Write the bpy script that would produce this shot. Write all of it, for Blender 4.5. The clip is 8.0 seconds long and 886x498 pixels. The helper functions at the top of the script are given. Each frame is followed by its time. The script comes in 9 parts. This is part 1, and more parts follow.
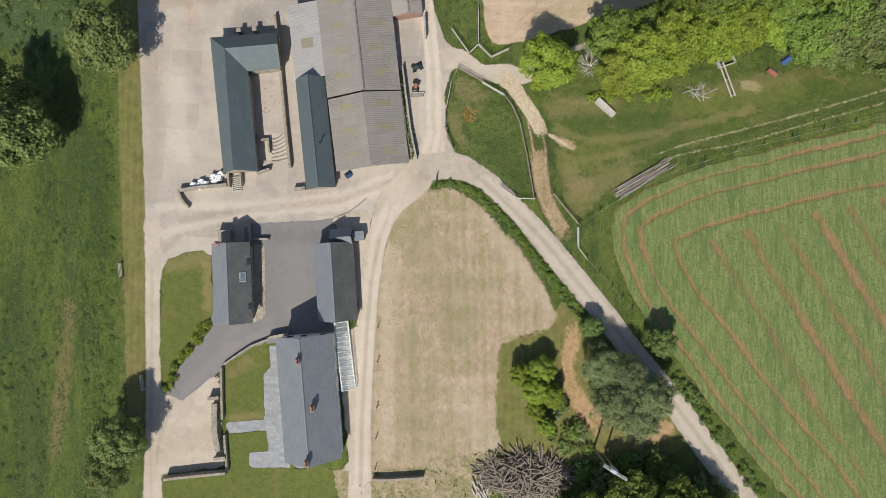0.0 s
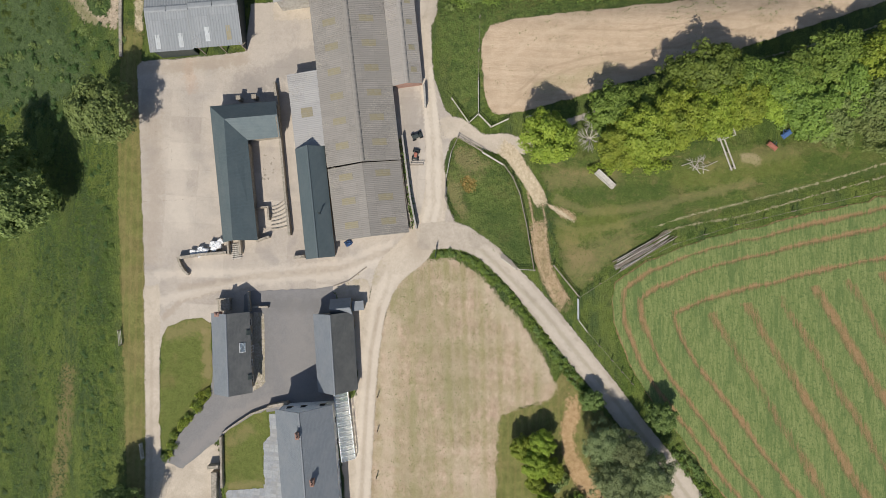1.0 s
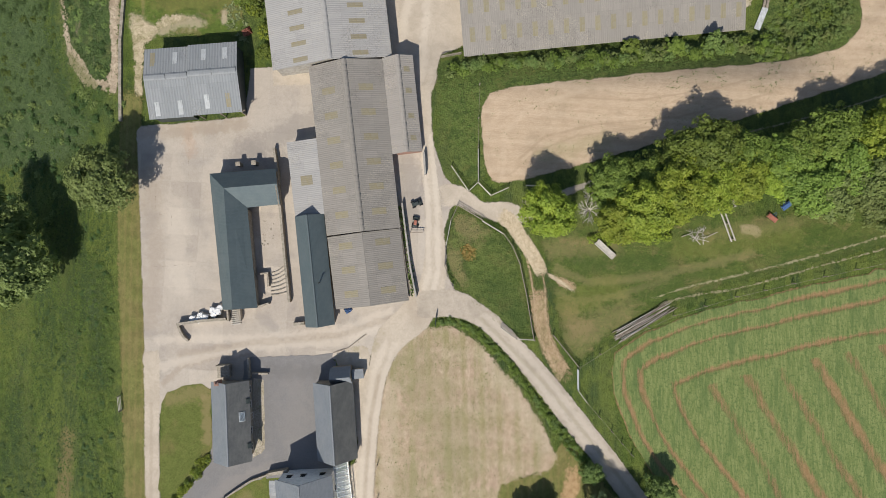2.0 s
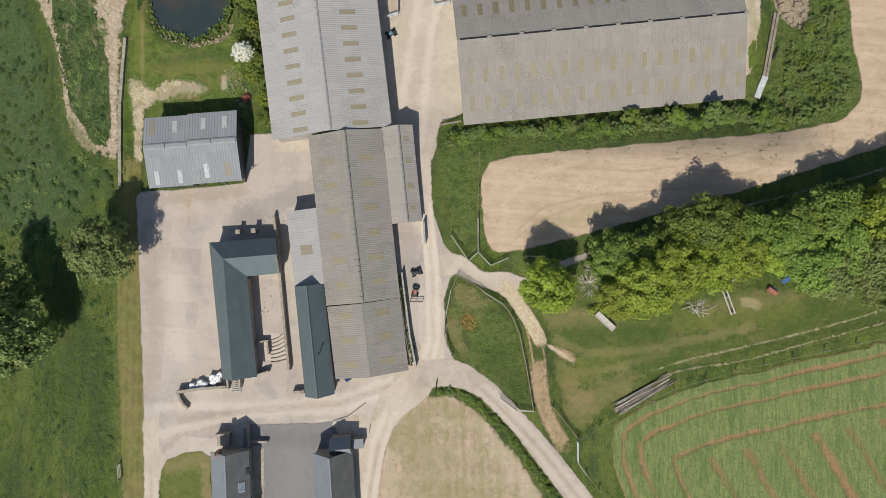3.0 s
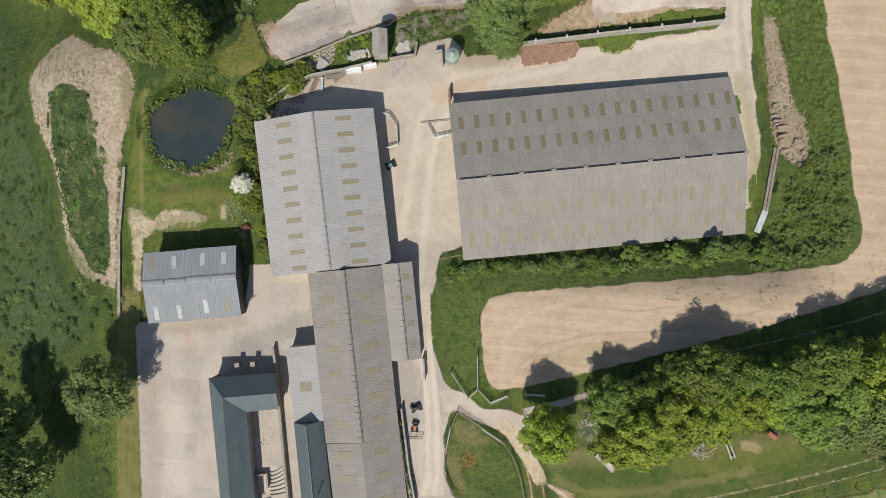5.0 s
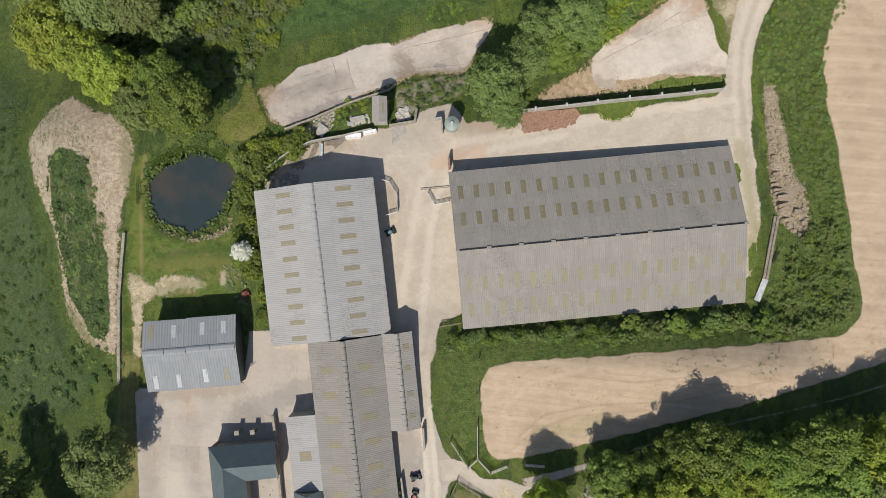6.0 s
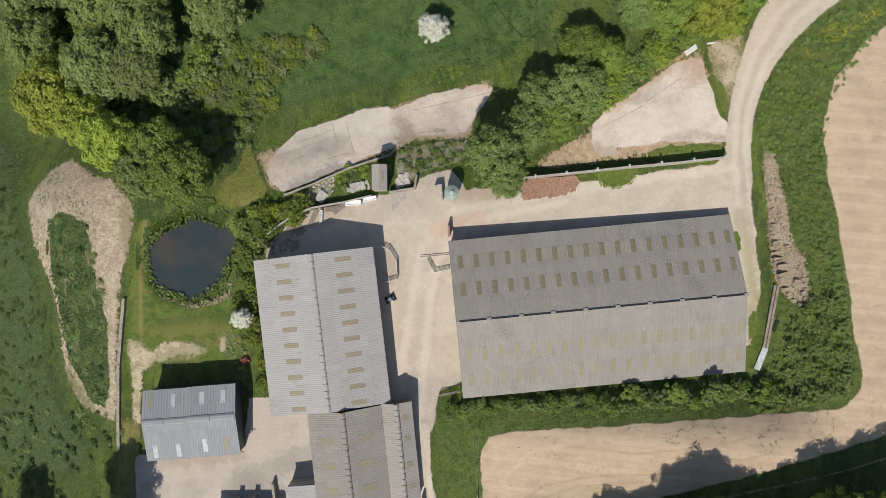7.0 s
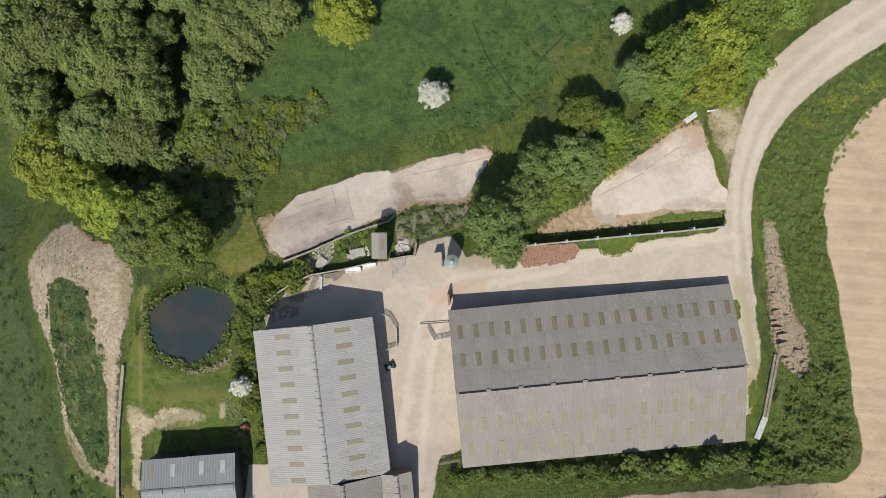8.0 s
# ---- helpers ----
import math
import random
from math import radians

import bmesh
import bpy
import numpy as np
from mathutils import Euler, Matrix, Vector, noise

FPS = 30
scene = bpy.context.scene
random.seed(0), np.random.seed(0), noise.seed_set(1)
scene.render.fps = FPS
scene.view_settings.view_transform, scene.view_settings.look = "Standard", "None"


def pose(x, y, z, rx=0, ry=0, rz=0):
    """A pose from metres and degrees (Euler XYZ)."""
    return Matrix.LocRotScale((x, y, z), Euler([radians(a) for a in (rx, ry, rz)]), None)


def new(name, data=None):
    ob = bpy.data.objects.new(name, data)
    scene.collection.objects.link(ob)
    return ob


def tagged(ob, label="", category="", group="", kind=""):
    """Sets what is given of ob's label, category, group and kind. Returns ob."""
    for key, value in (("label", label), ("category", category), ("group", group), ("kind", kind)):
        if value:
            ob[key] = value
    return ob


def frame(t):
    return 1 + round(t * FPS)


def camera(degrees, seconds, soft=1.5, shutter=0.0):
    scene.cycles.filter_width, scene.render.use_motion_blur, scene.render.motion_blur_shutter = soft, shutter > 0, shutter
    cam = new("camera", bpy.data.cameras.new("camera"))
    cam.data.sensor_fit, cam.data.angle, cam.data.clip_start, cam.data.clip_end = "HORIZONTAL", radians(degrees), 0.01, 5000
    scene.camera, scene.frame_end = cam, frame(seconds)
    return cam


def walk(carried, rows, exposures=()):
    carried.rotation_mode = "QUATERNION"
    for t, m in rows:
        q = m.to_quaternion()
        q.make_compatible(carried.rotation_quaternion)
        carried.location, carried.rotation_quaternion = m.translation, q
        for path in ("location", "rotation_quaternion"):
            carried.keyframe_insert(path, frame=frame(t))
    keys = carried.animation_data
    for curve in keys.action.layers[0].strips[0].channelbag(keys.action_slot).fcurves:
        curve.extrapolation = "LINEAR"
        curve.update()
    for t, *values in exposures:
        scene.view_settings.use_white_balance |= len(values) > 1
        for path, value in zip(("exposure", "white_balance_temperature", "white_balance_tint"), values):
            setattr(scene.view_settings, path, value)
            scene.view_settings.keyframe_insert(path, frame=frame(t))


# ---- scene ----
cam = camera(70.0, 8.0, soft=0.6)
PATH = [
    (0.0, pose(-0.124, -0.62, 102.2, 0.32)),
    (0.5, pose(-0.108, 4.72, 102.2, 0.32)),
    (1.0, pose(-0.093, 10.41, 102.2, 0.32)),
    (1.5, pose(-0.077, 15.73, 102.2, 0.32)),
    (3.0, pose(-0.031, 32.23, 102.2, 0.32)),
    (3.5, pose(-0.015, 37.50, 102.2, 0.32)),
    (4.0, pose(0.000, 43.22, 102.2, 0.32)),
    (4.5, pose(0.015, 48.46, 102.2, 0.32)),
    (6.0, pose(0.062, 64.88, 102.2, 0.32)),
    (6.5, pose(0.077, 70.14, 102.2, 0.32)),
    (7.0, pose(0.093, 75.91, 102.2, 0.32)),
    (7.5, pose(0.108, 81.28, 102.2, 0.32)),
    (8.0, pose(0.124, 86.99, 102.2, 0.32)),
]
walk(cam, PATH, exposures=[(0.0, 0.10), (8.0, 0.10)])

# ---- light: clear late-spring sky, sun fairly high in the south-south-west ----
SUN_UP, SUN_AZ = 51.0, 17.0          # elevation; shadows fall this far east of +y
world = bpy.data.worlds.new("sky")
scene.world = world
world.use_nodes = True
_nt = world.node_tree
_sky = _nt.nodes.new("ShaderNodeTexSky")
_sky.sky_type, _sky.sun_disc = "NISHITA", False
_sky.sun_elevation, _sky.sun_rotation = radians(SUN_UP), radians(180 + SUN_AZ)
_bg = _nt.nodes["Background"]
_bg.inputs[1].default_value = 0.085
_nt.links.new(_sky.outputs[0], _bg.inputs[0])
sun = new("sun", bpy.data.lights.new("sun", "SUN"))
sun.data.energy, sun.data.angle, sun.data.color = 4.0, radians(0.53), (1.0, 0.94, 0.845)
_h = math.cos(radians(SUN_UP))
_d = Vector((math.sin(radians(SUN_AZ)) * _h, math.cos(radians(SUN_AZ)) * _h, -math.sin(radians(SUN_UP))))
sun.rotation_mode = "QUATERNION"
sun.rotation_quaternion = _d.to_track_quat("-Z", "Y")
sun.location = (0, 0, 150)


# ---- terrain: yard terrace, bank down to the west, rise to the east, fall to the north ----
def ramp(a, b, v):
    q = min(max((v - a) / (b - a), 0.0), 1.0)
    return q * q * (3 - 2 * q)


def height(x, y):
    x, y = min(max(x, -130.0), 130.0), min(max(y, -90.0), 190.0)
    cut = ramp(46, 57, y) * (1 - ramp(51, 62, x))
    up = ramp(-39, 70.5, x)
    yc = min(max(y, -40.0), 130.0) / 50
    z = -0.45 + 1.53 * min(max(x, -54.0), 0.0) / 50 - 1.52 * yc
    z += -8.4 * ramp(-53, -78, x) - 4.0 * ramp(-70, -105, x)
    z += (9.03 - 0.4 * yc) * up * (1 - cut) + 2.78 * up * cut
    z -= 3.92 * ramp(83, 103, y) * (1 - ramp(8, 28, x))
    z += 3.0 * math.exp(-((x + 66) / 9) ** 2 - ((y - 80) / 13) ** 2)       # spoil heap
    pond = ((x + 42.2) / 8.4) ** 2 + ((y - 74.8) / 7.4) ** 2
    z -= 1.3 * (1 - ramp(0.75, 1.2, pond))
    return z
# ---- end of terrain


# ---- materials ----
def nodes(name):
    m = bpy.data.materials.new(name)
    m.use_nodes = True
    nt = m.node_tree
    return m, nt, nt.nodes["Principled BSDF"], nt.nodes["Material Output"]


def val(nt, op, a, b=None, clamp=False):
    n = nt.nodes.new("ShaderNodeMath")
    n.operation, n.use_clamp = op, clamp
    for i, v in enumerate((a, b)):
        if v is None:
            continue
        if isinstance(v, (int, float)):
            n.inputs[i].default_value = v
        else:
            nt.links.new(v, n.inputs[i])
    return n.outputs[0]


def mix(nt, fac, a, b, blend="MIX"):
    n = nt.nodes.new("ShaderNodeMix")
    n.data_type, n.blend_type = "RGBA", blend
    for sock, v in ((n.inputs[0], fac), (n.inputs[6], a), (n.inputs[7], b)):
        if isinstance(v, (int, float)):
            sock.default_value = v
        elif isinstance(v, tuple):
            sock.default_value = (*v, 1)
        else:
            nt.links.new(v, sock)
    return n.outputs[2]


def coords(nt, scale=(1, 1, 1)):
    c = nt.nodes.new("ShaderNodeTexCoord")
    mp = nt.nodes.new("ShaderNodeMapping")
    mp.inputs["Scale"].default_value = scale
    nt.links.new(c.outputs["Object"], mp.inputs[0])
    return mp.outputs[0]


def noise_tex(nt, vec, size, detail=4, rough=0.6, distort=0.0):
    n = nt.nodes.new("ShaderNodeTexNoise")
    n.inputs["Scale"].default_value = 1.0 / size
    n.inputs["Detail"].default_value, n.inputs["Roughness"].default_value = detail, rough
    n.inputs["Distortion"].default_value = distort
    nt.links.new(vec, n.inputs["Vector"])
    return n.outputs[0]


def steps(nt, v, lo, hi):
    n = nt.nodes.new("ShaderNodeMapRange")
    n.interpolation_type = "SMOOTHSTEP"
    n.inputs[1].default_value, n.inputs[2].default_value = lo, hi
    nt.links.new(v, n.inputs[0])
    return n.outputs[0]


def attr(nt, name):
    n = nt.nodes.new("ShaderNodeAttribute")
    n.attribute_name = name
    return n.outputs["Fac"]


def bump(nt, bsdf, h, strength, dist):
    b = nt.nodes.new("ShaderNodeBump")
    b.inputs["Strength"].default_value, b.inputs["Distance"].default_value = strength, dist
    nt.links.new(h, b.inputs["Height"])
    nt.links.new(b.outputs[0], bsdf.inputs["Normal"])


def feathered(nt, bsdf, out, width, rag=1.5, size=0.7, soft=0.5, strength=1.0):
    """Lets the edge of a sheet of ground break up, grain by grain, into what lies under it."""
    v = coords(nt)
    n = noise_tex(nt, v, size, 6, 0.75)
    e = val(nt, "MULTIPLY", attr(nt, "edge"), 1.0 / width)
    e = val(nt, "ADD", e, val(nt, "MULTIPLY", val(nt, "SUBTRACT", n, 0.62), rag * 2))
    share = val(nt, "SUBTRACT", val(nt, "MULTIPLY", steps(nt, e, 0.1, max(soft, 0.8)), 1.12 * strength), 0.06)
    grain = steps(nt, noise_tex(nt, v, 0.10, 2, 0.6), 0.28, 0.72)
    fac = steps(nt, val(nt, "SUBTRACT", share, grain), -0.04, 0.04)
    clear = nt.nodes.new("ShaderNodeBsdfTransparent")
    ms = nt.nodes.new("ShaderNodeMixShader")
    nt.links.new(fac, ms.inputs[0])
    nt.links.new(clear.outputs[0], ms.inputs[1])
    nt.links.new(bsdf.outputs[0], ms.inputs[2])
    nt.links.new(ms.outputs[0], out.inputs[0])


def vec(nt, op, a, b):
    n = nt.nodes.new("ShaderNodeVectorMath")
    n.operation = op
    for i, q in enumerate((a, b)):
        if isinstance(q, tuple):
            n.inputs[i].default_value = q
        else:
            nt.links.new(q, n.inputs[i])
    return n.outputs["Value"] if op in ("DOT_PRODUCT", "DISTANCE") else n.outputs[0]


def surface(name, a, b, c, fine=0.25, coarse=5.0, rough=0.9, bumps=0.5, depth=0.05, edge=0.0, patchy=(0.45, 0.65), stretch=(1, 1, 1), speck=None, speck_at=(0.66, 0.74), rag=1.5, speck_size=0.4, middle=0.55, rows=(), joints=(), grit=0.0, soft=0.5, strength=1.0, blots=(), marble=()):
    """Two tones in fine grain, a third in coarse patches, relief, and loose specks where given."""
    m, nt, p, out = nodes(name)
    v = coords(nt, stretch)
    flat = vec(nt, "MULTIPLY", coords(nt), (1, 1, 0)) if blots else None
    f = noise_tex(nt, v, fine, 5, 0.7)
    col = mix(nt, steps(nt, f, 0.32, 0.68), a, b)
    g = noise_tex(nt, coords(nt), coarse, 5, 0.6, 0.4)
    col = mix(nt, steps(nt, g, *patchy), col, c)
    mid = noise_tex(nt, coords(nt), coarse * 0.22, 4, 0.6)
    col = mix(nt, middle, col, mix(nt, steps(nt, mid, 0.3, 0.7), tuple(q * 0.8 for q in a), tuple(min(1, q * 1.15) for q in b)))
    for pitch, ux, uy, amount, tone in rows:
        sep = nt.nodes.new("ShaderNodeSeparateXYZ")
        nt.links.new(coords(nt), sep.inputs[0])
        d = val(nt, "ADD", val(nt, "MULTIPLY", sep.outputs[0], ux), val(nt, "MULTIPLY", sep.outputs[1], uy))
        d = val(nt, "ADD", d, val(nt, "MULTIPLY", mid, 0.5))
        w = val(nt, "SINE", val(nt, "MULTIPLY", d, 2 * math.pi / pitch))
        w = val(nt, "ADD", w, val(nt, "MULTIPLY", val(nt, "SUBTRACT", g, 0.5), 3.0))
        col = mix(nt, val(nt, "MULTIPLY", steps(nt, w, -0.2, 1.2), amount), col, tone)
    for size, pull, lo, hi, amount, tone in marble:
        spot = noise_tex(nt, coords(nt, pull), size, 5, 0.65, 0.6)
        col = mix(nt, val(nt, "MULTIPLY", steps(nt, spot, lo, hi), amount), col, tone)
    if grit:
        gr = noise_tex(nt, coords(nt), 0.13, 3, 0.8)
        col = mix(nt, grit, col, mix(nt, steps(nt, gr, 0.3, 0.7), (0.0, 0.0, 0.0), (1.0, 1.0, 1.0)), "SOFT_LIGHT")
    if joints:
        jw, jh, turn, joint_depth, tone = joints
        jm = nt.nodes.new("ShaderNodeMapping")
        jm.inputs["Rotation"].default_value = (0, 0, radians(turn))
        wobbly = nt.nodes.new("ShaderNodeVectorMath")
        jn = nt.nodes.new("ShaderNodeTexNoise")
        jn.inputs["Scale"].default_value = 0.6
        nt.links.new(coords(nt), jn.inputs["Vector"])
        wobbly.operation = "MULTIPLY_ADD"
        nt.links.new(jn.outputs["Color"], wobbly.inputs[0])
        wobbly.inputs[1].default_value = (0.25, 0.25, 0)
        nt.links.new(coords(nt), wobbly.inputs[2])
        nt.links.new(wobbly.outputs[0], jm.inputs[0])
        jt = nt.nodes.new("ShaderNodeTexBrick")
        jt.offset = 0.0
        jt.inputs["Scale"].default_value = 1.0
        jt.inputs["Brick Width"].default_value, jt.inputs["Row Height"].default_value = jw, jh
        jt.inputs["Mortar Size"].default_value = 0.05
        nt.links.new(jm.outputs[0], jt.inputs["Vector"])
        jt.inputs["Color1"].default_value, jt.inputs["Color2"].default_value, jt.inputs["Mortar"].default_value = (0.36, 0.36, 0.37, 1), (0.6, 0.59, 0.57, 1), (0.5, 0.5, 0.5, 1)
        col = mix(nt, 0.8, col, jt.outputs["Color"], "SOFT_LIGHT")
        k = val(nt, "MULTIPLY", jt.outputs["Fac"], val(nt, "MULTIPLY", steps(nt, g, 0.35, 0.6), joint_depth))
        col = mix(nt, k, col, tone)
    if blots:
        wear = noise_tex(nt, coords(nt), 1.5, 6, 0.75)
    for line, reach, tone, amount in blots:
        near = None
        for (x0, y0), (x1, y1) in zip(line, line[1:]):
            k = (x1 - x0) ** 2 + (y1 - y0) ** 2
            off = vec(nt, "SUBTRACT", flat, (x0, y0, 0))
            along = vec(nt, "DOT_PRODUCT", off, ((x1 - x0) / k, (y1 - y0) / k, 0))
            along = val(nt, "MINIMUM", val(nt, "MAXIMUM", along, 0.0), 1.0)
            step = nt.nodes.new("ShaderNodeVectorMath")
            step.operation = "SCALE"
            step.inputs[0].default_value = (x1 - x0, y1 - y0, 0)
            nt.links.new(along, step.inputs["Scale"])
            d = vec(nt, "DISTANCE", off, step.outputs[0])
            near = d if near is None else val(nt, "MINIMUM", near, d)
        near = val(nt, "ADD", val(nt, "MULTIPLY", near, 1.0 / reach), val(nt, "MULTIPLY", val(nt, "SUBTRACT", wear, 0.5), 3.4))
        col = mix(nt, val(nt, "MULTIPLY", steps(nt, val(nt, "SUBTRACT", 1.25, near), 0.0, 1.0), amount), col, tone)
    if speck:
        sp = noise_tex(nt, coords(nt), speck_size, 3, 0.6)
        sp2 = noise_tex(nt, coords(nt), speck_size * 9, 3, 0.5)
        k = val(nt, "MULTIPLY", steps(nt, sp, *speck_at), steps(nt, sp2, 0.4, 0.6))
        col = mix(nt, k, col, speck)
    nt.links.new(col, p.inputs["Base Color"])
    p.inputs["Roughness"].default_value = rough
    p.inputs["Specular IOR Level"].default_value = 0.25
    bump(nt, p, val(nt, "ADD", f, mid), bumps, depth)
    if edge:
        feathered(nt, p, out, edge, rag, soft=soft, strength=strength)
    return m


PASTURE_WEAR = (([(-63.9, -10.0), (-64.6, -22.9), (-66.4, -34.6)], 2.0, (0.24, 0.18, 0.085), 0.65), ([(-58.5, 17.1), (-56.0, 0.1)], 3.5, (0.04, 0.07, 0.02), 0.6), ([(-75.9, -5.9), (-71.2, -35.3)], 4, (0.045, 0.075, 0.02), 0.4), ([(-63.3, 30.1), (-64.0, 3.9)], 3, (0.045, 0.075, 0.02), 0.45), ([(-77.4, 77.5), (-73.6, 61.3), (-67.9, 47.0)], 4, (0.045, 0.075, 0.02), 0.5), ([(-78.6, 67.2), (-74.8, 53.1)], 2, (0.205, 0.21, 0.05), 0.35), ([(-73.2, 84.3), (-69.2, 63.8)], 2.5, (0.045, 0.075, 0.02), 0.4))
PASTURE_STAINS = (([(-84.0, 96.0), (-79.0, 74.0), (-74.0, 58.0), (-69.0, 48.0)], 7.0, (0.042, 0.08, 0.028), 0.62), ([(-88.0, 60.0), (-82.0, 44.0)], 6.0, (0.045, 0.08, 0.026), 0.55), ([(-62.0, 44.0), (-66.0, 36.0)], 6.0, (0.045, 0.08, 0.026), 0.5))
PASTURE = surface("rough_pasture", (0.055, 0.090, 0.016), (0.098, 0.138, 0.027), (0.124, 0.143, 0.040), 0.22, 5, bumps=1.0, depth=0.25, speck=(0.036, 0.066, 0.017), speck_at=(0.60, 0.72), stretch=(1, 0.4, 1), rows=((11.0, 1.0, 0.06, 0.35, (0.14, 0.15, 0.06)), (17.0, 0.97, 0.2, 0.4, (0.045, 0.085, 0.02))), grit=0.55, blots=PASTURE_WEAR + PASTURE_STAINS, marble=((7.0, (1, 0.35, 1), 0.46, 0.60, 0.55, (0.132, 0.165, 0.036)), (5.0, (1, 0.22, 1), 0.50, 0.63, 0.70, (0.040, 0.070, 0.026)), (1.3, (1, 0.5, 1), 0.47, 0.64, 0.55, (0.145, 0.18, 0.036)), (1.0, (1, 0.55, 1), 0.52, 0.68, 0.45, (0.034, 0.060, 0.018))))
MEADOW_WEAR = (([(19.6, 120.9), (26.7, 117.6)], 3, (0.13, 0.135, 0.05), 0.5), ([(-16.2, 131.2), (-2.4, 125.0), (7.4, 116.0), (11.2, 109.0)], 0.5, (0.03, 0.058, 0.02), 0.5), ([(5.3, 126.9), (7.7, 120.9), (11.1, 115.9), (14.4, 111.8)], 0.18, (0.02, 0.04, 0.013), 0.8), ([(20.8, 123.7), (17.2, 120.3), (15.3, 117.5)], 0.16, (0.02, 0.04, 0.013), 0.7), ([(20.1, 119.5), (25.6, 118.8)], 1.6, (0.19, 0.15, 0.065), 0.7), ([(-2.3, 106.7), (7.4, 107.6)], 2, (0.12, 0.15, 0.04), 0.5), ([(-22.0, 102.5), (-8.2, 105.3)], 3, (0.04, 0.075, 0.025), 0.4))
MEADOW = surface("dense_meadow", (0.048, 0.089, 0.024), (0.084, 0.135, 0.037), (0.088, 0.129, 0.037), 0.3, 6, bumps=0.8, depth=0.2, edge=2.5, speck=(0.028, 0.055, 0.018), speck_at=(0.62, 0.74), grit=0.55, blots=MEADOW_WEAR, marble=((6.0, (1, 0.7, 1), 0.48, 0.62, 0.5, (0.098, 0.14, 0.038)), (3.5, (0.8, 1, 1), 0.50, 0.62, 0.6, (0.030, 0.062, 0.022)), (1.1, (1, 0.8, 1), 0.53, 0.66, 0.6, (0.022, 0.046, 0.014))))
BROWNGRASS = surface("thin_brown_grass", (0.15, 0.125, 0.055), (0.22, 0.18, 0.09), (0.11, 0.13, 0.04), 0.3, 3, edge=2.6, rag=1.6, grit=0.4)
WET = surface("wet_rush_grass", (0.050, 0.085, 0.026), (0.085, 0.120, 0.045), (0.075, 0.105, 0.045), 0.3, 4, bumps=1.0, depth=0.2, edge=3.0, rag=1.6, grit=0.5)
VERGE = surface("mown_verge", (0.125, 0.135, 0.036), (0.172, 0.172, 0.056), (0.205, 0.163, 0.07), 0.4, 6, edge=0.8, stretch=(1, 0.12, 1), rows=((1.1, 1.0, 0.0, 0.3, (0.235, 0.19, 0.08)),), grit=0.4)
LAWN = surface("lawn_grass", (0.090, 0.118, 0.025), (0.138, 0.155, 0.040), (0.180, 0.152, 0.057), 0.3, 4, edge=0.25, rag=0.4, patchy=(0.5, 0.75), middle=0.3, grit=0.35, blots=(([(-44.9, -2.7), (-38.8, -1.3)], 1.5, (0.27, 0.215, 0.105), 0.5), ([(-38.7, -2.7), (-38.5, -9.6)], 1.0, (0.27, 0.215, 0.105), 0.6), ([(-34.4, -20.2), (-31.6, -18.3)], 1.2, (0.27, 0.215, 0.105), 0.35), ([(-34.3, -27.5), (-29.7, -26.9)], 0.8, (0.27, 0.215, 0.105), 0.45)))
GREEN_WEAR = (([(17.7, 18.6), (22.4, 16.7), (29.1, 17.1), (37.5, 18.8), (46.6, 21.1)], 0.8, (0.27, 0.215, 0.105), 0.4), ([(16.8, 15.5), (20.7, 13.7), (26.6, 14.5), (34.2, 17.2)], 0.7, (0.27, 0.215, 0.105), 0.36), ([(19.8, 7.6), (24.0, 10.3), (27.4, 11.6)], 3, (0.27, 0.215, 0.105), 0.4), ([(16.8, 21.7), (25.8, 22.3)], 2, (0.27, 0.215, 0.105), 0.4), ([(40.0, 23.7), (52.4, 25.6)], 1.6, (0.27, 0.215, 0.105), 0.28), ([(18.6, 11.8), (21.2, 9.6)], 2.2, (0.27, 0.2, 0.1), 0.5), ([(45.7, 24.8), (47.3, 24.4)], 0.8, (0.4, 0.32, 0.2), 0.7))
GREEN_STAINS = (([(16.4, 15.1), (17.6, 9.4)], 2, (0.05, 0.083, 0.02), 0.48), ([(21.6, 19.4), (34.2, 19.8)], 2, (0.05, 0.083, 0.02), 0.4), ([(34.1, 13.4), (44.0, 16.4), (53.9, 18.9), (66.2, 22.4)], 1.6, (0.05, 0.083, 0.02), 0.44), ([(30.0, 15.5), (39.9, 17.7)], 1.5, (0.05, 0.083, 0.02), 0.32), ([(18.9, 12.9), (25.8, 15.5)], 2.5, (0.18, 0.185, 0.045), 0.36), ([(35.9, 21.5), (52.4, 23.6)], 2, (0.18, 0.185, 0.045), 0.32))
GREEN = surface("paddock_grass", (0.057, 0.087, 0.017), (0.105, 0.136, 0.031), (0.136, 0.126, 0.045), 0.25, 5, edge=1.5, patchy=(0.48, 0.68), speck=(0.26, 0.20, 0.10), rows=((2.4, 0.25, 0.97, 0.25, (0.075, 0.11, 0.024)),), middle=0.4, grit=0.55, blots=GREEN_WEAR + GREEN_STAINS, marble=((3.5, (0.5, 1, 1), 0.50, 0.62, 0.55, (0.048, 0.085, 0.016)), (1.2, (0.5, 1, 1), 0.52, 0.66, 0.55, (0.045, 0.078, 0.016)), (2.6, (0.6, 1, 1), 0.55, 0.68, 0.6, (0.21, 0.165, 0.075)), (0.5, (1, 1, 1), 0.55, 0.68, 0.45, (0.22, 0.18, 0.075))))
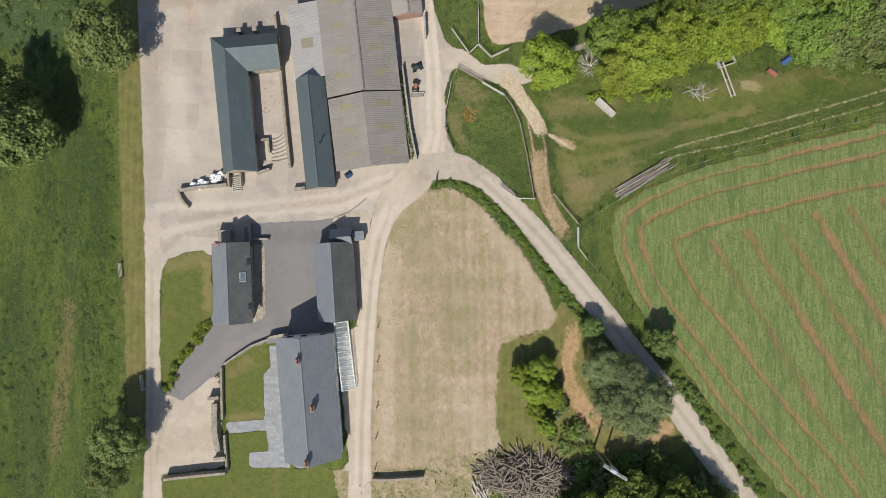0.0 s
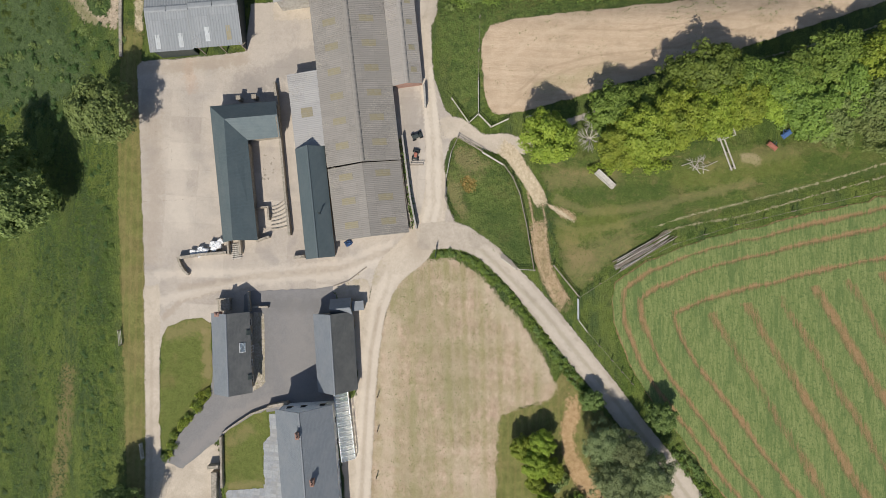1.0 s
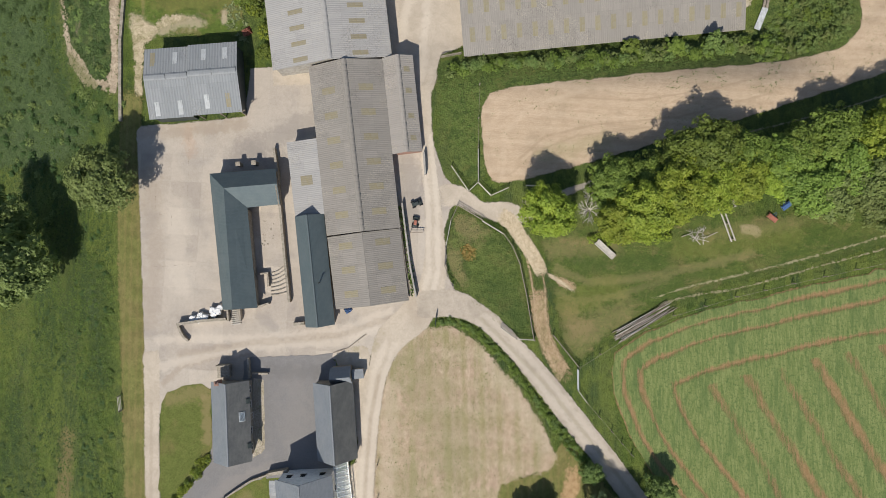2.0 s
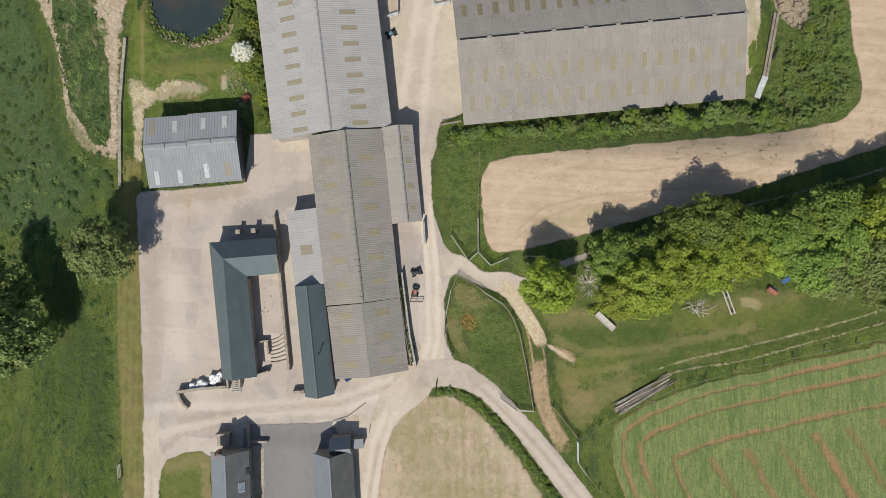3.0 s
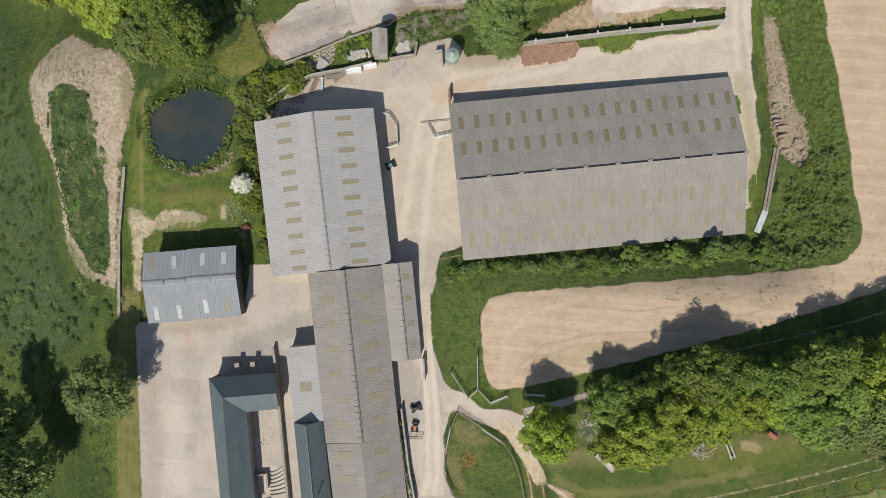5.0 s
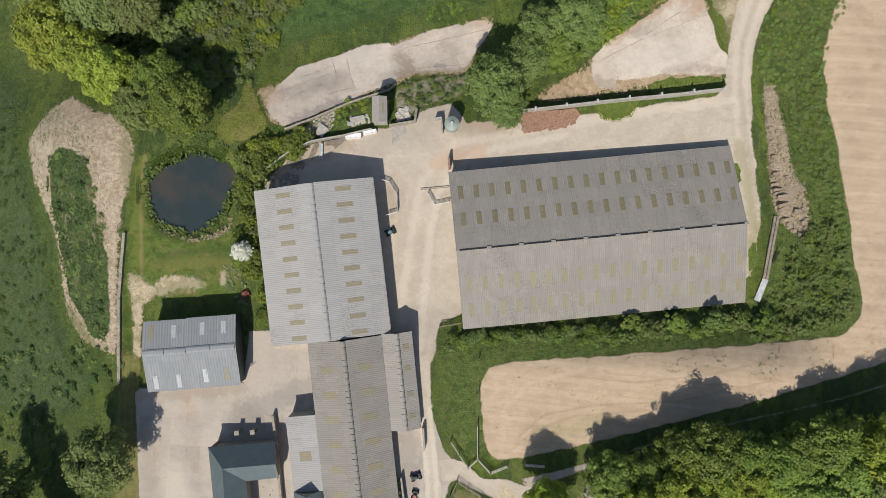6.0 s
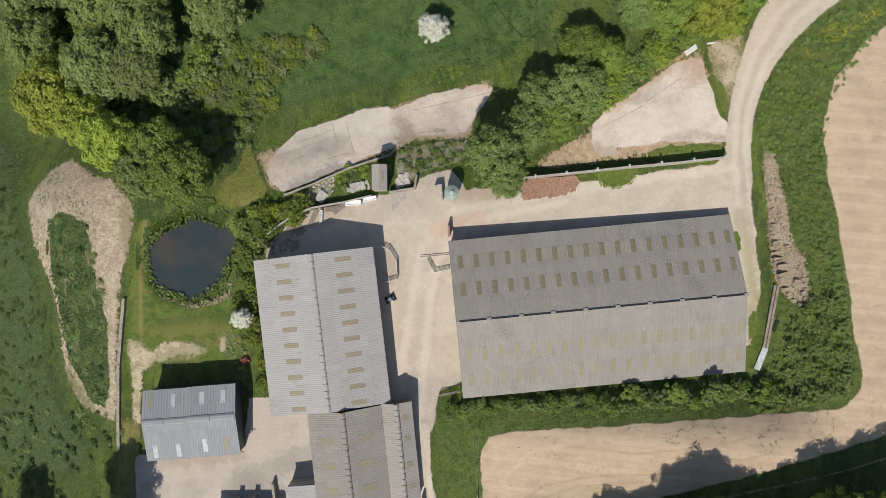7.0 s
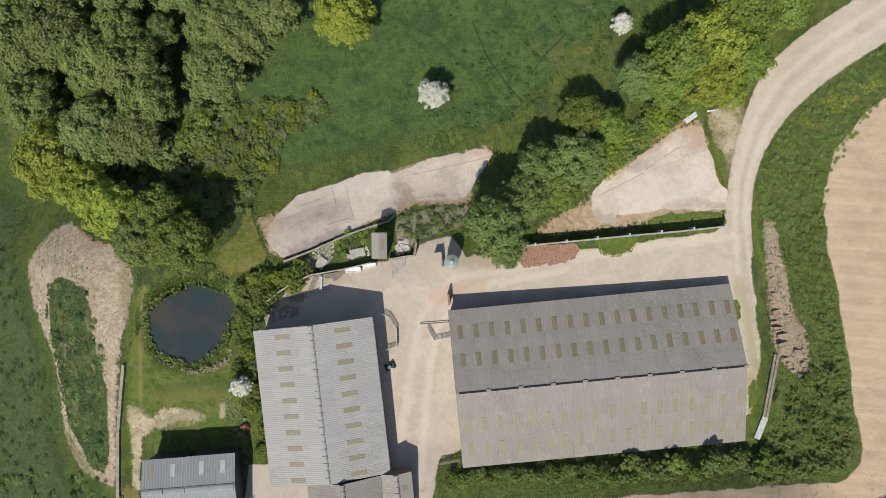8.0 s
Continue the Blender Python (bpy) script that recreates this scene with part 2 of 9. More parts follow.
POND_GRASS_WEAR = (([(-36.5, 85.6), (-31.8, 87.5)], 3.2, (0.2, 0.185, 0.05), 0.75), ([(-51.2, 82.2), (-51.1, 71.8), (-50.8, 63.2)], 1.4, (0.17, 0.18, 0.04), 0.5), ([(-47.7, 62.8), (-36.2, 63.3)], 1.6, (0.19, 0.165, 0.055), 0.45), ([(-49.9, 84.2), (-50.7, 72.7), (-50.4, 61.3)], 0.4, (0.27, 0.215, 0.105), 0.45), ([(-51.7, 59.9), (-49.4, 58.0), (-49.7, 51.9), (-50.4, 46.3)], 1.6, (0.46, 0.38, 0.27), 0.85), ([(-47.2, 58.5), (-43.8, 59.7), (-41.0, 59.7)], 1.2, (0.46, 0.38, 0.27), 0.7), ([(-46.5, 64.3), (-40.0, 65.4), (-36.0, 64.6)], 1.0, (0.055, 0.09, 0.02), 0.5))
POND_GRASS_STAINS = (([(-36.7, 61.4), (-36.6, 59.9)], 0.6, (0.46, 0.38, 0.27), 0.75),)
POND_GRASS = surface("pond_lawn_grass", (0.066, 0.106, 0.018), (0.118, 0.162, 0.032), (0.165, 0.165, 0.045), 0.25, 4, edge=1.2, patchy=(0.5, 0.66), speck=(0.045, 0.078, 0.018), middle=0.4, grit=0.55, blots=POND_GRASS_WEAR + POND_GRASS_STAINS, marble=((3.5, (0.5, 1, 1), 0.50, 0.62, 0.55, (0.048, 0.085, 0.016)), (1.2, (0.5, 1, 1), 0.52, 0.66, 0.55, (0.045, 0.078, 0.016)), (2.6, (0.6, 1, 1), 0.55, 0.68, 0.6, (0.21, 0.165, 0.075)), (0.5, (1, 1, 1), 0.55, 0.68, 0.45, (0.22, 0.18, 0.075))))
RANK = surface("rank_grass", (0.078, 0.115, 0.026), (0.128, 0.16, 0.044), (0.165, 0.145, 0.056), 0.25, 4, edge=0.8, bumps=1.0, depth=0.2, patchy=(0.55, 0.7), speck=(0.02, 0.05, 0.012), speck_at=(0.6, 0.68), grit=0.55, blots=(([(2.8, 26.3), (4.6, 24.4)], 2.5, (0.27, 0.215, 0.105), 0.55), ([(1.3, 20.9), (2.5, 16.4)], 1.6, (0.27, 0.215, 0.105), 0.5), ([(8.5, 15.5), (12.0, 10.2)], 3, (0.05, 0.083, 0.02), 0.5), ([(46.4, 81.3), (48.3, 75.8)], 1.2, (0.205, 0.21, 0.05), 0.7), ([(49.8, 67.6), (50.2, 60.4)], 1.2, (0.205, 0.21, 0.05), 0.6)), marble=((2.4, (1, 1, 1), 0.50, 0.62, 0.55, (0.042, 0.075, 0.018)), (0.9, (1, 1, 1), 0.53, 0.66, 0.5, (0.03, 0.056, 0.014)), (1.7, (1, 1, 1), 0.56, 0.68, 0.5, (0.19, 0.185, 0.055))))
STRIP_GRASS = surface("bright_strip_grass", (0.085, 0.13, 0.024), (0.14, 0.18, 0.038), (0.185, 0.175, 0.055), 0.25, 2, edge=0.25, rag=1.0, bumps=1.0, depth=0.15, patchy=(0.52, 0.66), grit=0.5, marble=((0.8, (1, 1, 1), 0.52, 0.66, 0.5, (0.05, 0.085, 0.018)),))
SUNNY = surface("sunny_rough_grass", (0.125, 0.145, 0.030), (0.185, 0.19, 0.045), (0.235, 0.19, 0.085), 0.3, 3, edge=0.9, rag=1.5, bumps=0.8, depth=0.15, patchy=(0.48, 0.64), grit=0.5, marble=((1.2, (1, 1, 1), 0.53, 0.66, 0.5, (0.06, 0.09, 0.02)),))
DRY = surface("dry_cut_paddock", (0.367, 0.267, 0.186), (0.474, 0.360, 0.265), (0.286, 0.235, 0.140), 0.2, 5, edge=1.4, rag=0.9, stretch=(1, 0.2, 1), patchy=(0.40, 0.66), speck=(0.16, 0.17, 0.07), speck_at=(0.60, 0.68), speck_size=0.35, rows=((2.75, 1.0, 0.02, 0.5, (0.265, 0.24, 0.11)), (5.9, 0.03, 1.0, 0.24, (0.28, 0.25, 0.12)), (4.3, -0.02, 1.0, 0.18, (0.5, 0.41, 0.30)), (1.3, 1.0, 0.03, 0.16, (0.5, 0.415, 0.31))), middle=0.4, grit=0.4, blots=(([(-4.0, 1.9), (1.4, -10.6)], 5, (0.25, 0.23, 0.12), 0.4), ([(-5.7, -14.3), (-3.9, -28.4)], 4, (0.25, 0.23, 0.12), 0.35), ([(-8.5, -0.8), (-9.3, -32.2)], 1.8, (0.5, 0.415, 0.31), 0.45), ([(6.7, 5.4), (16.2, -8.6)], 2, (0.5, 0.415, 0.31), 0.4), ([(3.2, -22.9), (7.5, -31.5)], 3, (0.5, 0.415, 0.31), 0.35)), marble=((0.9, (1, 0.6, 1), 0.50, 0.66, 0.45, (0.27, 0.24, 0.125)), (3.0, (1, 0.3, 1), 0.52, 0.66, 0.45, (0.25, 0.24, 0.11)), (1.6, (1, 1, 1), 0.52, 0.66, 0.35, (0.50, 0.40, 0.29))))
ORANGE = surface("bare_dry_earth", (0.37, 0.265, 0.165), (0.47, 0.36, 0.24), (0.23, 0.2, 0.105), 0.4, 3, edge=1.5, rag=1.4, patchy=(0.45, 0.6), grit=0.5)
CLAY = surface("bare_orange_clay", (0.353, 0.230, 0.115), (0.435, 0.303, 0.168), (0.271, 0.193, 0.090), 0.35, 3, edge=1.3, rag=1.1, patchy=(0.5, 0.7), grit=0.4)
SCRUB = surface("scrubby_ground", (0.30, 0.24, 0.145), (0.42, 0.34, 0.22), (0.13, 0.15, 0.045), 0.35, 2.2, edge=0.7, patchy=(0.40, 0.54), grit=0.5, rag=1.4, blots=(([(45.4, 109.5), (47.7, 107.6), (46.7, 104.3)], 1.6, (0.5, 0.42, 0.31), 0.7), ([(49.6, 111.8), (49.9, 106.2), (48.0, 100.6)], 1.2, (0.14, 0.15, 0.045), 0.7), ([(45.1, 102.5), (46.7, 99.7)], 1.0, (0.1, 0.125, 0.035), 0.8)))
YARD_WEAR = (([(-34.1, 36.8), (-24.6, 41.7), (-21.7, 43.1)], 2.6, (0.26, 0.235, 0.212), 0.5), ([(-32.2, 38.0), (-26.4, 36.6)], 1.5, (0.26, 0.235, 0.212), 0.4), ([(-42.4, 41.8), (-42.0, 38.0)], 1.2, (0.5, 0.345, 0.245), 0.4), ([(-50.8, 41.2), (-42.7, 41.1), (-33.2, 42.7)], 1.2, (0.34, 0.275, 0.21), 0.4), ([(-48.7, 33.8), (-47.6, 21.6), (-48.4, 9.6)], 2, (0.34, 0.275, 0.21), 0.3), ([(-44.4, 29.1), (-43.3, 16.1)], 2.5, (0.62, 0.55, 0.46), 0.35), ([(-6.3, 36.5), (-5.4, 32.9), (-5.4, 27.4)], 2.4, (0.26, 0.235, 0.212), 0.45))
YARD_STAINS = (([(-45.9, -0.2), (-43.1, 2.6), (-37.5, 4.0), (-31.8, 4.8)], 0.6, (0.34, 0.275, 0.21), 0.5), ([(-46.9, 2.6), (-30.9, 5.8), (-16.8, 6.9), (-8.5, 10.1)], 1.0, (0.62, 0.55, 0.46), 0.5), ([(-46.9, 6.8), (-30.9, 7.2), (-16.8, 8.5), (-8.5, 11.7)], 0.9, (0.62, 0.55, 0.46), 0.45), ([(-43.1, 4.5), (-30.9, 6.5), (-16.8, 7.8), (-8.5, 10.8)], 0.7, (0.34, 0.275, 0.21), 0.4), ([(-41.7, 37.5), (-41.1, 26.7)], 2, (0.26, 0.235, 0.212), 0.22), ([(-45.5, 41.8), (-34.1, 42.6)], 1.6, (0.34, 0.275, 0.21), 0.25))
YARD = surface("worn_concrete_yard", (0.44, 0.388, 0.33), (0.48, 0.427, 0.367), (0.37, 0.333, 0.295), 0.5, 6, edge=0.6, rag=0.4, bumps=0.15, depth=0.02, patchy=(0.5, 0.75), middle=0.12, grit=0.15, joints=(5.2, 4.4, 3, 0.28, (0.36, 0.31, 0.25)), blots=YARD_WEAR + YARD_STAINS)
TRACK_WEAR = (([(51.0, 73.1), (49.2, 85.0), (48.4, 92.3), (49.0, 99.7), (51.8, 107.6), (55.5, 114.3), (60.4, 118.9), (68.9, 124.5)], 0.5, (0.36, 0.29, 0.22), 0.2), ([(49.2, 72.2), (47.9, 85.0), (47.5, 92.3), (48.1, 99.5), (50.8, 108.2), (54.7, 115.1), (59.9, 119.9), (68.9, 125.9)], 0.6, (0.61, 0.54, 0.45), 0.5), ([(51.7, 73.1), (50.1, 85.0), (49.3, 92.3), (49.9, 99.3), (52.8, 107.0), (56.4, 113.3), (61.2, 117.8), (69.9, 123.2)], 0.6, (0.61, 0.54, 0.45), 0.5))
TRACK_STAINS = (([(-13.9, -37.7), (-13.8, -27.0), (-13.1, -14.4), (-12.4, -5.3), (-11.2, 1.5), (-9.2, 6.9)], 0.55, (0.61, 0.54, 0.45), 0.5), ([(-12.4, -37.6), (-12.2, -26.9), (-11.6, -14.4), (-10.9, -5.3), (-9.6, 1.4), (-7.7, 6.4)], 0.55, (0.61, 0.54, 0.45), 0.5), ([(-13.2, -37.6), (-13.0, -26.9), (-12.4, -14.4), (-11.6, -5.3), (-10.3, 1.5)], 0.4, (0.36, 0.29, 0.22), 0.35), ([(-3.6, 13.6), (-2.3, 18.1), (-2.5, 29.1), (-3.6, 40.1)], 0.55, (0.64, 0.57, 0.48), 0.5), ([(-2.1, 13.6), (-0.8, 18.1), (-1.0, 29.0), (-2.1, 40.0)], 0.55, (0.64, 0.57, 0.48), 0.5))
TRACK_STREAKS = (([(-12.6, 83.0), (-6.0, 84.0)], 3, (0.29, 0.26, 0.232), 0.3), ([(-7.9, 76.5), (-6.7, 69.1)], 2, (0.36, 0.29, 0.22), 0.3), ([(-7.7, 49.1), (-5.8, 63.5), (-3.6, 76.5), (2.0, 82.9), (20.0, 85.9), (38.3, 88.6), (47.4, 89.6)], 0.9, (0.61, 0.54, 0.45), 0.5), ([(-3.6, 49.3), (-2.5, 63.6), (-0.8, 74.7), (4.7, 81.0), (20.0, 84.2)], 0.8, (0.64, 0.57, 0.48), 0.45), ([(-0.8, 79.3), (1.0, 80.7), (6.1, 81.4)], 1.5, (0.5, 0.345, 0.245), 0.6), ([(5.2, 85.9), (20.0, 86.2)], 1.2, (0.5, 0.345, 0.245), 0.5))
TRACK_MARKS = (([(-28.7, 77.8), (-23.0, 82.1), (-15.9, 83.5)], 2.2, (0.36, 0.29, 0.22), 0.65), ([(2.9, 85.7), (9.9, 85.7)], 1.8, (0.36, 0.29, 0.22), 0.5), ([(-8.8, 74.6), (-8.6, 71.4)], 1.2, (0.36, 0.29, 0.22), 0.5), ([(50.2, 89.6), (51.4, 84.1), (52.2, 76.8), (52.3, 71.3)], 0.9, (0.36, 0.29, 0.22), 0.5), ([(48.1, 82.2), (49.2, 76.7), (50.2, 69.5), (49.8, 62.2)], 1.1, (0.3, 0.27, 0.14), 0.55), ([(51.3, 69.5), (50.6, 60.4)], 1, (0.3, 0.27, 0.14), 0.5), ([(-44.5, -32.1), (-38.0, -30.2)], 2, (0.36, 0.29, 0.22), 0.3))
TRACK_PATCHES = (([(-16.8, 6.1), (-12.2, 7.7)], 2, (0.3, 0.27, 0.14), 0.4), ([(-47.4, -46.8), (-47.6, -23.9), (-47.9, -3.6)], 0.35, (0.36, 0.29, 0.22), 0.35), ([(-6.3, 20.9), (-4.0, 11.0)], 1.6, (0.36, 0.29, 0.22), 0.3))
TRACK = surface("stony_farm_track", (0.477, 0.411, 0.328), (0.553, 0.482, 0.391), (0.452, 0.387, 0.309), 0.3, 4, edge=0.7, rag=0.6, bumps=0.35, depth=0.03, speck=(0.38, 0.325, 0.25), middle=0.16, grit=0.15, patchy=(0.42, 0.62), blots=TRACK_WEAR + TRACK_STAINS + TRACK_STREAKS + TRACK_MARKS + TRACK_PATCHES)
LANE = surface("grey_stone_lane", (0.41, 0.352, 0.285), (0.48, 0.42, 0.345), (0.37, 0.32, 0.258), 0.3, 4, edge=0.6, rag=0.7, bumps=0.3, depth=0.03, speck=(0.33, 0.28, 0.22), middle=0.25, grit=0.15, blots=(([(5.3, 10.3), (9.6, 6.5), (14.8, 0.8), (19.9, -5.7), (24.1, -10.8), (33.1, -22.5), (42.6, -35.9)], 0.55, (0.55, 0.485, 0.405), 0.45), ([(6.6, 11.3), (11.0, 7.5), (16.0, 1.8), (21.1, -4.6), (25.3, -9.8), (34.2, -21.5), (43.8, -34.9)], 0.55, (0.55, 0.485, 0.405), 0.45), ([(6.0, 10.8), (15.4, 1.3), (24.7, -10.3), (33.7, -22.0), (43.2, -35.4)], 0.35, (0.33, 0.29, 0.2), 0.4)))
DIRT = surface("dirt_wheel_track", (0.33, 0.235, 0.135), (0.42, 0.315, 0.195), (0.17, 0.16, 0.065), 0.3, 2.0, edge=0.8, rag=0.9, patchy=(0.46, 0.62), grit=0.4, soft=1.1, strength=0.92)
PALE_DIRT = surface("pale_wheel_dirt", (0.47, 0.38, 0.255), (0.55, 0.46, 0.33), (0.42, 0.33, 0.21), 0.3, 2.0, edge=0.45, rag=0.8, grit=0.3, soft=1.2)
BARE_PALE = surface("bare_pale_earth", (0.42, 0.345, 0.225), (0.52, 0.44, 0.305), (0.19, 0.185, 0.07), 0.3, 1.6, edge=0.7, rag=1.5, patchy=(0.46, 0.6), grit=0.4, soft=1.1)
RUT_EARTH = surface("worn_rut_earth", (0.40, 0.29, 0.175), (0.49, 0.375, 0.245), (0.31, 0.225, 0.12), 0.3, 1.5, edge=0.4, rag=0.9, patchy=(0.48, 0.64), grit=0.3, soft=1.4, strength=0.85)
RUT = surface("pale_wheel_rut", (0.279, 0.254, 0.148), (0.344, 0.312, 0.195), (0.139, 0.148, 0.055), 0.3, 2.0, edge=0.3, rag=2.6, patchy=(0.46, 0.6), strength=0.75)
BED = surface("stony_bed", (0.34, 0.3, 0.235), (0.48, 0.425, 0.345), (0.24, 0.215, 0.13), 0.3, 1.2, edge=0.1, rag=0.3, bumps=1.0, depth=0.1, grit=0.6)
TARMAC = surface("worn_tarmac_drive", (0.2, 0.194, 0.192), (0.226, 0.219, 0.216), (0.255, 0.242, 0.23), 0.25, 4, edge=0.15, rag=0.3, bumps=0.2, depth=0.01, patchy=(0.5, 0.8), middle=0.1, grit=0.1, blots=(([(-24.3, -0.8), (-23.3, -10.9)], 3, (0.26, 0.243, 0.228), 0.45), ([(-41.9, -23.0), (-35.4, -16.5), (-27.9, -13.7)], 1.2, (0.27, 0.25, 0.235), 0.55), ([(-28.1, 1.9), (-20.5, 1.9)], 1.5, (0.155, 0.148, 0.143), 0.4)))
PAVING = surface("stone_paving", (0.28, 0.295, 0.31), (0.35, 0.365, 0.38), (0.31, 0.31, 0.305), 0.3, 2, edge=0.1, rag=0.2, bumps=0.2, depth=0.02, middle=0.2, joints=(0.9, 0.6, 5, 0.6, (0.27, 0.27, 0.26)))
PAD_WEAR = (([(-8.0, 98.9), (-5.7, 96.4), (-6.9, 95.2)], 1.6, (0.3, 0.235, 0.18), 0.75), ([(-7.6, 94.3), (-3.7, 95.2), (3.9, 95.6)], 0.9, (0.3, 0.235, 0.18), 0.7), ([(-25.1, 86.6), (-21.8, 88.5), (-17.5, 90.0)], 1.4, (0.29, 0.255, 0.23), 0.75), ([(0.6, 100.3), (1.6, 99.9)], 1.6, (0.29, 0.255, 0.23), 0.4), ([(-1.3, 96.7), (0.2, 96.7)], 0.5, (0.29, 0.255, 0.23), 0.7), ([(-21.6, 93.0), (-17.8, 95.0)], 2, (0.29, 0.255, 0.23), 0.3), ([(39.9, 107.6), (42.2, 107.9), (41.7, 105.8)], 2, (0.43, 0.285, 0.195), 0.65))
PAD_STAINS = (([(37.1, 106.2), (32.1, 102.7), (27.9, 99.8)], 1.2, (0.43, 0.285, 0.195), 0.6), ([(25.6, 92.5), (27.9, 92.2)], 1.5, (0.3, 0.235, 0.18), 0.6), ([(31.9, 100.7), (33.4, 101.4)], 1, (0.29, 0.255, 0.23), 0.5), ([(36.6, 94.6), (41.1, 95.3), (45.7, 94.5)], 0.8, (0.3, 0.235, 0.18), 0.5), ([(5.4, 105.0), (8.8, 105.0)], 1.5, (0.43, 0.285, 0.195), 0.5), ([(-29.7, 90.6), (-28.3, 92.1)], 1.4, (0.43, 0.285, 0.195), 0.45), ([(-16.0, 98.5), (-10.1, 99.4)], 3, (0.7, 0.63, 0.55), 0.4))
PAD_STREAKS = (([(31.1, 96.0), (41.2, 97.9)], 3, (0.66, 0.6, 0.53), 0.35),)
PAD = surface("old_pink_concrete", (0.52, 0.44, 0.365), (0.62, 0.545, 0.465), (0.45, 0.395, 0.335), 0.6, 7, edge=0.5, rag=0.9, bumps=0.2, depth=0.02, speck=(0.33, 0.27, 0.21), middle=0.25, joints=(9.0, 4.6, -20, 0.5, (0.33, 0.27, 0.21)), grit=0.2, blots=PAD_WEAR + PAD_STAINS + PAD_STREAKS)
RUBBLE = surface("spoil_and_rubble", (0.36, 0.285, 0.20), (0.50, 0.41, 0.305), (0.29, 0.225, 0.15), 0.45, 3, edge=1.0, rag=1.9, bumps=1.0, depth=0.15, speck=(0.13, 0.125, 0.06), speck_at=(0.6, 0.68), grit=0.35, blots=(([(-53.4, 83.2), (-52.0, 74.6), (-53.1, 65.1), (-53.8, 55.7)], 1.4, (0.2, 0.185, 0.09), 0.6), ([(-62.0, 90.4), (-55.2, 89.1), (-53.1, 86.1)], 1.2, (0.27, 0.215, 0.14), 0.6), ([(-73.3, 85.0), (-67.7, 81.6)], 1.5, (0.5, 0.43, 0.33), 0.5), ([(-65.2, 55.1), (-59.8, 49.7), (-56.3, 47.1)], 1.2, (0.16, 0.16, 0.06), 0.7)))
BANK_EARTH = surface("cut_bank_earth", (0.33, 0.262, 0.18), (0.43, 0.35, 0.255), (0.24, 0.19, 0.12), 0.3, 2, edge=0.7, rag=1.5, bumps=1.0, depth=0.15, patchy=(0.45, 0.62), grit=0.45, stretch=(0.4, 1.6, 1), speck=(0.10, 0.115, 0.045), speck_at=(0.6, 0.68), marble=((0.5, (0.35, 1.6, 1), 0.5, 0.66, 0.5, (0.21, 0.165, 0.115)),))
HEAP_GREEN = surface("heap_overgrowth", (0.050, 0.088, 0.026), (0.090, 0.130, 0.038), (0.125, 0.125, 0.050), 0.3, 3, edge=0.5, rag=1.4, bumps=1.0, depth=0.25, speck=(0.022, 0.045, 0.014), speck_at=(0.58, 0.68), grit=0.5, marble=((1.2, (1, 0.6, 1), 0.5, 0.64, 0.6, (0.032, 0.06, 0.02)), (2.2, (1, 0.4, 1), 0.56, 0.68, 0.6, (0.30, 0.24, 0.16))))
PLOUGH_WEAR = (([(19.0, 45.6), (30.0, 44.8), (41.0, 46.2), (52.0, 49.0)], 0.2, (0.34, 0.25, 0.165), 0.45), ([(12.0, 36.0), (16.0, 39.5), (24.0, 41.2), (36.0, 42.0), (50.0, 45.5)], 0.22, (0.34, 0.25, 0.165), 0.45), ([(10.5, 33.5), (14.5, 37.0), (21.0, 39.5), (32.0, 40.6)], 0.2, (0.36, 0.27, 0.18), 0.45), ([(9.3, 33.0), (9.8, 40.0), (13.0, 44.0), (22.0, 46.6)], 0.5, (0.62, 0.5, 0.37), 0.2), ([(16.0, 36.4), (25.0, 38.6)], 1.6, (0.27, 0.25, 0.12), 0.35))
PLOUGH = surface("tilled_pale_soil", (0.451, 0.338, 0.230), (0.522, 0.404, 0.287), (0.395, 0.305, 0.211), 0.22, 7, edge=0.6, rag=0.6, bumps=0.4, depth=0.05, stretch=(0.15, 1, 1), speck=(0.26, 0.23, 0.13), speck_at=(0.64, 0.70), speck_size=0.5, middle=0.25, grit=0.35, rows=((0.85, 0.10, 0.99, 0.3, (0.40, 0.295, 0.195)), (2.3, 0.08, 0.995, 0.28, (0.60, 0.475, 0.345)), (5.1, 0.12, 0.99, 0.3, (0.43, 0.325, 0.22))), blots=PLOUGH_WEAR)
CRACK = surface("earth_filled_joint", (0.22, 0.18, 0.14), (0.3, 0.25, 0.2), (0.17, 0.145, 0.1), 0.2, 1, edge=0.09, rag=1.6, strength=0.7)
DEBRIS = surface("weedy_debris", (0.25, 0.22, 0.155), (0.36, 0.32, 0.24), (0.105, 0.125, 0.045), 0.3, 1.2, edge=0.6, rag=1.2, patchy=(0.40, 0.54), bumps=1.0, depth=0.12, grit=0.4)
BANKROCK = surface("layered_bank_stone", (0.27, 0.212, 0.155), (0.36, 0.29, 0.22), (0.25, 0.185, 0.13), 0.25, 1.0, bumps=0.6, depth=0.05, stretch=(0.3, 1, 1), grit=0.4)
PALE_STONE = surface("pale_broken_stone", (0.42, 0.39, 0.345), (0.54, 0.50, 0.45), (0.33, 0.30, 0.26), 0.2, 1.0, bumps=0.5, depth=0.04)
STONE = surface("rubble_stone", (0.25, 0.22, 0.175), (0.40, 0.36, 0.30), (0.18, 0.16, 0.12), 0.25, 1.5, bumps=0.6, depth=0.05)
RENDER_WALL = surface("white_painted_render", (0.78, 0.785, 0.78), (0.84, 0.84, 0.82), (0.72, 0.72, 0.7), 0.4, 3, rough=0.8, bumps=0.1, depth=0.01, patchy=(0.6, 0.8))
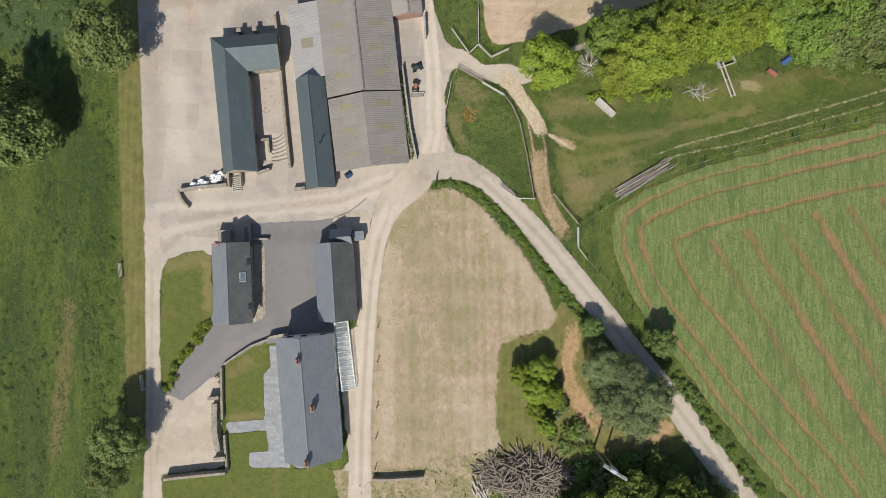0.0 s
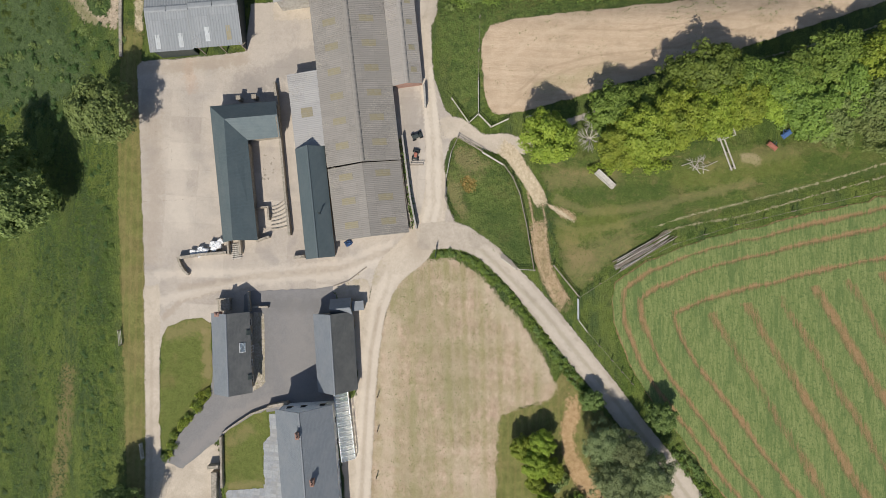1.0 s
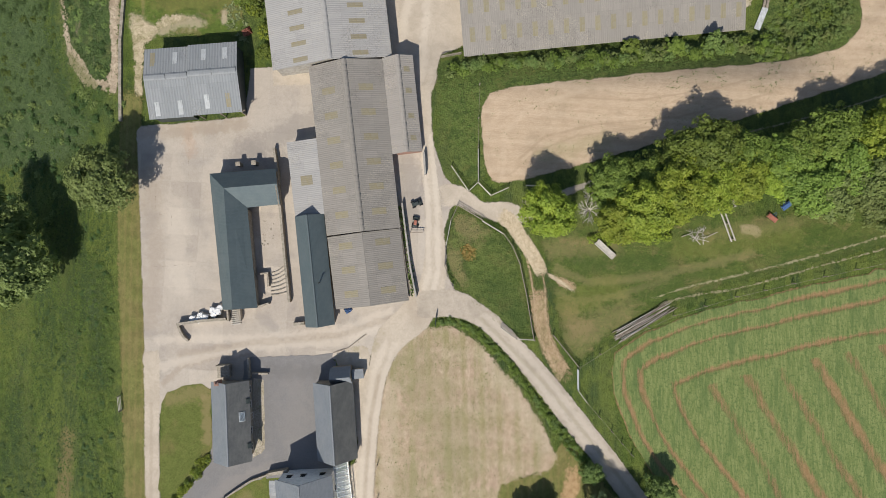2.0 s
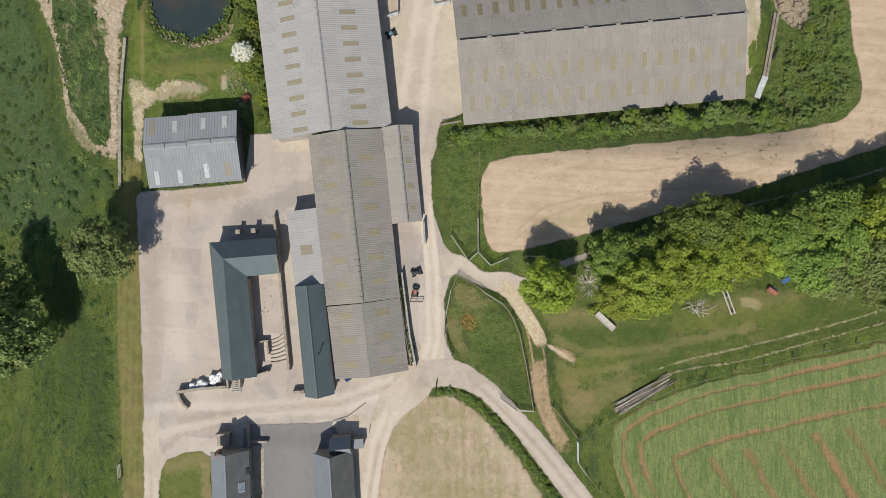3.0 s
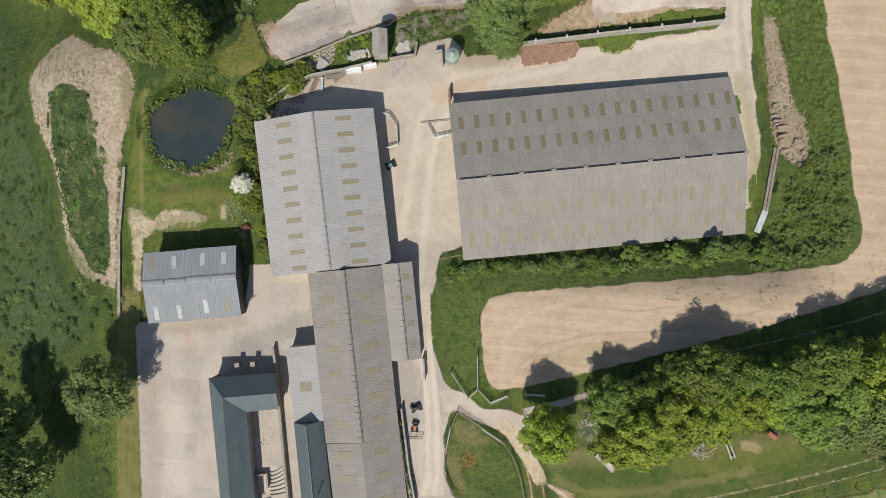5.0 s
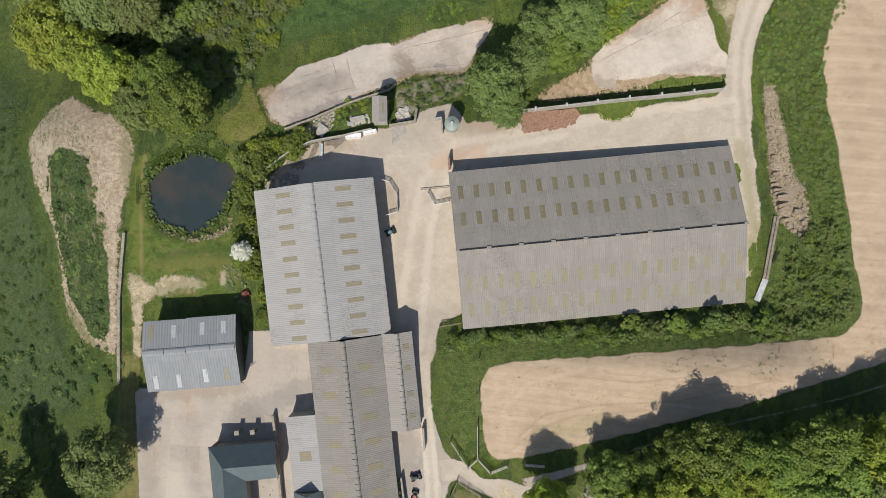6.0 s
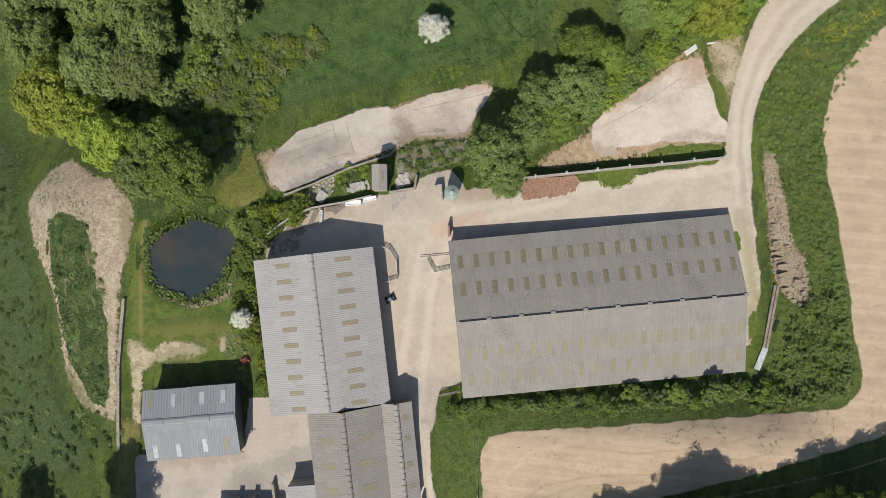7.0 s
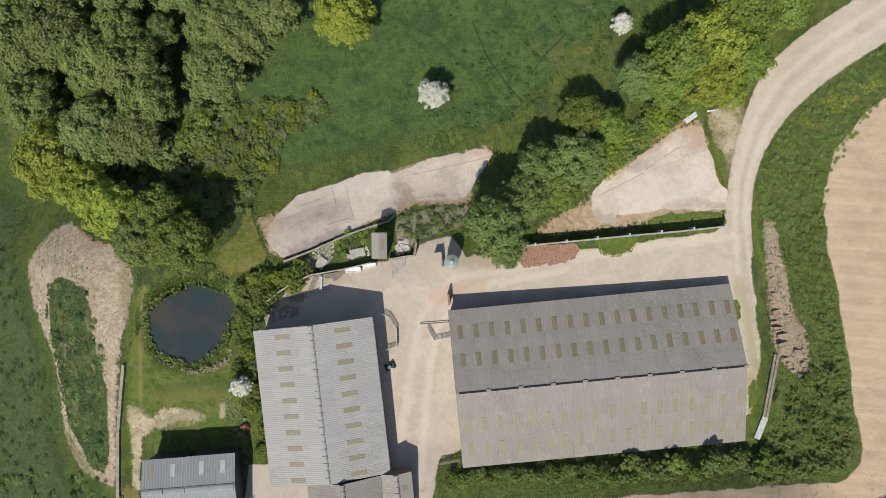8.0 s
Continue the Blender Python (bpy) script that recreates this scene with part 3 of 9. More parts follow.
BLOCK = surface("concrete_block_wall", (0.33, 0.31, 0.28), (0.42, 0.40, 0.36), (0.27, 0.25, 0.21), 0.3, 2, bumps=0.3, depth=0.02)
BRICK = surface("red_brick", (0.27, 0.165, 0.13), (0.35, 0.22, 0.175), (0.21, 0.13, 0.105), 0.2, 0.8, bumps=0.4, depth=0.02)
TIMBER = surface("weathered_timber", (0.20, 0.17, 0.135), (0.33, 0.29, 0.24), (0.15, 0.125, 0.10), 0.15, 1.0, bumps=0.4, depth=0.02)
PALE_WOOD = surface("silvered_timber", (0.42, 0.39, 0.34), (0.56, 0.53, 0.48), (0.34, 0.31, 0.27), 0.15, 1.0, bumps=0.3, depth=0.01)
DARK_CLAD = surface("dark_steel_cladding", (0.035, 0.045, 0.045), (0.055, 0.068, 0.066), (0.045, 0.05, 0.05), 0.3, 2, rough=0.5, bumps=0.2, depth=0.01)
GALV = surface("galvanised_steel", (0.42, 0.44, 0.45), (0.55, 0.57, 0.58), (0.36, 0.37, 0.37), 0.3, 1.5, rough=0.45, bumps=0.1, depth=0.005)
BARK_GREY = surface("dry_grey_bark", (0.19, 0.155, 0.12), (0.33, 0.28, 0.225), (0.13, 0.105, 0.08), 0.15, 1.0, bumps=0.5, depth=0.02)
BARK = surface("tree_bark", (0.075, 0.055, 0.038), (0.14, 0.11, 0.08), (0.06, 0.05, 0.035), 0.12, 0.8, bumps=0.8, depth=0.03)
WHITE = surface("white_plastic", (0.74, 0.75, 0.75), (0.80, 0.80, 0.79), (0.66, 0.66, 0.64), 0.2, 0.7, rough=0.5, bumps=0.3, depth=0.02)
RED = surface("faded_red_paint", (0.33, 0.12, 0.085), (0.41, 0.17, 0.12), (0.26, 0.11, 0.08), 0.2, 0.8, rough=0.5)
BLUE = surface("blue_paint", (0.06, 0.12, 0.28), (0.09, 0.17, 0.36), (0.06, 0.11, 0.22), 0.2, 0.8, rough=0.45)
DARK = surface("dark_opening", (0.012, 0.013, 0.014), (0.02, 0.021, 0.022), (0.015, 0.015, 0.015), 0.3, 1, rough=0.7)
MANURE = surface("red_brown_manure", (0.27, 0.15, 0.10), (0.40, 0.25, 0.175), (0.22, 0.14, 0.09), 0.3, 1.2, bumps=1.0, depth=0.1)


def roof_sheet(name, a, b, stain, lichen):
    """Weathered fibre-cement sheeting: one tone a sheet, dark runs down the slope, lichen."""
    m, nt, p, out = nodes(name)
    v = coords(nt)
    sheet = nt.nodes.new("ShaderNodeTexBrick")
    sheet.inputs["Scale"].default_value = 1.0
    sheet.inputs["Brick Width"].default_value, sheet.inputs["Row Height"].default_value = 1.02, 2.4
    sheet.inputs["Mortar Size"].default_value, sheet.offset = 0.02, 0.5
    for i, c in enumerate((a, b, tuple(q * 0.9 for q in a))):
        sheet.inputs[i + 1].default_value = (*c, 1)
    nt.links.new(v, sheet.inputs["Vector"])
    run = noise_tex(nt, coords(nt, (1.0, 0.12, 1)), 0.35, 4, 0.7)
    col = mix(nt, val(nt, "MULTIPLY", steps(nt, run, 0.45, 0.8), 0.55), sheet.outputs[0], stain)
    big = noise_tex(nt, v, 4.0, 5, 0.65, 0.5)
    sp = noise_tex(nt, v, 0.22, 3, 0.7)
    k = val(nt, "MULTIPLY", steps(nt, big, 0.48, 0.66), steps(nt, sp, 0.5, 0.62))
    col = mix(nt, val(nt, "MULTIPLY", k, 0.75), col, lichen)
    mould = noise_tex(nt, coords(nt), 6.5, 5, 0.7, 0.6)
    spot = noise_tex(nt, coords(nt, (1.6, 1, 1)), 0.3, 4, 0.8)
    k = val(nt, "MULTIPLY", steps(nt, mould, 0.48, 0.68), steps(nt, spot, 0.48, 0.6))
    col = mix(nt, val(nt, "MULTIPLY", k, 0.6), col, tuple(q * 0.5 for q in stain))
    nt.links.new(col, p.inputs["Base Color"])
    p.inputs["Roughness"].default_value = 0.75
    p.inputs["Specular IOR Level"].default_value = 0.3
    bump(nt, p, sp, 0.25, 0.02)
    return m


GREY_SHEET = roof_sheet("grey_fibre_cement", (0.305, 0.284, 0.257), (0.338, 0.310, 0.281), (0.252, 0.229, 0.201), (0.428, 0.383, 0.309))
DARK_SHEET = roof_sheet("dark_fibre_cement", (0.249, 0.232, 0.208), (0.281, 0.259, 0.232), (0.196, 0.177, 0.157), (0.382, 0.350, 0.283))
PALE_SHEET = roof_sheet("pale_fibre_cement", (0.338, 0.330, 0.318), (0.372, 0.360, 0.345), (0.285, 0.272, 0.255), (0.405, 0.375, 0.318))
TIN_SHEET = roof_sheet("galvanised_sheet", (0.249, 0.264, 0.273), (0.280, 0.293, 0.302), (0.194, 0.196, 0.197), (0.344, 0.348, 0.336))


def slate(name, a, b, c):
    m, nt, p, out = nodes(name)
    v = coords(nt)
    t = nt.nodes.new("ShaderNodeTexBrick")
    t.inputs["Scale"].default_value = 1.0
    t.inputs["Brick Width"].default_value, t.inputs["Row Height"].default_value = 0.30, 0.22
    t.inputs["Mortar Size"].default_value = 0.012
    for i, q in enumerate((a, b, tuple(k * 0.8 for k in a))):
        t.inputs[i + 1].default_value = (*q, 1)
    nt.links.new(v, t.inputs["Vector"])
    big = noise_tex(nt, v, 2.5, 5, 0.65)
    col = mix(nt, val(nt, "MULTIPLY", steps(nt, big, 0.4, 0.7), 0.6), t.outputs[0], c)
    nt.links.new(col, p.inputs["Base Color"])
    p.inputs["Roughness"].default_value = 0.55
    p.inputs["Specular IOR Level"].default_value = 0.35
    bump(nt, p, t.outputs[1], -0.25, 0.01)
    return m


SLATE = slate("blue_grey_slate", (0.182, 0.202, 0.224), (0.218, 0.239, 0.261), (0.240, 0.253, 0.264))
# darker grey slate, laid only on the east slopes of cottage and annexe
DARK_SLATE = slate("dark_grey_slate", (0.101, 0.105, 0.105), (0.128, 0.131, 0.128), (0.169, 0.169, 0.159))
GREEN_SLATE = slate("green_grey_slate", (0.094, 0.123, 0.132), (0.110, 0.143, 0.151), (0.127, 0.154, 0.159))


def skylight(name, a, b, grime=0.3):
    m, nt, p, out = nodes(name)
    v = coords(nt, (3, 1, 1))
    n = noise_tex(nt, v, 0.4, 4, 0.7)
    inf = nt.nodes.new("ShaderNodeObjectInfo")
    col = mix(nt, steps(nt, n, 0.3, 0.7), a, b)
    col = mix(nt, val(nt, "MULTIPLY", inf.outputs["Random"], 0.4), col, tuple(q * 0.75 for q in a))
    dirt = noise_tex(nt, coords(nt), 0.7, 4, 0.75)
    col = mix(nt, val(nt, "MULTIPLY", steps(nt, dirt, 0.38, 0.62), grime), col, (0.27, 0.26, 0.235))
    nt.links.new(col, p.inputs["Base Color"])
    p.inputs["Roughness"].default_value = 0.6
    p.inputs["Specular IOR Level"].default_value = 0.2
    return m


AMBER = skylight("yellowed_rooflight", (0.258, 0.224, 0.142), (0.305, 0.268, 0.172), 0.35)
CLEAR_LIGHT = skylight("white_rooflight", (0.44, 0.46, 0.47), (0.54, 0.56, 0.57), 0.25)
DARK_LIGHT = skylight("dark_amber_rooflight", (0.178, 0.152, 0.085), (0.215, 0.185, 0.108), 0.25)
DULL_LIGHT = skylight("weathered_rooflight", (0.250, 0.220, 0.138), (0.288, 0.255, 0.165), 0.3)


def glass(name, tint, rough=0.08):
    m, nt, p, out = nodes(name)
    p.inputs["Base Color"].default_value = (*tint, 1)
    p.inputs["Roughness"].default_value = rough
    p.inputs["Transmission Weight"].default_value = 0.85
    p.inputs["IOR"].default_value = 1.45
    return m


GLASS = glass("window_glass", (0.75, 0.82, 0.86))


def leaf(name, a, b, c):
    """Leaves: shade differs from leaf to leaf and tree to tree; light comes through."""
    m, nt, p, out = nodes(name)
    g = nt.nodes.new("ShaderNodeNewGeometry")
    inf = nt.nodes.new("ShaderNodeObjectInfo")
    col = mix(nt, g.outputs["Random Per Island"], a, b)
    n = noise_tex(nt, coords(nt), 0.45, 3, 0.6)
    col = mix(nt, val(nt, "MULTIPLY", steps(nt, n, 0.4, 0.65), 0.5), col, c)
    hue = nt.nodes.new("ShaderNodeHueSaturation")
    nt.links.new(col, hue.inputs["Color"])
    nt.links.new(val(nt, "ADD", val(nt, "MULTIPLY", inf.outputs["Random"], 0.022), 0.489), hue.inputs["Hue"])
    nt.links.new(val(nt, "ADD", val(nt, "MULTIPLY", inf.outputs["Random"], 0.4), 0.8), hue.inputs["Value"])
    nt.links.new(hue.outputs[0], p.inputs["Base Color"])
    p.inputs["Roughness"].default_value = 0.6
    p.inputs["Specular IOR Level"].default_value = 0.3
    tr = nt.nodes.new("ShaderNodeBsdfTranslucent")
    nt.links.new(hue.outputs[0], tr.inputs["Color"])
    ms = nt.nodes.new("ShaderNodeMixShader")
    ms.inputs[0].default_value = 0.2
    nt.links.new(p.outputs[0], ms.inputs[1])
    nt.links.new(tr.outputs[0], ms.inputs[2])
    nt.links.new(ms.outputs[0], out.inputs[0])
    return m


LEAF_BRIGHT = leaf("fresh_green_leaves", (0.196, 0.272, 0.027), (0.329, 0.389, 0.055), (0.125, 0.186, 0.023))
LEAF_MID = leaf("mid_green_leaves", (0.134, 0.199, 0.032), (0.222, 0.294, 0.057), (0.090, 0.139, 0.024))
LEAF_DARK = leaf("dark_green_leaves", (0.136, 0.210, 0.059), (0.229, 0.304, 0.087), (0.098, 0.151, 0.041))
LEAF_WOOD = leaf("muted_wood_leaves", (0.148, 0.199, 0.052), (0.237, 0.289, 0.083), (0.105, 0.148, 0.038))
LEAF_GREY = leaf("grey_green_leaves", (0.182, 0.228, 0.100), (0.280, 0.330, 0.146), (0.122, 0.158, 0.058))
LEAF_GOLD = leaf("yellow_green_leaves", (0.222, 0.275, 0.031), (0.348, 0.393, 0.064), (0.145, 0.189, 0.027))
LEAF_OLIVE = leaf("olive_green_leaves", (0.146, 0.192, 0.054), (0.232, 0.279, 0.089), (0.106, 0.143, 0.041))
TUFT_DARK = leaf("meadow_tussocks", (0.053, 0.096, 0.026), (0.084, 0.136, 0.038), (0.048, 0.088, 0.023))
LEAF_STRAW = leaf("straw_reeds", (0.324, 0.270, 0.150), (0.480, 0.408, 0.252), (0.240, 0.198, 0.108))
LEAF_YELLOW = leaf("yellow_flowers", (0.34, 0.34, 0.03), (0.46, 0.44, 0.05), (0.16, 0.2, 0.03))
LEAF_RUST = leaf("rusty_seed_heads", (0.2, 0.12, 0.035), (0.3, 0.19, 0.06), (0.15, 0.12, 0.03))
BLOSSOM = leaf("white_blossom", (0.74, 0.74, 0.64), (0.9, 0.9, 0.82), (0.5, 0.54, 0.36))
TUFT_PASTURE = leaf("pasture_tufts", (0.078, 0.126, 0.022), (0.138, 0.181, 0.038), (0.055, 0.095, 0.016))
TUFT = leaf("grass_tufts", (0.071, 0.120, 0.022), (0.132, 0.184, 0.038), (0.053, 0.092, 0.016))


# ---- mesh helpers ----
def obj(name, verts, faces, material, parent=None, label="", smooth=False):
    me = bpy.data.meshes.new(name)
    me.from_pydata(verts, [], faces)
    me.materials.append(material)
    me.update()
    if smooth:
        me.shade_smooth()
    ob = new(name, me)
    if parent:
        ob.parent = parent
    if label:
        ob["label"] = label
    return ob


def part(name, bm, material, parent=None, label=""):
    me = bpy.data.meshes.new(name)
    bm.normal_update()
    bm.to_mesh(me)
    bm.free()
    me.materials.append(material)
    ob = new(name, me)
    if parent:
        ob.parent = parent
    if label:
        ob["label"] = label
    return ob


def box(bm, lo, hi, bevel=0.0, m=None):
    g = bmesh.ops.create_cube(bm, size=1.0)["verts"]
    for v in g:
        v.co = Vector([lo[i] + (v.co[i] + 0.5) * (hi[i] - lo[i]) for i in range(3)])
    if bevel:
        es = list({e for v in g for e in v.link_edges})
        r = bmesh.ops.bevel(bm, geom=es, offset=bevel, segments=1, affect="EDGES", profile=0.6)
        g = list({v for f in r["faces"] for v in f.verts} | {v for v in g if v.is_valid})
    if m is not None:
        bmesh.ops.transform(bm, matrix=m, verts=g)


def rod(bm, a, b, r, r2=None, n=6):
    a, b = Vector(a), Vector(b)
    q = (b - a).to_track_quat("Z", "Y").to_matrix().to_4x4()
    bmesh.ops.create_cone(bm, cap_ends=True, segments=n, radius1=r, radius2=r if r2 is None else r2, depth=(b - a).length,
                          matrix=Matrix.Translation((a + b) / 2) @ q)


def empty(name, x, y, z=None, yaw=0.0):
    ob = new(name)
    ob.matrix_basis = pose(x, y, height(x, y) if z is None else z, 0, 0, yaw)
    return ob


# ---- ground sheets ----
from mathutils.geometry import delaunay_2d_cdt


def spline(pts, closed=True, step=1.2):
    """A smooth line through a few corner points, in short steps."""
    n, out = len(pts), []
    for i in range(n if closed else n - 1):
        def at(k):
            return np.array(pts[k % n] if closed else pts[min(max(k, 0), n - 1)], float)
        p0, p1, p2, p3 = at(i - 1), at(i), at(i + 1), at(i + 2)
        k = max(1, int(np.linalg.norm((p2 - p1)[:2]) / step))
        for j in range(k):
            t = j / k
            out.append(0.5 * (2 * p1 + (p2 - p0) * t + (2 * p0 - 5 * p1 + 4 * p2 - p3) * t * t + (3 * p1 - p0 - 3 * p2 + p3) * t ** 3))
    if not closed:
        out.append(np.array(pts[-1], float))
    return out


def straight(pts, step=1.2):
    out = []
    for i in range(len(pts)):
        a, b = np.array(pts[i], float), np.array(pts[(i + 1) % len(pts)], float)
        k = max(1, int(np.linalg.norm(b - a) / step))
        out += [a + (b - a) * j / k for j in range(k)]
    return out


def inside(px, py, ring):
    """Even-odd test of many points against a ring."""
    hit = np.zeros(len(px), bool)
    xs, ys = ring[:, 0], ring[:, 1]
    for i in range(len(ring)):
        x0, y0, x1, y1 = xs[i - 1], ys[i - 1], xs[i], ys[i]
        if y0 == y1:
            continue
        c = ((y0 > py) != (y1 > py)) & (px < (x1 - x0) * (py - y0) / (y1 - y0) + x0)
        hit ^= c
    return hit


def to_ring(px, py, ring):
    best = np.full(len(px), 1e9)
    for i in range(len(ring)):
        a, b = ring[i - 1], ring[i]
        d = b - a
        l2 = max(float(d @ d), 1e-9)
        t = np.clip(((px - a[0]) * d[0] + (py - a[1]) * d[1]) / l2, 0, 1)
        best = np.minimum(best, (px - a[0] - t * d[0]) ** 2 + (py - a[1] - t * d[1]) ** 2)
    return np.sqrt(best)


def sheet(name, pts, material, lift, label, category, curved=True, cell=1.2, kind="structure", wobble=0.15):
    """A sheet of ground inside an outline, laid on the terrain."""
    ring = np.array(spline(pts, True, cell) if curved else straight(pts, cell))[:, :2]
    rnd = np.random.RandomState(len(name) * 7 + len(pts))
    ring = ring + rnd.normal(0, wobble, ring.shape)
    lo, hi = ring.min(0), ring.max(0)
    gx, gy = np.meshgrid(np.arange(lo[0], hi[0], cell), np.arange(lo[1], hi[1], cell))
    gx, gy = gx.ravel(), gy.ravel()
    ok = inside(gx, gy, ring)
    gx, gy = gx[ok], gy[ok]
    d = to_ring(gx, gy, ring)
    ok = d > cell * 0.45
    gx, gy, d = gx[ok], gy[ok], d[ok]
    vs = [Vector(p) for p in ring] + [Vector((a, b)) for a, b in zip(gx, gy)]
    n = len(ring)
    out = delaunay_2d_cdt(vs, [(i, (i + 1) % n) for i in range(n)], [list(range(n))], 1, 1e-4)
    co = [(p.x, p.y, height(p.x, p.y) + 0.025 + lift * 0.55) for p in out[0]]
    faces = [tuple(f) for f in out[2]]
    ob = obj(name, co, faces, material, smooth=True)
    far = np.zeros(len(co))
    for i, src in enumerate(out[3]):
        far[i] = max([0.0] + [d[k - n] for k in src if k >= n])
    at = ob.data.attributes.new("edge", "FLOAT", "POINT")
    at.data.foreach_set("value", far.astype(np.float32))
    if ob.data.polygons and sum(f.normal.z for f in ob.data.polygons) < 0:
        ob.data.flip_normals()
    return tagged(ob, label, category, kind=kind)


def ribbon(name, pts, material, lift, label, category, width=3.0, cell=0.9):
    """A track along a middle line; a third number is its width there."""
    mid = spline([(p[0], p[1], p[2] if len(p) > 2 else width) for p in pts], False, cell)
    co, faces, far = [], [], []
    k = 7
    for i, p in enumerate(mid):
        a, b = mid[max(i - 1, 0)], mid[min(i + 1, len(mid) - 1)]
        t = (b - a)[:2]
        t = t / max(np.linalg.norm(t), 1e-6)
        for j in range(k):
            s = (j / (k - 1) - 0.5) * p[2]
            x, y = p[0] - t[1] * s, p[1] + t[0] * s
            co.append((x, y, height(x, y) + 0.025 + lift * 0.55))
            far.append(min(p[2] / 2 - abs(s), 0.35 * cell * min(i, len(mid) - 1 - i)))
    for i in range(len(mid) - 1):
        for j in range(k - 1):
            a = i * k + j
            faces.append((a, a + k, a + k + 1, a + 1)[::-1])
    ob = obj(name, co, faces, material, smooth=True)
    ob.data.attributes.new("edge", "FLOAT", "POINT").data.foreach_set("value", far)
    if sum(f.normal.z for f in ob.data.polygons) < 0:
        ob.data.flip_normals()
    return tagged(ob, label, category, kind="structure")


def ground_sheet():
    xs = np.concatenate([np.linspace(-1500, -131, 14), np.arange(-130, 131, 1.25), np.linspace(131, 1500, 14)])
    ys = np.concatenate([np.linspace(-1500, -91, 14), np.arange(-90, 191, 1.25), np.linspace(191, 1600, 14)])
    co = [(x, y, height(x, y)) for y in ys for x in xs]
    w = len(xs)
    faces = [(j * w + i, j * w + i + 1, (j + 1) * w + i + 1, (j + 1) * w + i) for j in range(len(ys) - 1) for i in range(w - 1)]
    return tagged(obj("ground", co, faces, PASTURE, smooth=True), "rough green pasture falling away west and north", "ground", kind="structure")


ground_sheet()


def striped_field():
    """Cut grass in rows: rounds along the edge first, then straight rows across."""
    m, nt, p, out = nodes("cut_silage_grass")
    v = coords(nt)
    e = attr(nt, "edge")
    sep = nt.nodes.new("ShaderNodeSeparateXYZ")
    nt.links.new(v, sep.inputs[0])
    wob = val(nt, "MULTIPLY", val(nt, "SUBTRACT", noise_tex(nt, v, 6.0, 3, 0.5), 0.5), 1.2)
    across = val(nt, "ADD", val(nt, "MULTIPLY", sep.outputs[0], 0.862), val(nt, "MULTIPLY", sep.outputs[1], 0.507))

    a = val(nt, "SINE", val(nt, "MULTIPLY", val(nt, "ADD", across, wob), 2 * math.pi / 4.9))
    b = -1.0
    for at, half in ((0.25, 0.5), (1.9, 0.9), (4.5, 0.95), (8.9, 1.0)):
        away = val(nt, "ABSOLUTE", val(nt, "SUBTRACT", val(nt, "ADD", e, val(nt, "MULTIPLY", wob, 0.35)), at))
        b = val(nt, "MAXIMUM", val(nt, "SUBTRACT", 1.2, val(nt, "MULTIPLY", away, 1.3 / half)), b)
    a = val(nt, "ADD", a, val(nt, "MULTIPLY", val(nt, "SINE", val(nt, "MULTIPLY", across, 2 * math.pi / 9.8)), 0.14))
    head = steps(nt, e, 9.9, 11.2)
    row = nt.nodes.new("ShaderNodeMix")
    nt.links.new(head, row.inputs[0])
    nt.links.new(b, row.inputs[2])
    nt.links.new(a, row.inputs[3])
    turn = nt.nodes.new("ShaderNodeMapping")
    turn.inputs["Rotation"].default_value = (0, 0, radians(30.5))
    turn.inputs["Scale"].default_value = (1.0, 0.16, 1)
    c = nt.nodes.new("ShaderNodeTexCoord")
    nt.links.new(c.outputs["Object"], turn.inputs[0])
    streak = noise_tex(nt, turn.outputs[0], 0.4, 6, 0.8)
    fine = noise_tex(nt, v, 0.4, 4, 0.7)
    big = noise_tex(nt, v, 9, 4, 0.6)
    grass = mix(nt, steps(nt, streak, 0.3, 0.7), (0.114, 0.162, 0.049), (0.236, 0.268, 0.101))
    grass = mix(nt, val(nt, "MULTIPLY", steps(nt, fine, 0.5, 0.66), 0.7), grass, (0.075, 0.125, 0.04))
    cut = noise_tex(nt, turn.outputs[0], 1.3, 4, 0.7)
    grass = mix(nt, val(nt, "MULTIPLY", steps(nt, cut, 0.48, 0.66), 0.65), grass, (0.09, 0.14, 0.046))
    k = val(nt, "ADD", row.outputs[0], val(nt, "MULTIPLY", val(nt, "SUBTRACT", streak, 0.5), 2.6))
    k = val(nt, "ADD", k, val(nt, "MULTIPLY", val(nt, "SUBTRACT", big, 0.5), 1.2))
    bare = steps(nt, k, 0.45, 1.3)
    col = mix(nt, val(nt, "MULTIPLY", bare, 0.9), grass, mix(nt, steps(nt, fine, 0.35, 0.65), (0.26, 0.155, 0.076), (0.325, 0.205, 0.108)))
    nt.links.new(col, p.inputs["Base Color"])
    p.inputs["Roughness"].default_value = 0.9
    p.inputs["Specular IOR Level"].default_value = 0.2
    bump(nt, p, val(nt, "SUBTRACT", val(nt, "ADD", streak, fine), bare), 0.8, 0.12)
    feathered(nt, p, out, 0.5, 0.6)
    return m


SILAGE = striped_field()

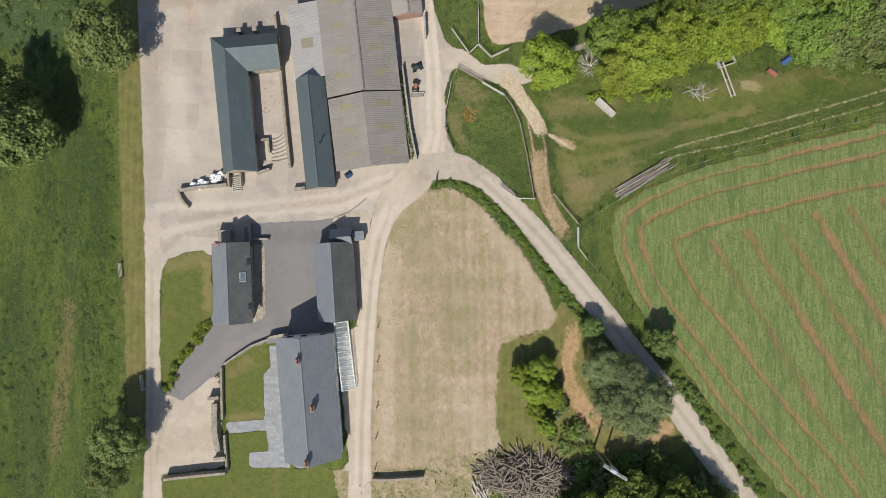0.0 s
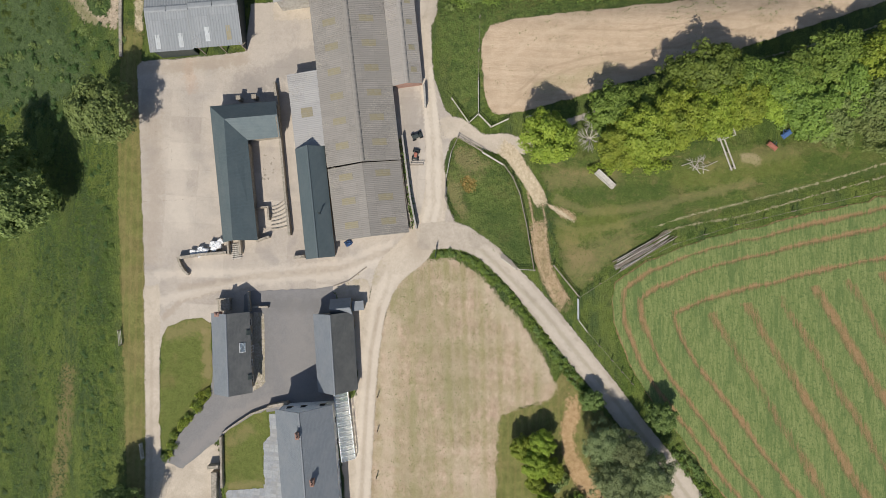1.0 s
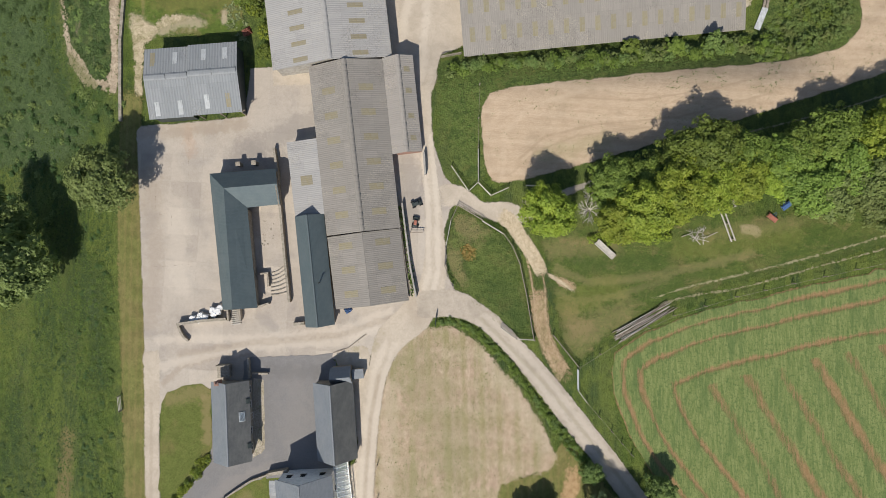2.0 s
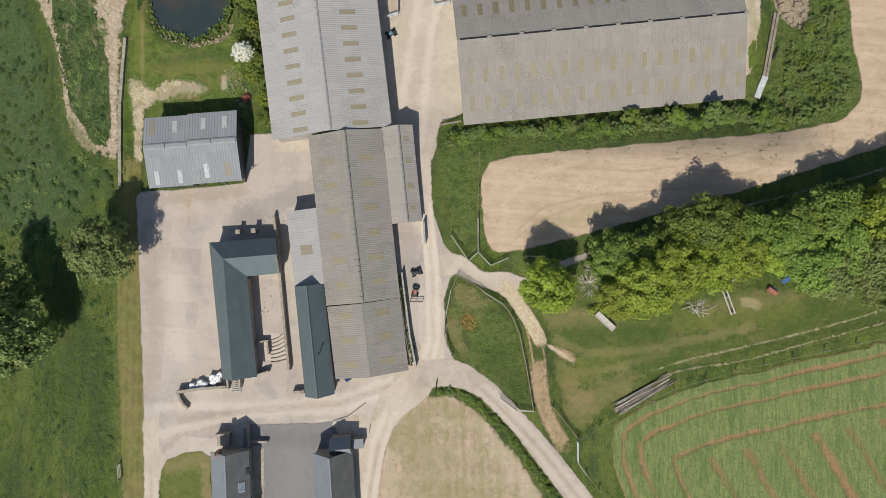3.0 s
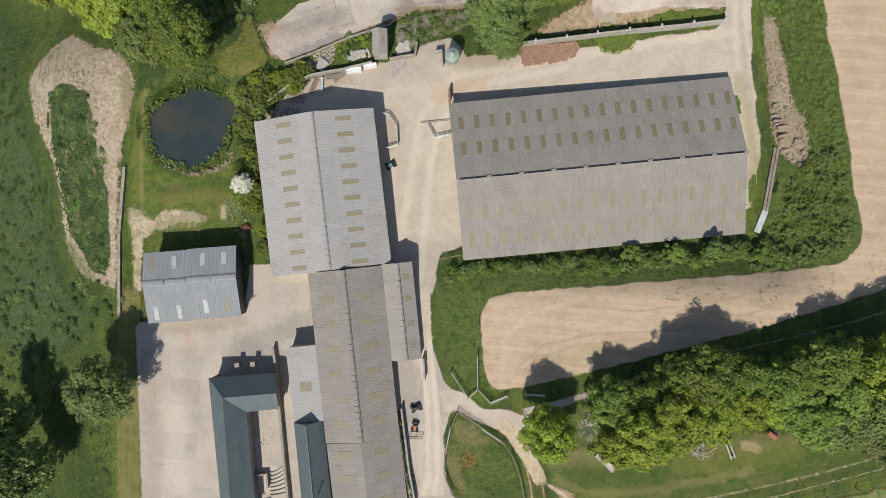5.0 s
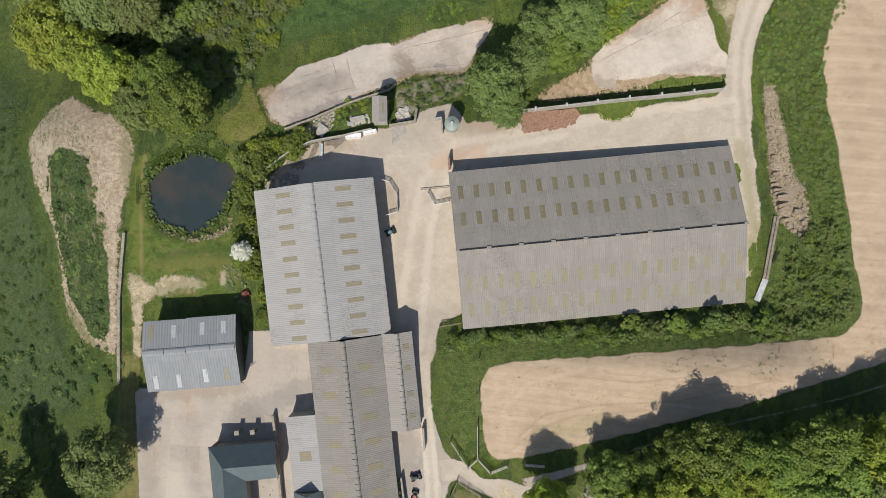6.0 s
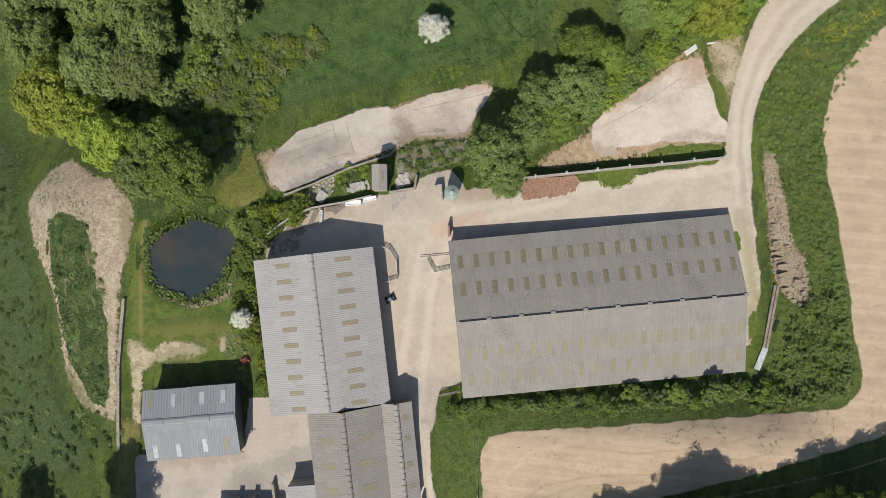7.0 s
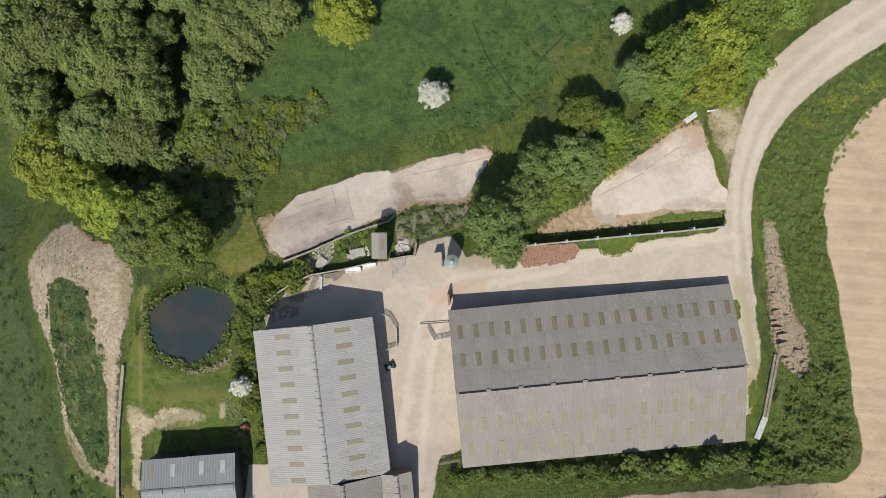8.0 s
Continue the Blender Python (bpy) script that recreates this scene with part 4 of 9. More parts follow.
sheet("meadow", [(-53.0, 101.6), (-35.6, 96.5), (-29.8, 98.5), (-14.1, 102.4), (-2.3, 104.8), (9.3, 106.6), (20.4, 116.1), (28.6, 123.2), (43.4, 134.3), (48.0, 156.5), (-8.3, 180.3), (-98.0, 180.9), (-103.9, 136.7), (-78.3, 126.7), (-58.9, 113.9)], MEADOW, 0.05, "dense dark green meadow of long grass", "meadow", cell=2.0)
sheet("paddock", [(13.0, 26.1), (19.9, 26.9), (36.0, 28.5), (52.5, 28.3), (69.1, 32.5), (81.9, 35.0), (81.6, 24.8), (66.1, 21.0), (48.1, 16.8), (34.1, 12.1), (26.5, 7.7), (21.4, 3.3), (18.0, 5.9), (15.9, 13.7), (15.1, 19.9)], GREEN, 0.06, "green paddock grass with bare patches", "grass")
sheet("mown_field", [(25.8, 6.0), (27.4, 7.3), (35.7, 11.5), (48.1, 14.9), (66.1, 19.2), (85.8, 23.1), (110.9, 18.1), (108.7, -29.9), (80.3, -46.1), (63.9, -55.1), (54.3, -42.9), (49.6, -36.5), (42.5, -27.2), (35.4, -17.8), (29.7, -9.8), (26.6, -3.4), (25.6, 1.4)], SILAGE, 0.07, "freshly cut grass field with brown rows", "field", cell=1.5)
sheet("ploughed_field", [(7.7, 32.1), (6.6, 33.9), (5.9, 38.3), (5.8, 41.9), (6.0, 44.6), (7.0, 46.6), (9.1, 47.5), (12.2, 48.0), (19.3, 48.6), (28.0, 49.3), (36.7, 50.0), (45.5, 50.7), (51.7, 51.3), (57.7, 52.1), (60.6, 52.9), (62.2, 54.4), (63.1, 56.8), (62.7, 60.2), (62.0, 64.5), (61.7, 68.7), (61.1, 73.8), (60.6, 78.1), (60.2, 82.4), (59.3, 86.8), (58.9, 91.2), (58.9, 95.6), (59.7, 99.5), (60.6, 103.0), (63.1, 106.0), (65.4, 109.1), (68.8, 111.7), (76.0, 117.5), (97.8, 118.3), (104.6, 69.7), (95.6, 58.5), (78.2, 52.5), (66.9, 48.2), (48.6, 42.2), (34.4, 38.2), (23.4, 35.0), (13.9, 32.6), (10.3, 32.0)], PLOUGH, 0.17, "pale tilled soil with sparse weeds", "field", cell=1.1, wobble=0.1)
sheet("bank_grass", [(-0.8, 52.7), (10.6, 53.2), (28.8, 54.5), (47.9, 57.2), (51.1, 61.8), (52.1, 70.9), (51.4, 83.9), (51.1, 95.0), (54.4, 109.3), (61.1, 114.0), (72.4, 119.2), (70.5, 111.4), (64.5, 104.9), (61.5, 94.6), (61.5, 87.6), (63.0, 76.7), (65.0, 64.5), (65.5, 55.8), (61.5, 51.0), (45.3, 48.9), (28.0, 47.6), (12.2, 46.0), (8.6, 44.0), (7.6, 41.9), (7.2, 33.5), (5.6, 31.1), (1.4, 34.6), (-1.1, 43.6)], RANK, 0.045, "rank green grass on the bank round the barn", "grass")
sheet("dry_paddock", [(-10.0, 1.9), (-7.8, 7.3), (-4.7, 9.7), (-1.3, 10.1), (1.4, 10.4), (5.9, 7.9), (10.2, 3.2), (14.6, -2.4), (17.5, -7.8), (18.1, -11.7), (14.5, -13.9), (10.2, -15.3), (9.3, -17.9), (9.1, -25.3), (9.3, -31.4), (1.4, -33.6), (-12.9, -34.8), (-13.0, -18.0), (-12.0, -5.3)], DRY, 0.075, "straw-coloured dry cut paddock", "field", cell=1.3)
sheet("copse_grass", [(7.2, -17.5), (8.6, -13.8), (14.9, -11.8), (18.8, -7.1), (23.8, -12.9), (34.5, -21.2), (36.8, -29.5), (31.1, -31.8), (18.6, -33.1), (7.2, -33.0)], VERGE, 0.062, "dry olive grass round the copse", "grass")
ribbon("copse_earth", [(19.0, -9.0, 2.5), (19.8, -13.4, 4.2), (18.9, -18.1, 3.8), (20.2, -22.4, 4.4), (22.9, -26.2, 5.0), (25.8, -28.6, 4)], CLAY, 0.085, "bare orange earth through the copse", "ground")
sheet("copse_earth_east", [(24.9, -28.6), (29.5, -26.2), (34.5, -24.7), (35.6, -27.4), (34.8, -29.1), (30.3, -30.4)], CLAY, 0.085, "bare orange earth beside the lane", "ground")
sheet("scrub_ground", [(-18.0, -35.0), (-11.1, -33.5), (1.4, -32.0), (8.0, -31.4), (7.5, -40.1), (5.8, -48.9), (-16.6, -50.4), (-17.5, -39.6)], SCRUB, 0.06, "tan scrubby ground with weeds", "ground")
sheet("garden_grass", [(-45.4, -36.9), (-35.2, -36.1), (-24.0, -35.6), (-17.5, -35.9), (-16.6, -50.4), (-47.2, -51.4)], LAWN, 0.055, "dry olive garden grass", "lawn")
sheet("pond_lawn", [(-51.5, 82.0), (-46.1, 82.0), (-34.5, 83.0), (-29.9, 87.7), (-33.2, 91.6), (-31.0, 88.7), (-32.5, 76.4), (-33.0, 68.8), (-33.3, 57.6), (-42.9, 56.6), (-49.5, 55.6), (-53.3, 48.1), (-54.0, 63.1), (-53.3, 72.5)], POND_GRASS, 0.06, "mown grass round the pond", "grass")
sheet("triangle_green", [(2.2, 28.5), (5.9, 26.7), (9.9, 24.1), (11.9, 19.9), (13.3, 13.7), (14.4, 7.1), (11.3, 7.5), (6.8, 11.0), (2.3, 15.0), (0.4, 19.1), (0.0, 22.7), (1.0, 26.3)], RANK, 0.11, "rough grass island between farm tracks", "grass")

sheet("wet_pasture", [(-62.2, 14.5), (-59.2, 19.5), (-55.8, 17.0), (-54.5, 5.7), (-53.9, -1.8), (-56.4, -3.6), (-60.0, 3.9)], WET, 0.05, "dark wet rushy grass", "grass")
sheet("pasture_strip", [(-64.7, 31.3), (-60.7, 32.6), (-62.6, 3.9), (-62.9, -11.4), (-66.0, -25.0), (-69.7, -44.8), (-72.4, -45.3), (-68.7, -25.3), (-66.6, -0.9)], WET, 0.045, "darker strip of long grass", "grass")
sheet("rushy_pasture", [(-104.0, 104.0), (-80.0, 98.0), (-76.5, 88.0), (-74.0, 79.0), (-69.5, 69.0), (-68.0, 58.0), (-64.0, 49.0), (-57.0, 45.0), (-62.0, 36.0), (-76.0, 34.0), (-104.0, 38.0)], WET, 0.045, "dark bluish rushy pasture below the heap", "grass", cell=2.0)

sheet("meadow_patch", [(18.2, 121.6), (24.9, 123.3), (28.5, 119.0), (26.2, 114.8), (19.5, 115.7)], GREEN, 0.09, "thin brownish grass in the meadow", "grass")
sheet("meadow_patch", [(-4.3, 106.3), (0.6, 108.7), (7.4, 108.3), (8.3, 106.7), (1.6, 105.4)], RANK, 0.09, "brighter grass along the pad", "grass")

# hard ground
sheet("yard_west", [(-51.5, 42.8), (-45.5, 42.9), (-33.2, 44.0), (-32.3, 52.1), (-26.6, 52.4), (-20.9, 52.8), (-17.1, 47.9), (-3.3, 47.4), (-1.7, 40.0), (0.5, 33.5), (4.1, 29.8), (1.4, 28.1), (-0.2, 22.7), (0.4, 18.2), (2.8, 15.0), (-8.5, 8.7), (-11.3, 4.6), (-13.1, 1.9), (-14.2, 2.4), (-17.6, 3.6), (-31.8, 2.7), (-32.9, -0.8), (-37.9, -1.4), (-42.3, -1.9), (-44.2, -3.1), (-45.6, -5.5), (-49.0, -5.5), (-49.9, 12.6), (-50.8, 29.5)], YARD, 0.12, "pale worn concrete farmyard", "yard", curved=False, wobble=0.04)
sheet("yard_north", [(-30.1, 76.4), (-28.7, 78.7), (-24.9, 81.6), (-21.1, 83.5), (-13.6, 85.4), (-4.6, 86.8), (-3.7, 89.1), (1.5, 90.4), (4.3, 86.8), (10.8, 86.8), (23.7, 87.9), (44.7, 90.9), (47.5, 96.9), (50.2, 89.6), (51.3, 76.7), (51.6, 68.6), (50.2, 60.9), (47.0, 59.9), (3.3, 54.6), (0.1, 53.0), (-1.7, 45.9), (-13.3, 48.9), (-28.5, 48.4)], TRACK, 0.13, "pale dusty concrete yard between barns", "yard", curved=False)
sheet("barn_end_grass", [(46.6, 81.5), (47.7, 80.4), (48.9, 75.4), (48.6, 72.2), (47.4, 73.1)], STRIP_GRASS, 0.17, "strip of yellowing grass at the barn's end", "grass")
sheet("barn_end_grass", [(49.1, 64.9), (50.6, 67.6), (50.7, 62.2), (49.7, 59.5), (49.0, 60.4)], STRIP_GRASS, 0.17, "strip of yellowing grass at the barn's end", "grass")
ribbon("farm_lane", [(-47.0, -51.4, 4.4), (-47.2, -40.3, 4.0), (-47.2, -31.2, 3.6), (-47.4, -19.3, 3.3), (-47.7, -10.1, 3.3), (-47.8, -2.7, 3.4), (-48.1, 5.7, 3.6)], TRACK, 0.14, "pale stony lane along the yard", "track")
ribbon("farm_track", [(-13.7, -50.2, 4), (-13.3, -37.7, 4.6), (-13.2, -27.0, 4.2), (-12.5, -14.4, 4.0), (-11.8, -5.3, 4.0), (-10.5, 1.9, 4), (-8.5, 7.3, 5.5), (-4.0, 11.8, 6), (-1.4, 18.1, 4.6), (-1.7, 29.0, 3.4), (-2.9, 40.1, 3.2), (-3.3, 49.5, 3.2)], TRACK, 0.15, "pale stony farm track past the house", "track")
ribbon("lane_to_fields", [(-4.9, 12.7, 5), (1.4, 13.1, 5), (5.9, 11.2, 4), (10.3, 7.2, 3.8), (15.4, 1.4, 4.2), (20.5, -5.1, 4.4), (24.7, -10.3, 4.2), (29.6, -17.0, 4.2), (33.7, -22.0, 4.2), (37.7, -27.8, 4.4), (43.2, -35.5, 4.4), (51.1, -47.2, 4.6)], LANE, 0.165, "grey stony lane between hedges", "track")
ribbon("track_to_copse", [(-1.3, 29.9, 5), (2.3, 30.3, 4), (5.9, 28.2, 3), (9.5, 27.5, 4.2), (13.4, 27.2, 3), (15.6, 28.8, 2.5)], TRACK, 0.16, "stony spur to the field gate", "track")
ribbon("field_edge_track", [(12.0, 28.4, 2.6), (14.7, 29.2, 2.2), (19.1, 30.6, 1.9), (23.4, 32.2, 1.5), (27.6, 33.8, 1.2)], LANE, 0.14, "worn track along the field under the trees", "track")
ribbon("field_edge_rut", [(27.6, 33.8, 0.9), (36.0, 36.7, 0.9), (44.4, 39.0, 0.9), (52.6, 41.0, 0.9), (61.0, 43.2, 0.9), (68.0, 45.4, 0.9)], RUT, 0.14, "faint wheel rut in grass under the trees", "track")
ribbon("bare_streak", [(15.2, 18.6, 0.8), (17.0, 17.4, 1.3), (19.2, 15.9, 1.2), (21.4, 14.4, 0.7)], PALE_DIRT, 0.16, "bare pale streak worn in the grass", "ground")
ribbon("dirt_base", [(14.7, 17.6, 3.6), (14.8, 16.0, 4.0), (15.0, 12.4, 3.8), (15.5, 8.8, 3.6), (17.0, 5.2, 3.6), (18.7, 2.2, 3.8), (20.2, 0.0, 4.0)], DIRT, 0.12, "worn brown earth of the wheel track", "track")
sheet("dirt_patch", [(16.6, 18.4), (18.7, 17.9), (21.2, 16.4), (20.8, 14.7), (18.7, 14.9), (17.0, 15.8)], DIRT, 0.15, "bare orange earth beside the track", "ground", cell=0.6)
ribbon("dirt_track", [(8.2, 27.5, 3.4), (10.4, 26.2, 3.2), (12.2, 23.6, 2.9), (13.9, 20.9, 2.9), (15.0, 18.8, 2.8), (15.7, 16.6, 1.6)], PALE_DIRT, 0.168, "pale dirt wheel track", "track", cell=0.6)
ribbon("dirt_rut", [(12.9, 21.2, 0.9), (13.6, 17.8, 1.1), (14.0, 15.0, 1.1), (14.2, 12.6, 1.0), (14.7, 9.1, 1.0), (16.1, 5.6, 1.0), (17.8, 2.6, 1.2)], RUT_EARTH, 0.17, "tan dirt wheel line", "track", cell=0.6)
ribbon("dirt_rut", [(15.2, 18.8, 0.8), (15.8, 15.6, 1.0), (15.9, 11.7, 1.0), (16.5, 8.2, 0.9), (18.0, 4.8, 1.0), (19.5, 1.8, 1.2)], RUT_EARTH, 0.175, "tan dirt wheel line", "track", cell=0.6)
ribbon("track_north_east", [(48.7, 85.0, 4.5), (48.2, 92.3, 5), (49.0, 99.7, 5), (51.8, 108.0, 6.2), (55.5, 114.4, 8), (60.4, 119.0, 8.8), (68.9, 124.6, 9), (82.4, 134.4, 9)], TRACK, 0.155, "wide pale gravel track climbing away", "track")
ribbon("wheel_rut", [(31.6, 14.0, 0.9), (36.6, 15.8, 0.9), (44.1, 17.7, 0.9), (53.9, 20.2, 0.9), (66.2, 23.8, 0.9), (82.6, 29.1, 0.8)], RUT, 0.10, "pale wheel rut in grass", "track")
ribbon("wheel_rut", [(32.4, 13.1, 0.9), (37.4, 14.6, 0.9), (44.8, 15.9, 0.85), (54.7, 18.7, 0.8), (66.2, 21.9, 0.8), (82.5, 27.2, 0.7)], RUT, 0.10, "pale wheel rut in grass", "track")
ribbon("mown_strip", [(-52.0, 49.5, 4.2), (-52.1, 46.3, 4.8), (-52.3, 32.0, 5.2), (-51.5, 13.2, 5.6), (-50.7, -5.5, 5.2), (-50.2, -19.3, 5.0), (-49.8, -33.1, 4.2)], VERGE, 0.09, "olive mown verge beside the lane", "grass")
sheet("house_side", [(-17.6, -14.5), (-13.0, -10.8), (-12.5, -35.8), (-16.6, -35.7), (-15.5, -33.5)], TRACK, 0.135, "pale ground between house and track", "ground", curved=False)
sheet("annexe_yard", [(-17.9, 5.2), (-11.7, 7.4), (-11.1, 1.9), (-12.1, -10.8), (-14.1, -11.7), (-14.9, 0.1), (-17.2, 0.8)], TRACK, 0.135, "pale dusty ground round the annexe", "ground", curved=False)
sheet("annexe_weeds", [(-17.9, 6.0), (-15.5, 6.9), (-12.9, 7.4), (-12.5, 5.5), (-14.1, 4.2), (-17.5, 4.4)], BROWNGRASS, 0.15, "thin weedy grass behind the annexe", "grass", cell=0.6)
sheet("drive_base", [(-37.7, 4.0), (-33.3, 4.0), (-17.3, 4.8), (-16.7, -14.4), (-24.2, -14.9), (-30.7, -15.9), (-34.9, -18.5), (-39.8, -23.3), (-41.9, -20.2), (-38.1, -13.0), (-37.8, -3.6)], TARMAC, 0.115, "grey tarmac running up to the cottage walls", "drive", curved=False, wobble=0.03)
sheet("garden_base", [(-36.0, -18.3), (-31.7, -15.9), (-27.9, -14.6), (-23.7, -14.5), (-23.5, -36.1), (-35.4, -36.4)], LAWN, 0.10, "garden grass behind the stone walls", "lawn", curved=False, wobble=0.03)
sheet("cottage_lawn", [(-46.4, -3.6), (-45.2, -1.8), (-42.6, -0.5), (-38.0, 0.0), (-37.5, -11.0), (-39.2, -12.8), (-41.9, -17.0), (-44.7, -21.3), (-46.0, -23.4), (-46.5, -14.7)], LAWN, 0.17, "cut lawn beside the slate cottage", "lawn", curved=False)
sheet("tarmac_drive", [(-32.6, 4.1), (-20.6, 4.7), (-17.8, 5.0), (-17.5, 0.1), (-20.3, -0.4), (-19.0, -14.5), (-23.2, -13.8), (-27.0, -13.7), (-30.7, -15.2), (-34.9, -18.0), (-40.0, -22.9), (-42.5, -24.9), (-45.8, -23.5), (-41.9, -17.5), (-37.7, -12.8), (-31.0, -12.3), (-29.6, -11.0), (-29.4, 0.1), (-32.8, 0.8)], TARMAC, 0.18, "grey tarmac drive in front of the cottages", "drive", curved=False, wobble=0.06, cell=0.7)
ribbon("drive_mouth", [(-44.0, -23.6, 2.4), (-45.0, -26.4, 2.0), (-45.9, -30.0, 1.6), (-46.6, -34.0, 1.0), (-46.9, -38.0, 0.6)], LANE, 0.185, "worn stony mouth of the tarmac drive", "drive", cell=0.6)
sheet("front_parking", [(-36.1, -19.4), (-35.8, -27.9), (-34.8, -35.6), (-44.5, -36.8), (-48.0, -36.9), (-48.2, -23.0), (-45.6, -22.1), (-41.9, -23.0), (-39.8, -22.0)], TRACK, 0.16, "pale gravel parking before the garden wall", "yard", curved=False)
sheet("front_lawn", [(-35.6, -19.1), (-32.6, -16.9), (-28.5, -14.9), (-28.1, -19.2), (-29.5, -20.6), (-28.7, -27.2), (-35.5, -28.0)], LAWN, 0.19, "mown front lawn inside the garden wall", "lawn", curved=False, wobble=0.04, cell=0.6)
sheet("side_lawn", [(-35.1, -30.0), (-28.9, -29.2), (-27.9, -32.6), (-31.5, -32.9), (-31.4, -35.8), (-34.9, -36.0)], LAWN, 0.19, "mown lawn beside the stone path", "lawn", curved=False, wobble=0.04, cell=0.6)
sheet("patio", [(-28.3, -15.7), (-26.8, -15.7), (-24.6, -35.2), (-31.5, -35.4), (-31.5, -32.9), (-28.3, -32.6), (-28.7, -29.4), (-35.1, -30.0), (-35.4, -28.1), (-29.1, -27.6), (-29.2, -20.3), (-28.1, -19.2)], PAVING, 0.175, "pale stone paving along the farmhouse", "patio", curved=False, wobble=0.03, cell=0.45)
sheet("gravel_bed", [(-31.1, 0.7), (-29.2, 0.7), (-28.9, -10.6), (-29.5, -11.5), (-31.0, -12.2)], BED, 0.20, "stony planting bed along the cottage", "bed", curved=False, wobble=0.03, cell=0.4)
sheet("pad_earth", [(-33.3, 93.1), (-32.0, 94.3), (-28.6, 94.7), (-24.8, 97.7), (-18.9, 99.7), (-14.1, 101.6), (-9.2, 102.1), (-3.1, 104.0), (2.1, 105.0), (8.5, 106.4), (9.9, 105.0), (5.9, 96.9), (4.9, 94.2), (-4.2, 93.8), (-13.7, 89.6), (-21.2, 87.0), (-26.3, 84.9), (-28.8, 85.6), (-31.0, 88.7)], ORANGE, 0.12, "brown earth round the old concrete", "ground")
sheet("pad_earth_east", [(13.2, 88.3), (16.5, 92.9), (18.8, 94.1), (23.8, 97.0), (27.0, 100.9), (32.6, 104.2), (36.3, 107.2), (40.6, 109.4), (43.6, 109.2), (44.9, 102.5), (46.8, 96.9), (46.4, 93.2), (46.0, 91.8), (37.4, 91.0), (28.8, 90.1), (20.1, 89.2)], ORANGE, 0.12, "brown earth round the old concrete", "ground")
sheet("concrete_pad", [(-30.0, 89.2), (-30.1, 91.6), (-27.6, 94.7), (-25.1, 97.1), (-21.9, 98.0), (-18.9, 99.1), (-13.8, 101.0), (-9.6, 101.4), (-8.2, 101.0), (-2.9, 103.3), (2.1, 104.4), (8.2, 105.6), (9.3, 104.4), (5.6, 98.5), (4.4, 96.2), (2.9, 95.4), (-3.7, 95.2), (-6.2, 94.8), (-9.0, 93.1), (-13.8, 91.4), (-16.4, 90.1), (-21.3, 87.7), (-26.5, 85.8), (-28.5, 87.1)], PAD, 0.15, "old pinkish concrete pad, cracked and stained", "pad", curved=False)
sheet("concrete_pad_east", [(24.2, 94.0), (24.2, 95.3), (24.6, 97.6), (27.4, 100.3), (32.9, 103.6), (37.1, 106.6), (40.8, 108.3), (42.9, 107.9), (44.1, 103.5), (45.7, 98.4), (47.5, 96.5), (47.3, 94.0), (45.6, 93.6), (36.5, 93.7), (28.7, 92.7), (28.7, 91.2), (24.7, 91.6)], PAD, 0.15, "old pinkish concrete pad above the wall", "pad", curved=False)
for pts in ([(-16.7, 98.9), (-16.2, 97.0), (-15.7, 95.0), (-15.0, 92.9)], [(-15.0, 92.9), (-17.2, 92.5), (-19.8, 91.6)], [(-24.7, 94.9), (-21.8, 95.9), (-19.1, 97.1)], [(-26.7, 90.4), (-24.9, 91.8), (-23.1, 92.5)], [(-21.8, 93.2), (-20.3, 93.8)], [(-6.8, 100.1), (-2.3, 101.0), (3.5, 102.3), (8.9, 103.6)], [(-4.7, 96.2), (-1.3, 96.6), (3.9, 96.9)], [(-19.3, 98.5), (-18.7, 97.0), (-18.0, 94.3)], [(25.8, 96.3), (28.4, 97.7), (31.1, 99.0), (33.1, 100.1)], [(28.7, 94.0), (28.8, 91.4)], [(24.2, 96.6), (24.7, 94.0)], [(33.2, 100.5), (37.6, 103.5), (39.4, 104.6)]):
    ribbon("pad_crack", [(p[0], p[1], 0.24) for p in pts], CRACK, 0.185, "dark open joint in the concrete", "joint", cell=0.5)
sheet("wall_grass", [(34.0, 92.5), (37.5, 93.5), (42.0, 93.8), (45.5, 93.4), (46.3, 92.5), (46.2, 91.2), (40.2, 90.7), (34.7, 90.3), (33.8, 91.4)], STRIP_GRASS, 0.19, "bright grass strip behind the wall", "grass", cell=0.6)
sheet("pad_path", [(-33.6, 93.5), (-32.2, 93.7), (-30.9, 90.6), (-29.4, 87.7), (-28.7, 86.0), (-29.8, 85.8), (-31.5, 88.7)], ORANGE, 0.13, "trodden tan earth beside the pad", "ground", cell=0.6)
sheet("pad_side_grass", [(-34.5, 95.2), (-32.3, 94.4), (-30.4, 90.2), (-28.9, 86.5), (-31.2, 83.7), (-35.0, 82.7), (-38.5, 84.1), (-38.4, 87.6), (-35.2, 91.2)], SUNNY, 0.11, "sunlit rough grass between pond and concrete", "grass", cell=0.7)
sheet("weedy_debris", [(-7.8, 93.5), (-3.7, 94.6), (4.9, 95.4), (4.0, 92.0), (1.5, 90.1), (-3.7, 89.0), (-4.6, 87.5), (-7.9, 88.5)], DEBRIS, 0.14, "grey rubble and weeds behind the yard", "ground", cell=0.6)
sheet("weedy_debris", [(-26.1, 85.3), (-21.2, 87.2), (-18.9, 89.2), (-18.0, 86.8), (-19.2, 84.3), (-22.6, 83.4), (-24.9, 82.5), (-26.9, 82.0)], DEBRIS, 0.14, "grey rubble and weeds behind the yard wall", "ground", cell=0.6)
